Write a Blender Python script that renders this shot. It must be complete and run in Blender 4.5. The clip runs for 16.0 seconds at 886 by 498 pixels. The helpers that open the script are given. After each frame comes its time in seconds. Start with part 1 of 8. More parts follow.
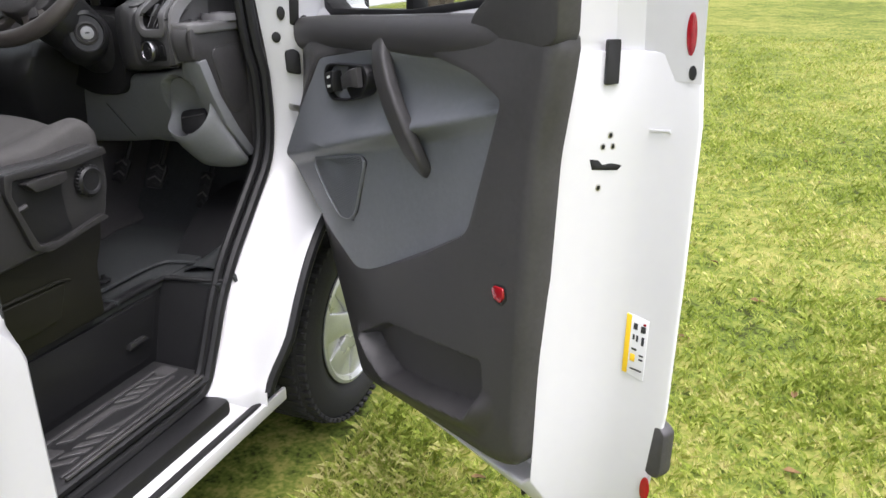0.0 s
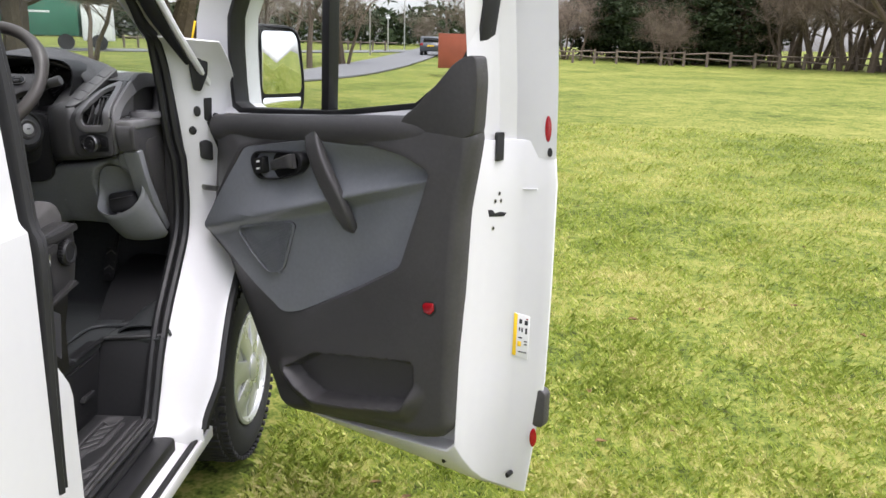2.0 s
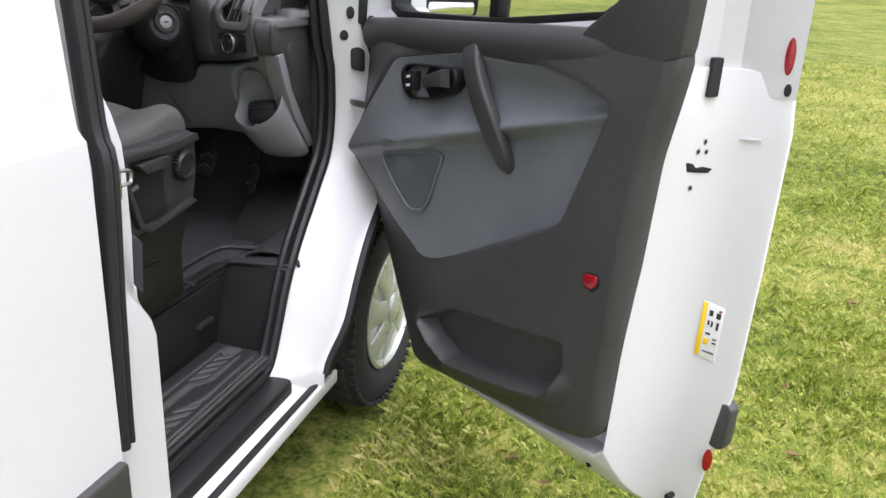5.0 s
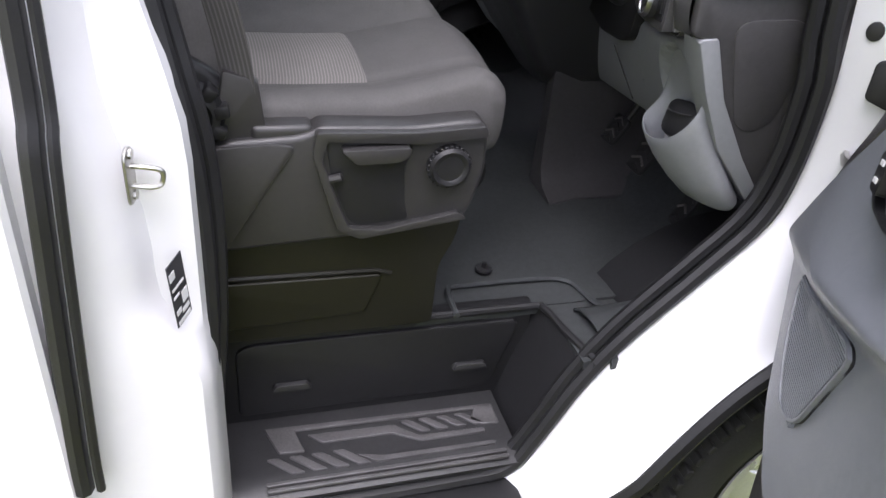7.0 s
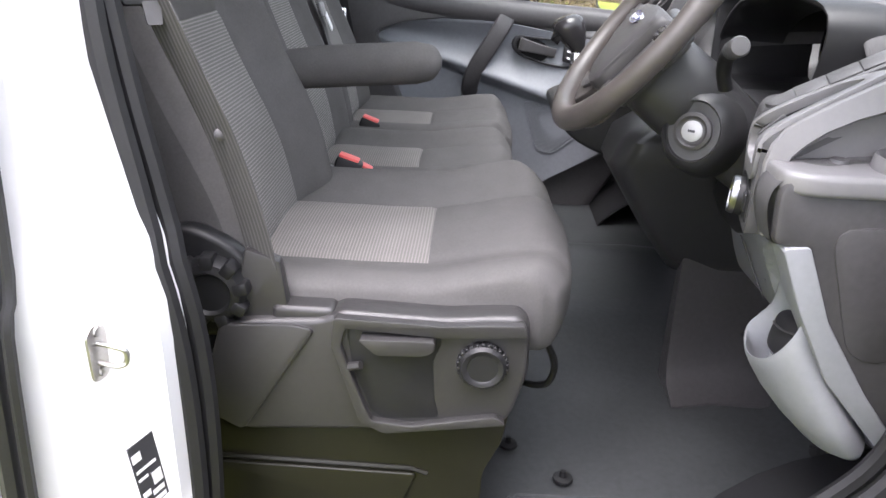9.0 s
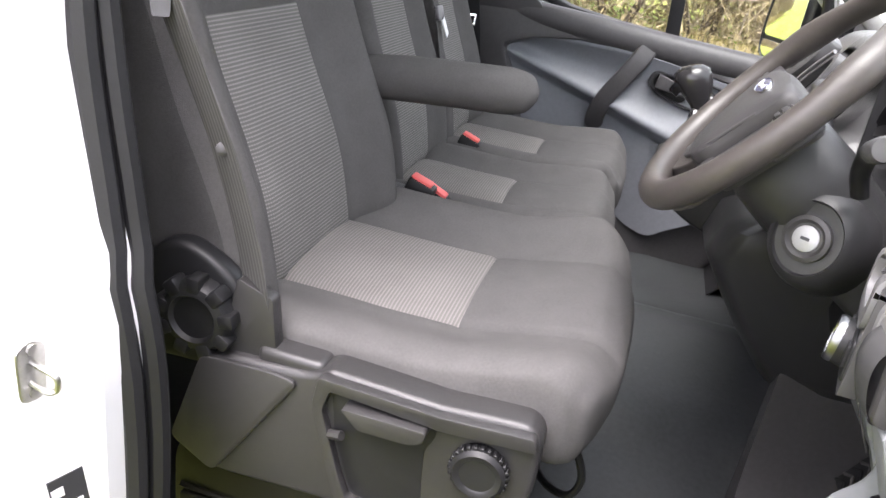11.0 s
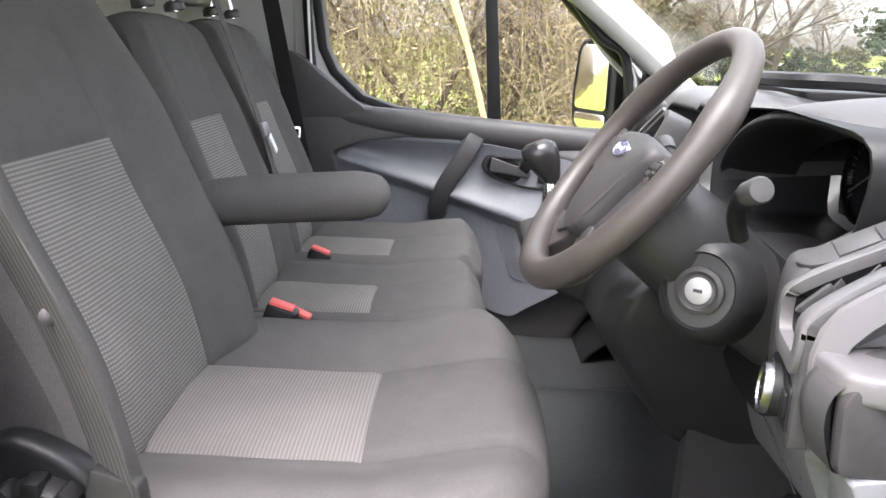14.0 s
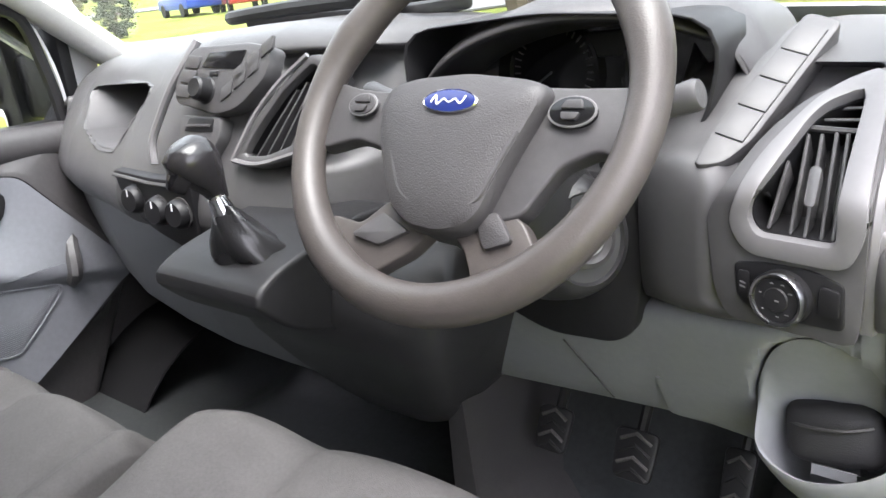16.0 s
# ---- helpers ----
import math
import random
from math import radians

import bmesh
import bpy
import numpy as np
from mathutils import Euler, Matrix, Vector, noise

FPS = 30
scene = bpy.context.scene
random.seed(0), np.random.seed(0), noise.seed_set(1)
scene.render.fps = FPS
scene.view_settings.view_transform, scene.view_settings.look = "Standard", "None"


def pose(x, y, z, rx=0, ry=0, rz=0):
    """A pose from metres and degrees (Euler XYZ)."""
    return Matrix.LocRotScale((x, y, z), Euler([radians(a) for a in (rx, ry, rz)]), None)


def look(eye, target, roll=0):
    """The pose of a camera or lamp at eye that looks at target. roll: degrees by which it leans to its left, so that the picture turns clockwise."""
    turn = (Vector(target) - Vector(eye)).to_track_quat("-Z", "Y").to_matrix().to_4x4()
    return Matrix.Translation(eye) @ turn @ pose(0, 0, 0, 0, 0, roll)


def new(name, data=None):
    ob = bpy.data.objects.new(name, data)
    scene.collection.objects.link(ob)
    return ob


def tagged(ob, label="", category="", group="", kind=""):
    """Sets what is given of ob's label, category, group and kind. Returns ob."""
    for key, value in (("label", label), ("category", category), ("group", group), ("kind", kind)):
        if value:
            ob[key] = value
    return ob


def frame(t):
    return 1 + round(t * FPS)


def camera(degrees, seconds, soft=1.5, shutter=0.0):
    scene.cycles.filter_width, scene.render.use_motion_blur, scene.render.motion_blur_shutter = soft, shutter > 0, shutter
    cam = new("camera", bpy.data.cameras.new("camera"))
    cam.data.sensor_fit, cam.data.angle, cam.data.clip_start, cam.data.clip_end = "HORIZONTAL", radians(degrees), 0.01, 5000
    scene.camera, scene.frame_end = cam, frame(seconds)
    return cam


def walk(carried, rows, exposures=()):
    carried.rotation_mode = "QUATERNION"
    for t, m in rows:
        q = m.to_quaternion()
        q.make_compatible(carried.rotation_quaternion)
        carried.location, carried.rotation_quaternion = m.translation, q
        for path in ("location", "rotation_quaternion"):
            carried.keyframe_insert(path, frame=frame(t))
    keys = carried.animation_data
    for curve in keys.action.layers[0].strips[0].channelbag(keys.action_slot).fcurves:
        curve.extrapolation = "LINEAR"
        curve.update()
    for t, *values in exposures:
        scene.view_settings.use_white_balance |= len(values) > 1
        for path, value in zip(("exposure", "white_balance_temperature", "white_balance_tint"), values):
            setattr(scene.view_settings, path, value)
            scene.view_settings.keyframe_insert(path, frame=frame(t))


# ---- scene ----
cam = camera(61.0, 16.0)
METRES, EYE, TILT, LEAN, TURN = 3.6, 1.29, -21.0, 0.0, 21.0
ROWS = [
    (0.0, 0.0, 0.0, 0.0, 0.0, 0.0, -0.0),
    (0.5, -0.0721, -0.0643, -0.0244, -9.29, -0.21, 4.21),
    (1.0, -0.0817, -0.0994, -0.0303, -13.25, 0.38, 4.68),
    (1.5, -0.1156, -0.1174, -0.032, -16.86, 1.77, 5.55),
    (2.0, -0.129, -0.1293, -0.0286, -18.51, 5.15, 5.5),
    (2.5, -0.1328, -0.134, -0.0241, -18.81, 9.7, 5.5),
    (3.0, -0.1315, -0.1346, -0.0212, -19.01, 12.95, 5.55),
    (5.5, -0.0599, 0.0244, 0.0099, 4.6, -3.35, -4.85),
    (6.0, -0.0265, 0.089, 0.0343, 17.85, -5.5, -9.91),
    (6.5, 0.0042, 0.156, 0.0699, 35.65, -11.54, -17.54),
    (7.0, 0.0055, 0.221, 0.1042, 50.08, -19.62, -22.03),
    (7.5, 0.0189, 0.2771, 0.1286, 63.97, -23.93, -22.67),
    (8.0, 0.0185, 0.2947, 0.1381, 65.61, -21.0, -20.88),
    (8.5, 0.0157, 0.2949, 0.1395, 67.09, -16.43, -20.26),
    (11.0, -0.03, 0.3365, 0.1632, 84.79, -22.46, -29.37),
    (11.5, -0.0357, 0.3454, 0.1681, 81.0, -17.37, -29.13),
    (12.0, -0.0366, 0.3471, 0.1714, 78.57, -12.03, -28.45),
    (12.5, -0.0385, 0.3478, 0.1735, 76.83, -7.57, -27.48),
    (13.0, -0.0396, 0.3489, 0.1739, 75.6, -5.06, -26.74),
    (13.5, -0.0397, 0.3501, 0.1706, 74.12, -7.1, -25.75),
    (14.0, -0.0552, 0.3329, 0.1546, 68.99, -7.74, -21.86),
    (14.5, -0.0761, 0.3122, 0.1348, 59.56, -6.01, -16.26),
    (15.0, -0.1239, 0.3075, 0.1296, 43.48, -3.05, -10.07),
    (15.5, -0.1737, 0.3074, 0.1356, 30.14, -1.44, -5.79),
    (16.0, -0.2143, 0.303, 0.1429, 17.26, -0.52, 0.53),
]
walk(cam, [(t, pose(1.98, -1.754, EYE, TILT, LEAN, TURN) @ pose(METRES * x, METRES * y, METRES * z, 90 + pitch, roll, yaw)) for t, x, y, z, yaw, pitch, roll in ROWS], exposures=[(0, 1.47, 6300, 17), (3.2, 1.32, 6300, 17), (5.4, 1.4, 6200, 18), (6, 1.52, 6150, 19), (6.5, 1.72, 6150, 20), (7, 1.85, 6150, 20), (8, 2.5, 6200, 20), (9.5, 2.8, 6300, 20), (11, 2.88, 6450, 20), (12, 3.05, 6500, 20), (13, 2.96, 6500, 20), (14.5, 2.92, 6400, 20), (16, 3.0, 6350, 17)])

# ---- world and sun: bright overcast day ----
world = bpy.data.worlds.new("overcast_sky")
scene.world = world
world.use_nodes = True
wn, wl = world.node_tree.nodes, world.node_tree.links
sky = wn.new("ShaderNodeTexSky")
sky.sky_type, sky.sun_disc = "NISHITA", False
sky.sun_elevation, sky.sun_rotation = radians(72), radians(120)
sky.air_density, sky.dust_density = 1.0, 3.0
pale = wn.new("ShaderNodeHueSaturation")
pale.inputs["Saturation"].default_value = 0.22
wl.new(sky.outputs["Color"], pale.inputs["Color"])
wl.new(pale.outputs["Color"], wn["Background"].inputs["Color"])
wn["Background"].inputs["Strength"].default_value = 0.15
sun = new("sun", bpy.data.lights.new("sun", "SUN"))
sun.data.energy, sun.data.angle, sun.data.color = 1.1, radians(50), (1.0, 0.97, 0.93)
sun.matrix_world = look((2.6, -1.5, 9.0), (0, 0, 0))


# ---- materials ----
def mat(name, color, rough=0.5, metal=0.0, var=0.12, scale=6.0, bump=0.0, bscale=300.0, coat=0.0, spec=0.5, fine=0.0):
    """Principled surface with colour variation at two scales and a fine relief."""
    m = bpy.data.materials.new(name)
    m.use_nodes = True
    n, l = m.node_tree.nodes, m.node_tree.links
    b = n["Principled BSDF"]
    b.inputs["Roughness"].default_value, b.inputs["Metallic"].default_value = rough, metal
    b.inputs["Coat Weight"].default_value, b.inputs["Specular IOR Level"].default_value = coat, spec
    b.inputs["Coat Roughness"].default_value = 0.08
    tc = n.new("ShaderNodeTexCoord")
    big = n.new("ShaderNodeTexNoise")
    big.inputs["Scale"].default_value, big.inputs["Detail"].default_value = scale, 5
    small = n.new("ShaderNodeTexNoise")
    small.inputs["Scale"].default_value, small.inputs["Detail"].default_value = scale * 14, 3
    add = n.new("ShaderNodeMath")
    add.operation = "ADD"
    for tex in (big, small):
        l.new(tc.outputs["Object"], tex.inputs["Vector"])
    l.new(big.outputs["Fac"], add.inputs[0])
    l.new(small.outputs["Fac"], add.inputs[1])
    ramp = n.new("ShaderNodeMapRange")
    ramp.inputs["From Min"].default_value, ramp.inputs["From Max"].default_value = 0.6, 1.4
    ramp.inputs["To Min"].default_value, ramp.inputs["To Max"].default_value = 1 - var, 1 + var
    l.new(add.outputs[0], ramp.inputs["Value"])
    mul = n.new("ShaderNodeVectorMath")
    mul.operation = "SCALE"
    mul.inputs[0].default_value = color
    l.new(ramp.outputs[0], mul.inputs["Scale"])
    l.new(mul.outputs[0], b.inputs["Base Color"])
    rr = n.new("ShaderNodeMapRange")
    rr.inputs["To Min"].default_value, rr.inputs["To Max"].default_value = max(rough - 0.08, 0.02), min(rough + 0.1, 1)
    l.new(big.outputs["Fac"], rr.inputs["Value"])
    l.new(rr.outputs[0], b.inputs["Roughness"])
    if bump:
        fn = n.new("ShaderNodeTexNoise")
        fn.inputs["Scale"].default_value, fn.inputs["Detail"].default_value = bscale, 2
        l.new(tc.outputs["Object"], fn.inputs["Vector"])
        bp = n.new("ShaderNodeBump")
        bp.inputs["Strength"].default_value, bp.inputs["Distance"].default_value = bump, 0.001
        l.new(fn.outputs["Fac"], bp.inputs["Height"])
        l.new(bp.outputs[0], b.inputs["Normal"])
    return m


def ribbed(name, dark, light, axis, pitch, cross=0.0):
    """Woven cloth: light ribs that follow one another along the axis, broken up by the weave."""
    m = mat(name, dark, 0.9, var=0.1, scale=12, spec=0.2)
    n, l = m.node_tree.nodes, m.node_tree.links
    b = n["Principled BSDF"]
    tc = n.new("ShaderNodeTexCoord")
    dot = n.new("ShaderNodeVectorMath")
    dot.operation = "DOT_PRODUCT"
    dot.inputs[1].default_value = axis
    l.new(tc.outputs["Object"], dot.inputs[0])
    sn = n.new("ShaderNodeMath")
    sn.operation = "MULTIPLY"
    sn.inputs[1].default_value = 2 * math.pi / pitch
    l.new(dot.outputs["Value"], sn.inputs[0])
    s2 = n.new("ShaderNodeMath")
    s2.operation = "SINE"
    l.new(sn.outputs[0], s2.inputs[0])
    mr = n.new("ShaderNodeMapRange")
    mr.interpolation_type = "SMOOTHSTEP"
    mr.inputs["From Min"].default_value, mr.inputs["From Max"].default_value = -0.1, 0.7
    l.new(s2.outputs[0], mr.inputs["Value"])
    fac = mr.outputs[0]
    if cross:
        sep = n.new("ShaderNodeSeparateXYZ")
        l.new(tc.outputs["Object"], sep.inputs[0])
        cx = n.new("ShaderNodeMath")
        cx.operation = "MULTIPLY"
        cx.inputs[1].default_value = 2 * math.pi / cross
        l.new(sep.outputs["X"], cx.inputs[0])
        cs = n.new("ShaderNodeMath")
        cs.operation = "SINE"
        l.new(cx.outputs[0], cs.inputs[0])
        cr = n.new("ShaderNodeMapRange")
        cr.inputs["From Min"].default_value, cr.inputs["From Max"].default_value = -0.6, 0.4
        cr.inputs["To Min"].default_value = 0.35
        l.new(cs.outputs[0], cr.inputs["Value"])
        mm = n.new("ShaderNodeMath")
        mm.operation = "MULTIPLY"
        l.new(fac, mm.inputs[0])
        l.new(cr.outputs[0], mm.inputs[1])
        fac = mm.outputs[0]
    mix = n.new("ShaderNodeMix")
    mix.data_type = "RGBA"
    l.new(fac, mix.inputs["Factor"])
    mix.inputs["A"].default_value = (*dark, 1)
    mix.inputs["B"].default_value = (*light, 1)
    nz = n.new("ShaderNodeTexNoise")
    nz.inputs["Scale"].default_value = 9
    l.new(tc.outputs["Object"], nz.inputs["Vector"])
    rng = n.new("ShaderNodeMapRange")
    rng.inputs["To Min"].default_value, rng.inputs["To Max"].default_value = 0.8, 1.2
    l.new(nz.outputs["Fac"], rng.inputs["Value"])
    sc = n.new("ShaderNodeVectorMath")
    sc.operation = "SCALE"
    l.new(mix.outputs["Result"], sc.inputs[0])
    l.new(rng.outputs[0], sc.inputs["Scale"])
    l.new(sc.outputs[0], b.inputs["Base Color"])
    bp = n.new("ShaderNodeBump")
    bp.inputs["Strength"].default_value, bp.inputs["Distance"].default_value = 0.3, 0.001
    l.new(fac, bp.inputs["Height"])
    l.new(bp.outputs[0], b.inputs["Normal"])
    return m


def clear_glass(name, tint):
    m = bpy.data.materials.new(name)
    m.use_nodes = True
    n, l = m.node_tree.nodes, m.node_tree.links
    n.remove(n["Principled BSDF"])
    tr, gl = n.new("ShaderNodeBsdfTransparent"), n.new("ShaderNodeBsdfGlossy")
    tr.inputs["Color"].default_value = (*tint, 1)
    gl.inputs["Roughness"].default_value = 0.02
    fr, mx = n.new("ShaderNodeLayerWeight"), n.new("ShaderNodeMixShader")
    pw, mr = n.new("ShaderNodeMath"), n.new("ShaderNodeMapRange")
    pw.operation = "POWER"
    pw.inputs[1].default_value = 4.5
    l.new(fr.outputs["Facing"], pw.inputs[0])
    l.new(pw.outputs[0], mr.inputs["Value"])
    mr.inputs["To Min"].default_value, mr.inputs["To Max"].default_value = 0.025, 0.55
    l.new(mr.outputs[0], mx.inputs[0])
    l.new(tr.outputs[0], mx.inputs[1])
    l.new(gl.outputs[0], mx.inputs[2])
    l.new(mx.outputs[0], n["Material Output"].inputs["Surface"])
    return m


PAINT = mat("white_van_paint", (0.67, 0.67, 0.682), 0.40, var=0.015, scale=3, coat=0.25)
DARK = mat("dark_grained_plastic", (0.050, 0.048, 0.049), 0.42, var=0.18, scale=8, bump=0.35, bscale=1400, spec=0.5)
BLACK = mat("black_plastic", (0.013, 0.013, 0.014), 0.45, var=0.2, scale=8, bump=0.2, bscale=1200, spec=0.35)
MID = mat("grey_grained_plastic", (0.066, 0.065, 0.066), 0.40, var=0.1, scale=8, bump=0.3, bscale=1400)
INSET = mat("blue_grey_door_plastic", (0.158, 0.166, 0.182), 0.34, var=0.1, scale=7, bump=0.25, bscale=1500)
LIGHTGREY = mat("light_grey_plastic", (0.205, 0.212, 0.222), 0.5, var=0.07, scale=8, bump=0.25, bscale=1400)
SILVERTRIM = mat("silver_grey_trim", (0.150, 0.147, 0.149), 0.36, var=0.06, scale=10, bump=0.1)
RUBBER = mat("black_rubber", (0.010, 0.010, 0.011), 0.55, var=0.25, scale=20, bump=0.2, bscale=300)
MAT = mat("black_rubber_floor_mat", (0.040, 0.043, 0.044), 0.38, var=0.25, scale=7, bump=0.3, bscale=500, spec=0.3)
SCUFFED = mat("scuffed_step_rib_plastic", (0.060, 0.058, 0.059), 0.5, var=0.4, scale=18, bump=0.3, bscale=500)
SEATBOX = mat("olive_black_seat_box_plastic", (0.0100, 0.0096, 0.0055), 0.45, var=0.2, scale=8, bump=0.2, bscale=900, spec=0.35)
STEP = mat("black_ribbed_step_plastic", (0.022, 0.022, 0.023), 0.42, var=0.2, scale=9, bump=0.25, bscale=700, spec=0.4)
CLOTH = mat("dark_seat_cloth", (0.090, 0.087, 0.085), 0.92, var=0.14, scale=22, bump=0.8, bscale=950, spec=0.15)
# Dark side cloth; the shade on the seats' flanks is in this colour too.
SIDECLOTH = mat("dark_shaded_side_cloth", (0.066, 0.064, 0.063), 0.92, var=0.14, scale=22, bump=0.8, bscale=900, spec=0.15)
SHIELDPLASTIC = mat("dark_seat_shield_plastic", (0.030, 0.029, 0.029), 0.36, var=0.15, scale=8, bump=0.3, bscale=1400)
COLUMN = mat("dark_column_plastic", (0.026, 0.026, 0.027), 0.38, var=0.15, scale=8, bump=0.3, bscale=1400, spec=0.5)
RIB = ribbed("ribbed_seat_cloth", (0.120, 0.116, 0.110), (0.235, 0.225, 0.214), (0.0, -0.33, 0.94), 0.0052, 0.0036)
RIBFLAT = ribbed("ribbed_cushion_cloth", (0.125, 0.118, 0.111), (0.182, 0.172, 0.163), (0.0, -1.0, 0.2), 0.0050, 0.0)
WEB = ribbed("seat_belt_webbing", (0.070, 0.068, 0.066), (0.105, 0.102, 0.10), (1.0, 0.6, 0.0), 0.006)
WEBBLACK = mat("black_belt_webbing", (0.014, 0.014, 0.015), 0.7, bump=0.4, bscale=700)
CHROME = mat("bright_metal", (0.75, 0.75, 0.76), 0.15, 1.0, var=0.03)
SATIN = mat("satin_nickel", (0.42, 0.42, 0.43), 0.5, 0.35, var=0.08, scale=30)
RINGMETAL = mat("ring_metal", (0.26, 0.26, 0.27), 0.28, 1.0, var=0.08, scale=30)
STEEL = mat("zinc_steel", (0.5, 0.49, 0.47), 0.35, 1.0, var=0.1, scale=20)
HUBCAP = mat("silver_wheel_cover", (0.62, 0.63, 0.62), 0.28, 0.55, var=0.08, scale=12)
TYRE = mat("tyre_rubber", (0.018, 0.018, 0.018), 0.8, var=0.3, scale=14, bump=0.5, bscale=160)
RED = mat("red_reflector", (0.34, 0.008, 0.014), 0.18, var=0.35, scale=60, coat=0.6)
REDPLASTIC = mat("red_buckle_plastic", (0.72, 0.12, 0.11), 0.45, var=0.05)
BLUE = mat("blue_enamel", (0.012, 0.022, 0.12), 0.2, var=0.05, coat=0.8)
YELLOW = mat("yellow_print", (0.85, 0.55, 0.02), 0.4, var=0.03)
PAPER = mat("white_print", (0.75, 0.75, 0.76), 0.5, var=0.03)
INK = mat("black_print", (0.03, 0.03, 0.035), 0.5, var=0.05)
HEADLINER = mat("pale_grey_headlining", (0.55, 0.55, 0.53), 0.85, var=0.06, scale=10, bump=0.3, bscale=600)
BULKHEAD = mat("cream_grey_painted_steel", (0.74, 0.72, 0.66), 0.42, var=0.06, scale=4)
GLOSSBLACK = mat("glossy_black_plastic", (0.008, 0.008, 0.009), 0.12, var=0.05)
KNOB = mat("glossy_dark_knob", (0.022, 0.021, 0.022), 0.2, var=0.1, scale=10)
HUBGREY = mat("dark_grey_airbag_cover", (0.042, 0.040, 0.041), 0.5, var=0.12, scale=10, bump=0.5, bscale=700)
PEDALMETAL = mat("worn_pedal_metal", (0.12, 0.115, 0.11), 0.45, 0.5, var=0.3, scale=30)
WHEELGRIP = mat("worn_steering_wheel_rubber", (0.058, 0.051, 0.047), 0.40, var=0.15, scale=9, bump=0.22, bscale=600)
LEATHER = mat("black_gaiter_leather", (0.016, 0.016, 0.017), 0.28, var=0.2, scale=15, bump=0.3, bscale=300)
GLASS = clear_glass("window_glass", (0.95, 0.97, 0.96))
SCREEN = clear_glass("windscreen_glass", (0.92, 0.955, 0.93))
MIRROR = mat("mirror_glass", (0.92, 0.93, 0.93), 0.02, 1.0, var=0.0)
for b in [MIRROR.node_tree.nodes["Principled BSDF"]]:
    for link in list(b.inputs["Roughness"].links):
        MIRROR.node_tree.links.remove(link)
    b.inputs["Roughness"].default_value = 0.01


# ---- mesh helpers ----
def thing(name, base, label, category, group="", kind=""):
    ob = new(name)
    ob.location = base
    ob.empty_display_size = 0.1
    return tagged(ob, label, category, group, kind)


def part(name, bm, material, parent=None, label="", angle=38):
    """One mesh object from a bmesh whose places are in the world; a child of parent where one is given."""
    bmesh.ops.recalc_face_normals(bm, faces=bm.faces)
    me = bpy.data.meshes.new(name)
    bm.to_mesh(me)
    bm.free()
    me.materials.append(material)
    for p in me.polygons:
        p.use_smooth = True
    me.set_sharp_from_angle(angle=radians(angle))
    ob = new(name, me)
    if parent is not None:
        ob.parent = parent
        if parent.type == "EMPTY":
            ob.matrix_parent_inverse = Matrix.Translation(-Vector(parent.location))
    if label:
        ob["label"] = label
    return ob


def bm_of(verts, faces):
    bm = bmesh.new()
    vs = [bm.verts.new(v) for v in verts]
    for f in faces:
        if len(set(f)) > 2:
            try:
                bm.faces.new([vs[i] for i in f])
            except ValueError:
                pass
    return bm


def join(*bms):
    """All the given bmeshes as one."""
    out = bms[0]
    for b in bms[1:]:
        m = {}
        for v in b.verts:
            m[v] = out.verts.new(v.co)
        for f in b.faces:
            out.faces.new([m[v] for v in f.verts])
        b.free()
    return out


def bevel(bm, width, seg=2, angle=25):
    if width <= 0:
        return bm
    bmesh.ops.recalc_face_normals(bm, faces=bm.faces)
    edges = [e for e in bm.edges if len(e.link_faces) == 2 and e.calc_face_angle(0) > radians(angle)]
    bmesh.ops.bevel(bm, geom=edges, offset=width, segments=seg, profile=0.5, affect="EDGES", clamp_overlap=True)
    return bm


def box(x0, x1, y0, y1, z0, z1, bev=0.003, seg=2):
    v = [(x, y, z) for x in (x0, x1) for y in (y0, y1) for z in (z0, z1)]
    f = [(0, 1, 3, 2), (4, 6, 7, 5), (0, 4, 5, 1), (2, 3, 7, 6), (0, 2, 6, 4), (1, 5, 7, 3)]
    return bevel(bm_of(v, f), bev, seg)


def moved(bm, m):
    bmesh.ops.transform(bm, matrix=m, verts=bm.verts)
    return bm


def spline(pts, n=6, closed=False):
    """Points on a Catmull-Rom curve through the given ones, n to a span."""
    p = [Vector(q) for q in pts]
    out, k = [], len(p)
    for i in range(k if closed else k - 1):
        a = p[(i - 1) % k] if closed or i else p[0] * 2 - p[1]
        b, c = p[i], p[(i + 1) % k]
        d = p[(i + 2) % k] if closed or i + 2 < k else c * 2 - b
        for j in range(n):
            t = j / n
            out.append(0.5 * (2 * b + (c - a) * t + (2 * a - 5 * b + 4 * c - d) * t * t + (3 * b - a - 3 * c + d) * t ** 3))
    if not closed:
        out.append(p[-1].copy())
    return out


def rounded(pts, r, n=4):
    """A polygon in two dimensions with its corners rounded; r: one radius or one for each corner."""
    out, k = [], len(pts)
    for i in range(k):
        a, b, c = (Vector(pts[(i + j) % k][:2]) for j in (-1, 0, 1))
        rad = r[i] if isinstance(r, (list, tuple)) else r
        d1, d2 = (a - b), (c - b)
        cut = min(rad, d1.length * 0.48, d2.length * 0.48)
        if cut < 1e-5:
            out.append(b)
            continue
        s, e = b + d1.normalized() * cut, b + d2.normalized() * cut
        for j in range(n + 1):
            t = j / n
            out.append((1 - t) ** 2 * s + 2 * t * (1 - t) * b + t * t * e)
    return out


def place2(axis, p, w):
    return {"x": (w, p[0], p[1]), "y": (p[0], w, p[1]), "z": (p[0], p[1], w)}[axis]


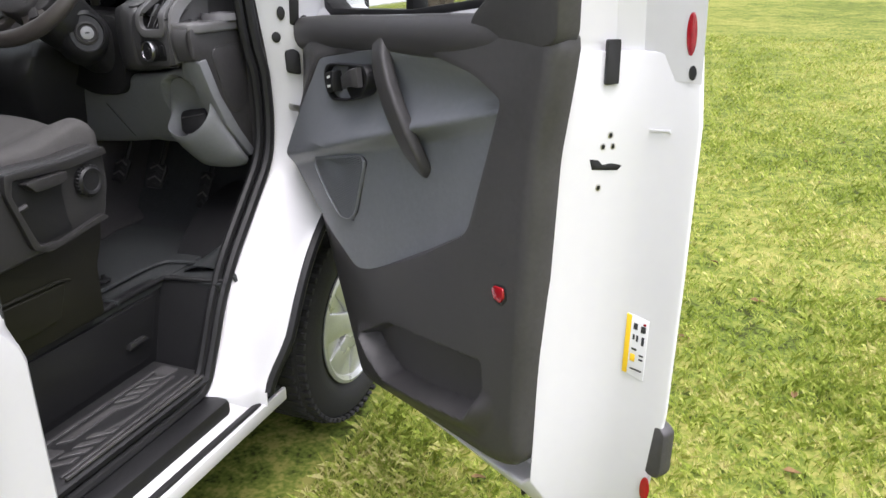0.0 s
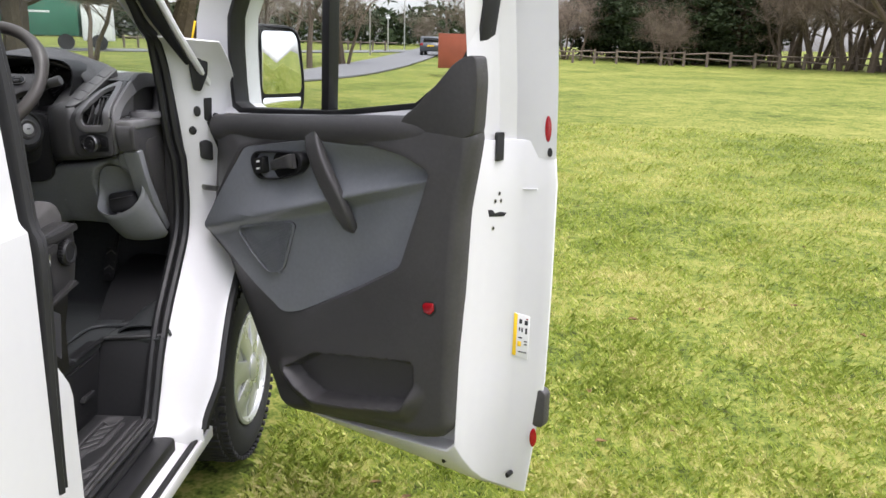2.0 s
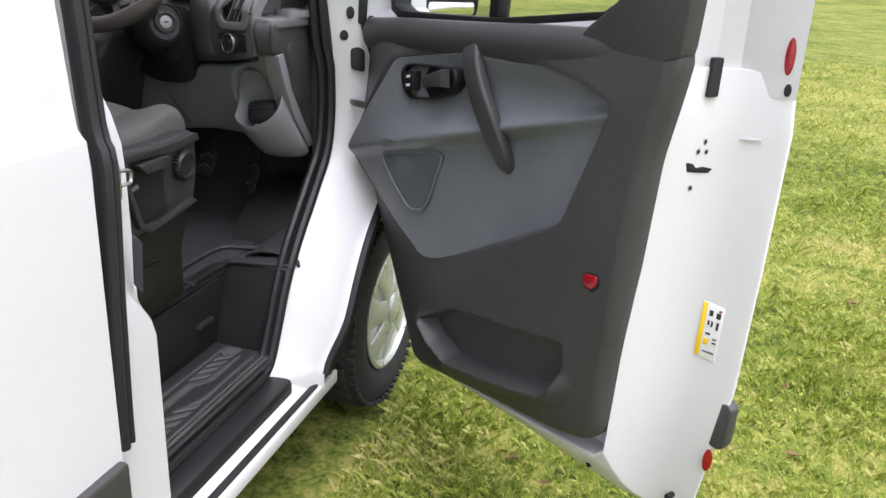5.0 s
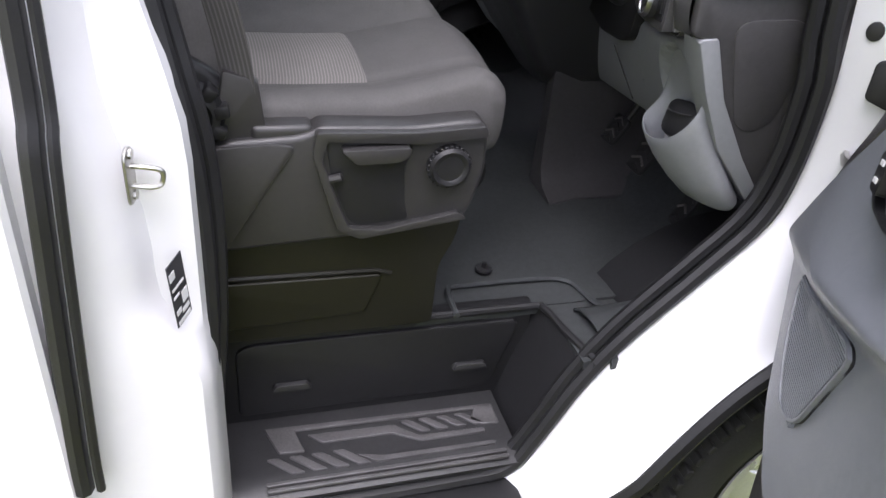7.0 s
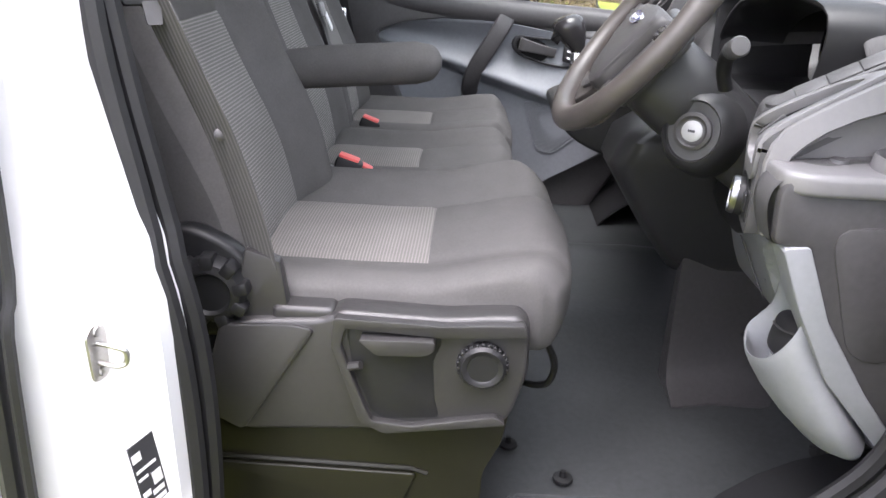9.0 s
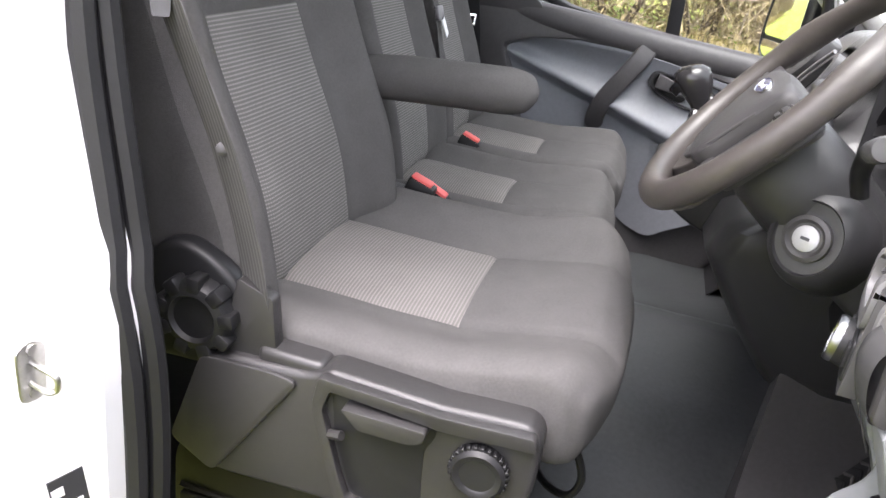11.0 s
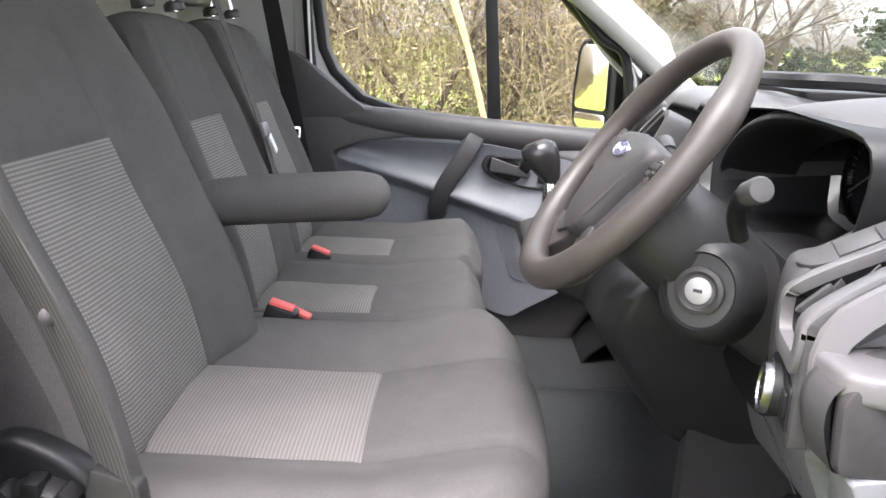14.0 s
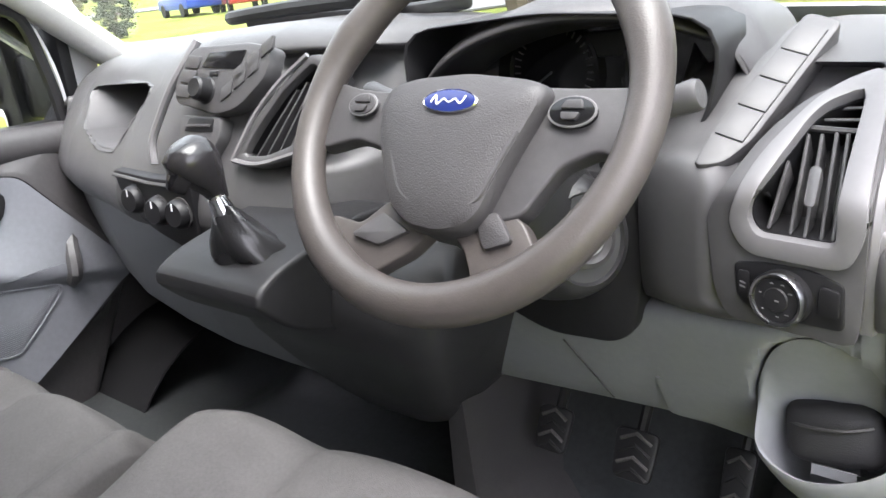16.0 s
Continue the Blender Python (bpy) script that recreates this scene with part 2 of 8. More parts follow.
def prism(pts, a, b, axis="x", bev=0.003, seg=2, f=None):
    """A polygon pulled out along an axis from a to b. f maps (p, q, w) into the world instead."""
    k = len(pts)
    f = f or (lambda p, q, w: place2(axis, (p, q), w))
    v = [f(p[0], p[1], a) for p in pts] + [f(p[0], p[1], b) for p in pts]
    faces = [tuple(range(k)), tuple(range(2 * k - 1, k - 1, -1))] + [(i, i + k, (i + 1) % k + k, (i + 1) % k) for i in range(k)]
    return bevel(bm_of(v, faces), bev, seg, 30)


def ring(outer, inner, a, b, axis="x", bev=0.002, f=None):
    """A frame between two outlines with as many points each, pulled out from a to b."""
    k = len(outer)
    f = f or (lambda p, q, w: place2(axis, (p, q), w))
    v = [f(p[0], p[1], w) for w in (a, b) for o in (outer, inner) for p in o]
    faces = []
    for i in range(k):
        j = (i + 1) % k
        oa, ia, ob_, ib = i, k + i, 2 * k + i, 3 * k + i
        oa2, ia2, ob2, ib2 = j, k + j, 2 * k + j, 3 * k + j
        faces += [(oa, oa2, ia2, ia), (ob_, ib, ib2, ob2), (oa, ob_, ob2, oa2), (ia, ia2, ib2, ib)]
    return bevel(bm_of(v, faces), bev, 2, 40)


def resample(pts, n):
    """n points evenly along a closed outline."""
    p = [Vector(q[:2]) for q in pts]
    p.append(p[0])
    lens = [0]
    for a, b in zip(p, p[1:]):
        lens.append(lens[-1] + (b - a).length)
    out = []
    for i in range(n):
        t = lens[-1] * i / n
        j = max(k for k in range(len(lens) - 1) if lens[k] <= t + 1e-9)
        s = (t - lens[j]) / max(lens[j + 1] - lens[j], 1e-9)
        out.append(p[j].lerp(p[j + 1], s))
    return out


def loft(rings, caps=True, closed=True):
    """A skin over rings with as many points each."""
    k = len(rings[0])
    v = [p for r in rings for p in r]
    faces = []
    for i in range(len(rings) - 1):
        for j in range(k if closed else k - 1):
            a, b = i * k + j, i * k + (j + 1) % k
            faces.append((a, b, b + k, a + k))
    if caps and closed:
        faces += [tuple(range(k))[::-1], tuple(range((len(rings) - 1) * k, len(rings) * k))]
    return bm_of(v, faces)


def sheet(rows, thick):
    """A sheet of some thickness over rows of points."""
    bm = loft(rows, caps=False, closed=False)
    bmesh.ops.recalc_face_normals(bm, faces=bm.faces)
    bmesh.ops.solidify(bm, geom=bm.faces[:], thickness=thick)
    return bm


def tube(path, r, sides=8, closed=False, flat=1.0, up=None):
    """A round or flattened bar along a path. r: one radius or one for each point."""
    p = [Vector(q) for q in path]
    k, rings = len(p), []
    last = None
    for i in range(k):
        if closed:
            d = p[(i + 1) % k] - p[i - 1]
        else:
            d = p[min(i + 1, k - 1)] - p[max(i - 1, 0)]
        d.normalize()
        if up is not None:
            side = d.cross(Vector(up))
        elif last is None:
            side = d.cross(Vector((0, 0, 1))) if abs(d.z) < 0.9 else d.cross(Vector((0, 1, 0)))
        else:
            side = last - d * last.dot(d)
        side.normalize()
        last = side
        other = d.cross(side)
        rad = r[i] if isinstance(r, (list, tuple)) else r
        rings.append([p[i] + rad * (math.cos(a) * side + flat * math.sin(a) * other) for a in (2 * math.pi * j / sides for j in range(sides))])
    if closed:
        rings.append(rings[0])
        bm = loft(rings, caps=False)
        bmesh.ops.remove_doubles(bm, verts=bm.verts, dist=1e-5)
        return bm
    return loft(rings)


def strap(path, width, thick, across):
    """A flat band along a path; across: its width's direction, one or one for each point."""
    p = [Vector(q) for q in path]
    rings = []
    for i in range(len(p)):
        d = (p[min(i + 1, len(p) - 1)] - p[max(i - 1, 0)]).normalized()
        w = Vector(across[i] if isinstance(across, list) else across)
        w = (w - d * w.dot(d)).normalized()
        n = d.cross(w)
        rings.append([p[i] + w * width / 2 + n * thick / 2, p[i] - w * width / 2 + n * thick / 2, p[i] - w * width / 2 - n * thick / 2, p[i] + w * width / 2 - n * thick / 2])
    return loft(rings)


def lathe(profile, seg=24, m=None):
    """A turned shape: (radius, height) along z, moved by m."""
    rings = [[(r * math.cos(2 * math.pi * j / seg), r * math.sin(2 * math.pi * j / seg), h) for j in range(seg)] for r, h in profile]
    bm = loft(rings, caps=True)
    bmesh.ops.remove_doubles(bm, verts=bm.verts, dist=1e-6)
    return moved(bm, m) if m else bm


def toward(at, way, up=(0, 0, 1)):
    """A pose at a place whose z axis points along way and whose y axis leans to up."""
    z = Vector(way).normalized()
    x = Vector(up).cross(z)
    x = x.normalized() if x.length > 1e-4 else Vector((1, 0, 0))
    y = z.cross(x)
    return Matrix.Translation(at) @ Matrix((x, y, z)).transposed().to_4x4()


def soft_box(half, r, res, deform=None, split=None):
    """A padded block: a box of half sizes with round edges, shaped by deform; split names the panel of a face by its rest place."""
    hx, hy, hz = half
    n = [max(2, int(2 * h / res)) for h in half]
    verts, faces, rest = [], [], []
    index = {}

    def vert(p):
        key = tuple(round(c, 5) for c in p)
        if key not in index:
            index[key] = len(verts)
            q = Vector(p)
            inner = Vector(max(-h + r, min(h - r, c)) if h > r else 0 for c, h in zip(q, half))
            d = q - inner
            if d.length > 1e-6:
                ax = max(abs(d.x), abs(d.y), abs(d.z))
                q = inner + d.normalized() * min(r, ax if ax < r else r)
            verts.append(deform(q.copy(), Vector(p)) if deform else q)
            rest.append(Vector(p))
        return index[key]

    for ax in range(3):
        o1, o2 = [a for a in range(3) if a != ax]
        for sgn in (-1, 1):
            for i in range(n[o1]):
                for j in range(n[o2]):
                    quad = []
                    for di, dj in ((0, 0), (1, 0), (1, 1), (0, 1)):
                        p = [0, 0, 0]
                        p[ax] = sgn * half[ax]
                        p[o1] = -half[o1] + 2 * half[o1] * (i + di) / n[o1]
                        p[o2] = -half[o2] + 2 * half[o2] * (j + dj) / n[o2]
                        quad.append(vert(p))
                    faces.append(quad)
    groups = {}
    for f in faces:
        c = sum((rest[i] for i in f), Vector()) / 4
        groups.setdefault(split(c) if split else "body", []).append(f)
    out = {}
    for key, fs in groups.items():
        used = sorted({i for f in fs for i in f})
        back = {v: k for k, v in enumerate(used)}
        out[key] = bm_of([verts[i] for i in used], [[back[i] for i in f] for f in fs])
    return out


def smoothstep(a, b, x):
    t = max(0.0, min(1.0, (x - a) / (b - a)))
    return t * t * (3 - 2 * t)


def groove(d, width=0.006, depth=0.004):
    return -depth * math.exp(-(d / width) ** 2)

# ---- ground ----
def ground_z(x, y):
    """Height of the field: level round the van, rising gently far off, with small unevenness."""
    d = math.hypot(x, y)
    rise = 0.022 * max(0.0, d - 12) + 0.05 * noise.noise((x * 0.15, y * 0.15, 3.1)) * smoothstep(4, 12, d)
    return rise - 0.075 + 0.012 * noise.noise((x * 1.3, y * 1.3, 0.5))


def turf(name, stops, fine, rough):
    """Grass colours mixed by patches, tufts and single blades."""
    m = mat(name, (0.15, 0.19, 0.02), rough, var=0.3, scale=2, bump=1.0, bscale=70, spec=0.1)
    n, l = m.node_tree.nodes, m.node_tree.links
    tc = n.new("ShaderNodeTexCoord")
    total = None
    for sc, w in ((0.35, 0.30), (2.6, 0.30), (fine, 0.55), (fine * 4, 0.35)):
        t = n.new("ShaderNodeTexNoise")
        t.inputs["Scale"].default_value, t.inputs["Detail"].default_value = sc, 4
        l.new(tc.outputs["Object"], t.inputs["Vector"])
        k = n.new("ShaderNodeMath")
        k.operation = "MULTIPLY_ADD"
        l.new(t.outputs["Fac"], k.inputs[0])
        k.inputs[1].default_value = w
        if total is None:
            k.inputs[2].default_value = -0.25
        else:
            l.new(total, k.inputs[2])
        total = k.outputs[0]
    r = n.new("ShaderNodeValToRGB")
    r.color_ramp.elements[0].position, r.color_ramp.elements[0].color = stops[0][0], (*stops[0][1], 1)
    r.color_ramp.elements[1].position, r.color_ramp.elements[1].color = stops[-1][0], (*stops[-1][1], 1)
    for pos, col in stops[1:-1]:
        e = r.color_ramp.elements.new(pos)
        e.color = (*col, 1)
    l.new(total, r.inputs["Fac"])
    l.new(r.outputs["Color"], n["Principled BSDF"].inputs["Base Color"])
    return m


GRASS = turf("short_winter_grass", [(0.35, (0.035, 0.042, 0.010)), (0.42, (0.090, 0.125, 0.022)), (0.50, (0.150, 0.185, 0.034)), (0.60, (0.27, 0.26, 0.075))], 16, 0.9)
BLADE = turf("grass_blades", [(0.35, (0.16, 0.22, 0.030)), (0.44, (0.27, 0.34, 0.055)), (0.52, (0.38, 0.43, 0.090)), (0.62, (0.62, 0.56, 0.25))], 22, 0.7)
steps = sorted({round(s * a, 3) for s in (-1, 1) for a in [0, .5, 1, 1.5, 2, 2.5, 3, 3.5, 4, 5, 6, 7, 8, 10, 12, 15, 18, 22, 27, 33, 40, 50, 65, 90, 130, 200, 400, 900]})
rows = [[(x, y, ground_z(x, y) if max(abs(x), abs(y)) < 150 else ground_z(0, 150)) for x in steps] for y in steps]
ground = part("ground", loft(rows, caps=False, closed=False), GRASS, angle=180)
tagged(ground, "short patchy winter grass of a wide level field", "grass", kind="structure")


def grass_blades():
    """Blades in tufts, thick near the van and thinner outwards."""
    rng = random.Random(5)
    verts, faces = [], []
    for _ in range(430000):
        r = 0.2 + 15 * rng.random() ** 1.7
        a = rng.uniform(-0.55, 2.3)
        x, y = 1.6 + r * math.cos(a), -1.6 + r * math.sin(a)
        if x < 1.02 and -4.1 < y < 1.0:
            continue
        clump = noise.noise((x * 2.2, y * 2.2, 7.0))
        if rng.random() > 0.62 + 0.5 * clump:
            continue
        h = rng.uniform(0.014, 0.044) * (1 + 0.6 * clump) * (1 + 0.02 * r)
        w = rng.uniform(0.0008, 0.0016) * (1 + 0.18 * r)
        t, lean = rng.uniform(0, 6.28), rng.uniform(0.3, 1.5)
        z = ground_z(x, y)
        c, s = math.cos(t), math.sin(t)
        k = len(verts)
        verts += [(x - s * w, y + c * w, z - 0.004), (x + s * w, y - c * w, z - 0.004), (x + c * h * lean * 0.4 + s * w * .7, y + s * h * lean * 0.4 - c * w * .7, z + h * 0.7), (x + c * h * lean, y + s * h * lean, z + h)]
        faces += [(k, k + 1, k + 2), (k, k + 2, k + 3)]
    return verts, faces


gv, gf = grass_blades()
gm = bpy.data.meshes.new("grass_blades")
gm.from_pydata(gv, [], gf)
gm.materials.append(BLADE)
tagged(new("grass_blades", gm), "short green and straw-coloured blades of grass", "grass", kind="stuff")


def fallen_leaves():
    """Curled dead leaves lying in the grass."""
    rng = random.Random(11)
    verts, faces = [], []
    for _ in range(260):
        r, a = 0.5 + 11 * rng.random() ** 1.3, rng.uniform(-0.5, 2.0)
        x, y = 1.7 + r * math.cos(a), -1.4 + r * math.sin(a)
        if x < 1.05 and -4.1 < y < 1.0:
            continue
        s, t, z = rng.uniform(0.010, 0.032), rng.uniform(0, 6.28), ground_z(x, y) + rng.uniform(0.008, 0.022)
        c, q, k = math.cos(t), math.sin(t), len(verts)
        for u, v, w in ((-1, 0, 0.1), (-0.4, 0.45, 0.35), (0.4, 0.4, 0.3), (1, 0, 0.2), (0.4, -0.4, 0.35), (-0.4, -0.45, 0.3), (0, 0, -0.05)):
            verts.append((x + s * (u * c - v * q), y + s * (u * q + v * c), z + s * w * rng.uniform(0.5, 1.3)))
        faces += [(k + i, k + (i + 1) % 6, k + 6) for i in range(6)]
    return verts, faces


lv, lf = fallen_leaves()
lm = bpy.data.meshes.new("fallen_leaves")
lm.from_pydata(lv, [], lf)
lm.materials.append(mat("dead_brown_leaf", (0.17, 0.105, 0.050), 0.8, var=0.5, scale=3, spec=0.2))
tagged(new("fallen_leaves", lm), "curled dead brown leaves lying in the grass", "leaves", kind="stuff")

# ---- the van's shell; x to its right side, y to its front, z up ----
def side_x(z):
    """Half width of the body at a height."""
    table = [(0.25, 0.955), (0.5, 0.975), (1.0, 0.978), (1.045, 0.976), (1.06, 0.962), (1.3, 0.945), (1.6, 0.90), (1.8, 0.855), (1.9, 0.80), (1.95, 0.70)]
    for (z0, x0), (z1, x1) in zip(table, table[1:]):
        if z <= z1:
            return x0 + (x1 - x0) * max(0, (z - z0)) / (z1 - z0)
    return 0.70


van = thing("delivery_van", (0, -1.5, 0), "white panel van with its driver's door open on the grass", "van")
ZS = [0.30, 0.36, 0.42, 0.5, 0.6, 0.8, 1.0, 1.035, 1.045, 1.055, 1.065, 1.1, 1.3, 1.5, 1.7, 1.8, 1.86, 1.9, 1.935]


def side_panel(sgn, y0, y1):
    """The load bay's side, from y0 back to y1, with a flange turned in at its front."""
    ys = [y0] + [y0 - 0.006] + [y0 + (y1 - y0) * k / 12 for k in range(1, 13)]
    rows = []
    for i, y in enumerate([y0] + ys):
        row = []
        for z in ZS:
            wheel = math.hypot(y + 2.93, z - 0.33)
            x = side_x(z) - (0.035 if i == 0 else 0.006 if i == 1 else 0)
            x -= 0.05 * smoothstep(-3.7, -3.95, y)
            row.append((sgn * x, y, z))
        rows.append(row)
    return sheet(rows, 0.004)


part("side_panel", side_panel(1, -1.128, -3.95), PAINT, van)
part("side_panel", side_panel(-1, -1.128, -3.95), PAINT, van)
for sgn in (-1, 1):
    strip = prism(rounded([(-1.135, 0.40), (-1.135, 0.525), (-2.45, 0.525), (-2.45, 0.40)], 0.012), sgn * 0.965, sgn * 0.99, "x", 0.006)
    part("rubbing_strip", strip, DARK, van, "dark grey plastic rubbing strip")
# roof
rows = []
for y in (-0.72, -0.8, -1.0, -1.6, -2.4, -3.2, -3.9, -3.96):
    rows.append([(x, y, 1.935 + 0.055 * (1 - (x / 0.75) ** 2) - (0.02 if y > -0.75 else 0) - (0.03 if y < -3.93 else 0)) for x in [-0.74 + 1.48 * k / 16 for k in range(17)]])
part("roof", sheet(rows, 0.004), PAINT, van)
# rear end
part("rear_end", box(-0.9, 0.9, -3.97, -3.94, 0.34, 1.93, 0.01), PAINT, van)
for sgn in (-1, 1):
    part("rear_lamp", box(min(sgn * 0.84, sgn * 0.93), max(sgn * 0.84, sgn * 0.93), -3.99, -3.93, 1.0, 1.5, 0.01), RED, van, "red rear lamp")
part("rear_bumper", box(-0.93, 0.93, -4.02, -3.93, 0.34, 0.55, 0.03, 3), DARK, van)
part("underbody", box(-0.78, 0.78, -3.9, 0.75, 0.22, 0.30, 0.01), BLACK, van)

# door opening: outline of its inner edge and of the body's outer edge, (y, z)
APERTURE = [(-0.482, 0.250), (-0.47, 0.285), (-0.445, 0.305), (-0.40, 0.385), (-0.352, 0.49), (-0.285, 0.583), (-0.18, 0.70), (-0.10, 0.79), (-0.078, 0.88), (-0.078, 1.0), (-0.092, 1.14), (-0.10, 1.25), (-0.125, 1.345), (-0.165, 1.385)]
FENDER = [(-0.372, 0.228), (-0.372, 0.268), (-0.360, 0.295), (-0.335, 0.345), (-0.270, 0.465), (-0.19, 0.575), (-0.09, 0.665), (-0.02, 0.74), (0.01, 0.86), (0.01, 0.99), (0.01, 1.12), (0.01, 1.22), (-0.045, 1.305), (-0.115, 1.375)]


def jamb(sgn):
    """Painted pillar between the door seal and the wing's edge."""
    a = spline([(0, *p) for p in APERTURE], 4)
    b = spline([(0, *p) for p in FENDER], 4)
    rows = []
    for p, q in zip(a, b):
        top = smoothstep(1.0, 1.4, p.z) * 0.03
        row = []
        for t in (0.0, 0.06, 0.3, 0.55, 0.8, 0.94, 1.0):
            x = 0.862 + (0.10 + 0.032 * smoothstep(0.27, 0.42, q.z)) * t ** 0.7 - top * (1 - t) + (0.010 if t == 1.0 else 0)
            y, z = p.y + (q.y - p.y) * t, p.z + (q.z - p.z) * t
            row.append((sgn * (x - 0.20 * max(0, z - 1.33)), y, z + (0.006 if t == 0 else 0)))
        rows.append(row)
    return sheet(rows, 0.006)


part("door_pillar", jamb(1), PAINT, van)
part("door_pillar", jamb(-1), PAINT, van)


def wing(sgn):
    """Front wing round the wheel arch, up to the bonnet."""
    rear = spline([(0, *p) for p in FENDER[:-1]], 4)
    k = len(rear)
    front = []
    for i in range(k):
        t = i / (k - 1)
        if t < 0.42:
            front.append(None)
        else:
            s = (t - 0.42) / 0.58
            front.append((0.93, 0.62 + 0.36 * s))
    rows = []
    for i in range(9):
        s = i / 8
        row = []
        for j in range(13):
            v = j / 12
            y0 = -0.09 + 0.10 * min(1, v * 3)
            y = y0 + (0.92 - y0) * s
            arch = math.sqrt(max(0.0, 0.385 ** 2 - (y - 0.01) ** 2)) + 0.325 if abs(y - 0.01) < 0.385 else 0.42
            zlow = max(arch, 0.42)
            ztop = 1.22 - 0.22 * s - 0.10 * s * s
            z = zlow + (ztop - zlow) * v
            x = 1.0 - 0.028 * min(1, v * 2.5) - 0.03 * v * v - 0.20 * s ** 3 - 0.02 * s
            row.append((sgn * x, y, z))
        rows.append(row)
    return sheet(rows, 0.005)


part("front_wing", wing(1), PAINT, van)
part("front_wing", wing(-1), PAINT, van)
for sgn in (-1, 1):
    # black moulding along the arch's rear edge, and the wheel housing
    edge = [(sgn * (0.972 + 0.034 * smoothstep(0.27, 0.42, p.z)), p.y + 0.006, p.z - 0.004) for p in spline([(0, *p) for p in FENDER[1:7]], 4)]
    arc = [(sgn * 1.0, 0.01 + 0.385 * math.cos(a), 0.325 + 0.385 * math.sin(a)) for a in [radians(d) for d in range(98, -12, -9)]]
    part("arch_moulding", tube(edge + arc, 0.016, 8), BLACK, van, "black wheel arch moulding")
    liner = [[(sgn * x, 0.035 + 0.348 * math.cos(a), 0.325 + 0.35 * math.sin(a)) for a in [radians(d) for d in range(-15, 196, 10)]] for x in (0.62, 0.91)]
    part("wheel_housing", sheet(liner, 0.004), BLACK, van)
    part("wheel_housing_wall", box(min(sgn * 0.60, sgn * 0.62), max(sgn * 0.60, sgn * 0.62), -0.32, 0.38, 0.25, 0.525, 0), BLACK, van)
# bonnet, nose, bumper
rows = []
for k in range(9):
    s = k / 8
    y = 0.40 + 0.54 * s
    w = 0.92 - 0.22 * s ** 2.5
    rows.append([(w * u, y, 1.235 - 0.20 * s - 0.14 * s ** 3 + 0.04 * (1 - u * u)) for u in [-1 + 2 * j / 12 for j in range(13)]])
part("bonnet", sheet(rows, 0.005), PAINT, van)
rows = [[(x * (1 - 0.1 * abs(v)), 0.94 + 0.10 * math.sin(math.pi * v) * 0.6 - 0.16 * (x / 0.78) ** 4, 0.93 - 0.6 * v) for x in [-0.78 + 1.56 * j / 12 for j in range(13)]] for v in [k / 8 for k in range(9)]]
part("nose", sheet(rows, 0.01), PAINT, van)
part("grille", box(-0.45, 0.45, 0.96, 1.01, 0.62, 0.82, 0.02), BLACK, van)
part("front_bumper", prism(rounded([(-0.88, 0.62), (-0.76, 0.93), (-0.4, 1.03), (0.4, 1.03), (0.76, 0.93), (0.88, 0.62), (0.6, 0.55), (-0.6, 0.55)], 0.05), 0.30, 0.50, "z", 0.02), DARK, van)
for sgn in (-1, 1):
    lamp = prism(rounded([(sgn * 0.52, 0.84), (sgn * 0.80, 0.92), (sgn * 0.78, 1.03), (sgn * 0.60, 0.98)], 0.02), 0.80, 0.93, "y", 0.01)
    part("headlamp", lamp, CHROME, van, "clear headlamp")

# sill of the driver's door: black tread, painted ledge, rubber, flange
def sill(sgn):
    def bar(x0, x1, z0, z1, y0, y1, b=0.004):
        return box(min(sgn * x0, sgn * x1), max(sgn * x0, sgn * x1), y0, y1, z0, z1, b)
    part("sill_tread", bar(0.842, 0.926, 0.22, 0.290, -1.02, -0.455, 0.016), BLACK, van, "black plastic sill tread")
    part("sill_ledge", prism([(sgn * 0.80, 0.215), (sgn * 0.80, 0.266), (sgn * 0.910, 0.266), (sgn * 0.946, 0.234), (sgn * 0.946, 0.215)], -1.13, -0.33, "y", 0.006), PAINT, van)
    part("sill_rubber", bar(0.944, 0.960, 0.20, 0.242, -1.13, -0.295, 0.004), RUBBER, van, "black rubber sill strip")
    part("sill_flange", bar(0.958, 0.971, 0.196, 0.234, -1.13, -0.285, 0.005), PAINT, van)


sill(1), sill(-1)


# door-post behind the driver's door: painted face between the outer panel and the seal
def post(sgn):
    rows = []
    for z in [0.262, 0.3, 0.36, 0.45, 0.55, 0.62, 0.66, 0.69, 0.72, 0.75, 0.78, 0.81, 0.85, 0.9, 0.95, 1.0, 1.05, 1.1, 1.25, 1.4, 1.6, 1.75, 1.84]:
        sh = side_x(max(z, 1.0)) - 0.978
        seal = -0.95 - 0.065 * smoothstep(0.95, 1.3, z) - 0.03 * smoothstep(0.5, 0.3, z)
        up = smoothstep(0.66, 0.80, z)
        e = -0.957 - 0.065 * up - 0.035 * smoothstep(0.85, 1.1, z)
        row = [(0.947, -1.128), (0.944, -1.105), (0.939, -1.09), (0.934, (e - 1.09) / 2), (0.930 - 0.006 * up, e - 0.012), (0.920 - 0.008 * up, e - 0.002), (0.908 - 0.012 * up, e + 0.003 + 0.009 * up), (0.890 + 0.002 * up, max(seal - 0.012, e + 0.006)), (0.850, max(seal, e + 0.012)), (0.846, max(seal, e) + 0.002)]
        rows.append([(sgn * (x + sh), y, z) for x, y in row])
    return sheet(rows, 0.006)


part("door_post", post(1), PAINT, van)
part("door_post", post(-1), PAINT, van)
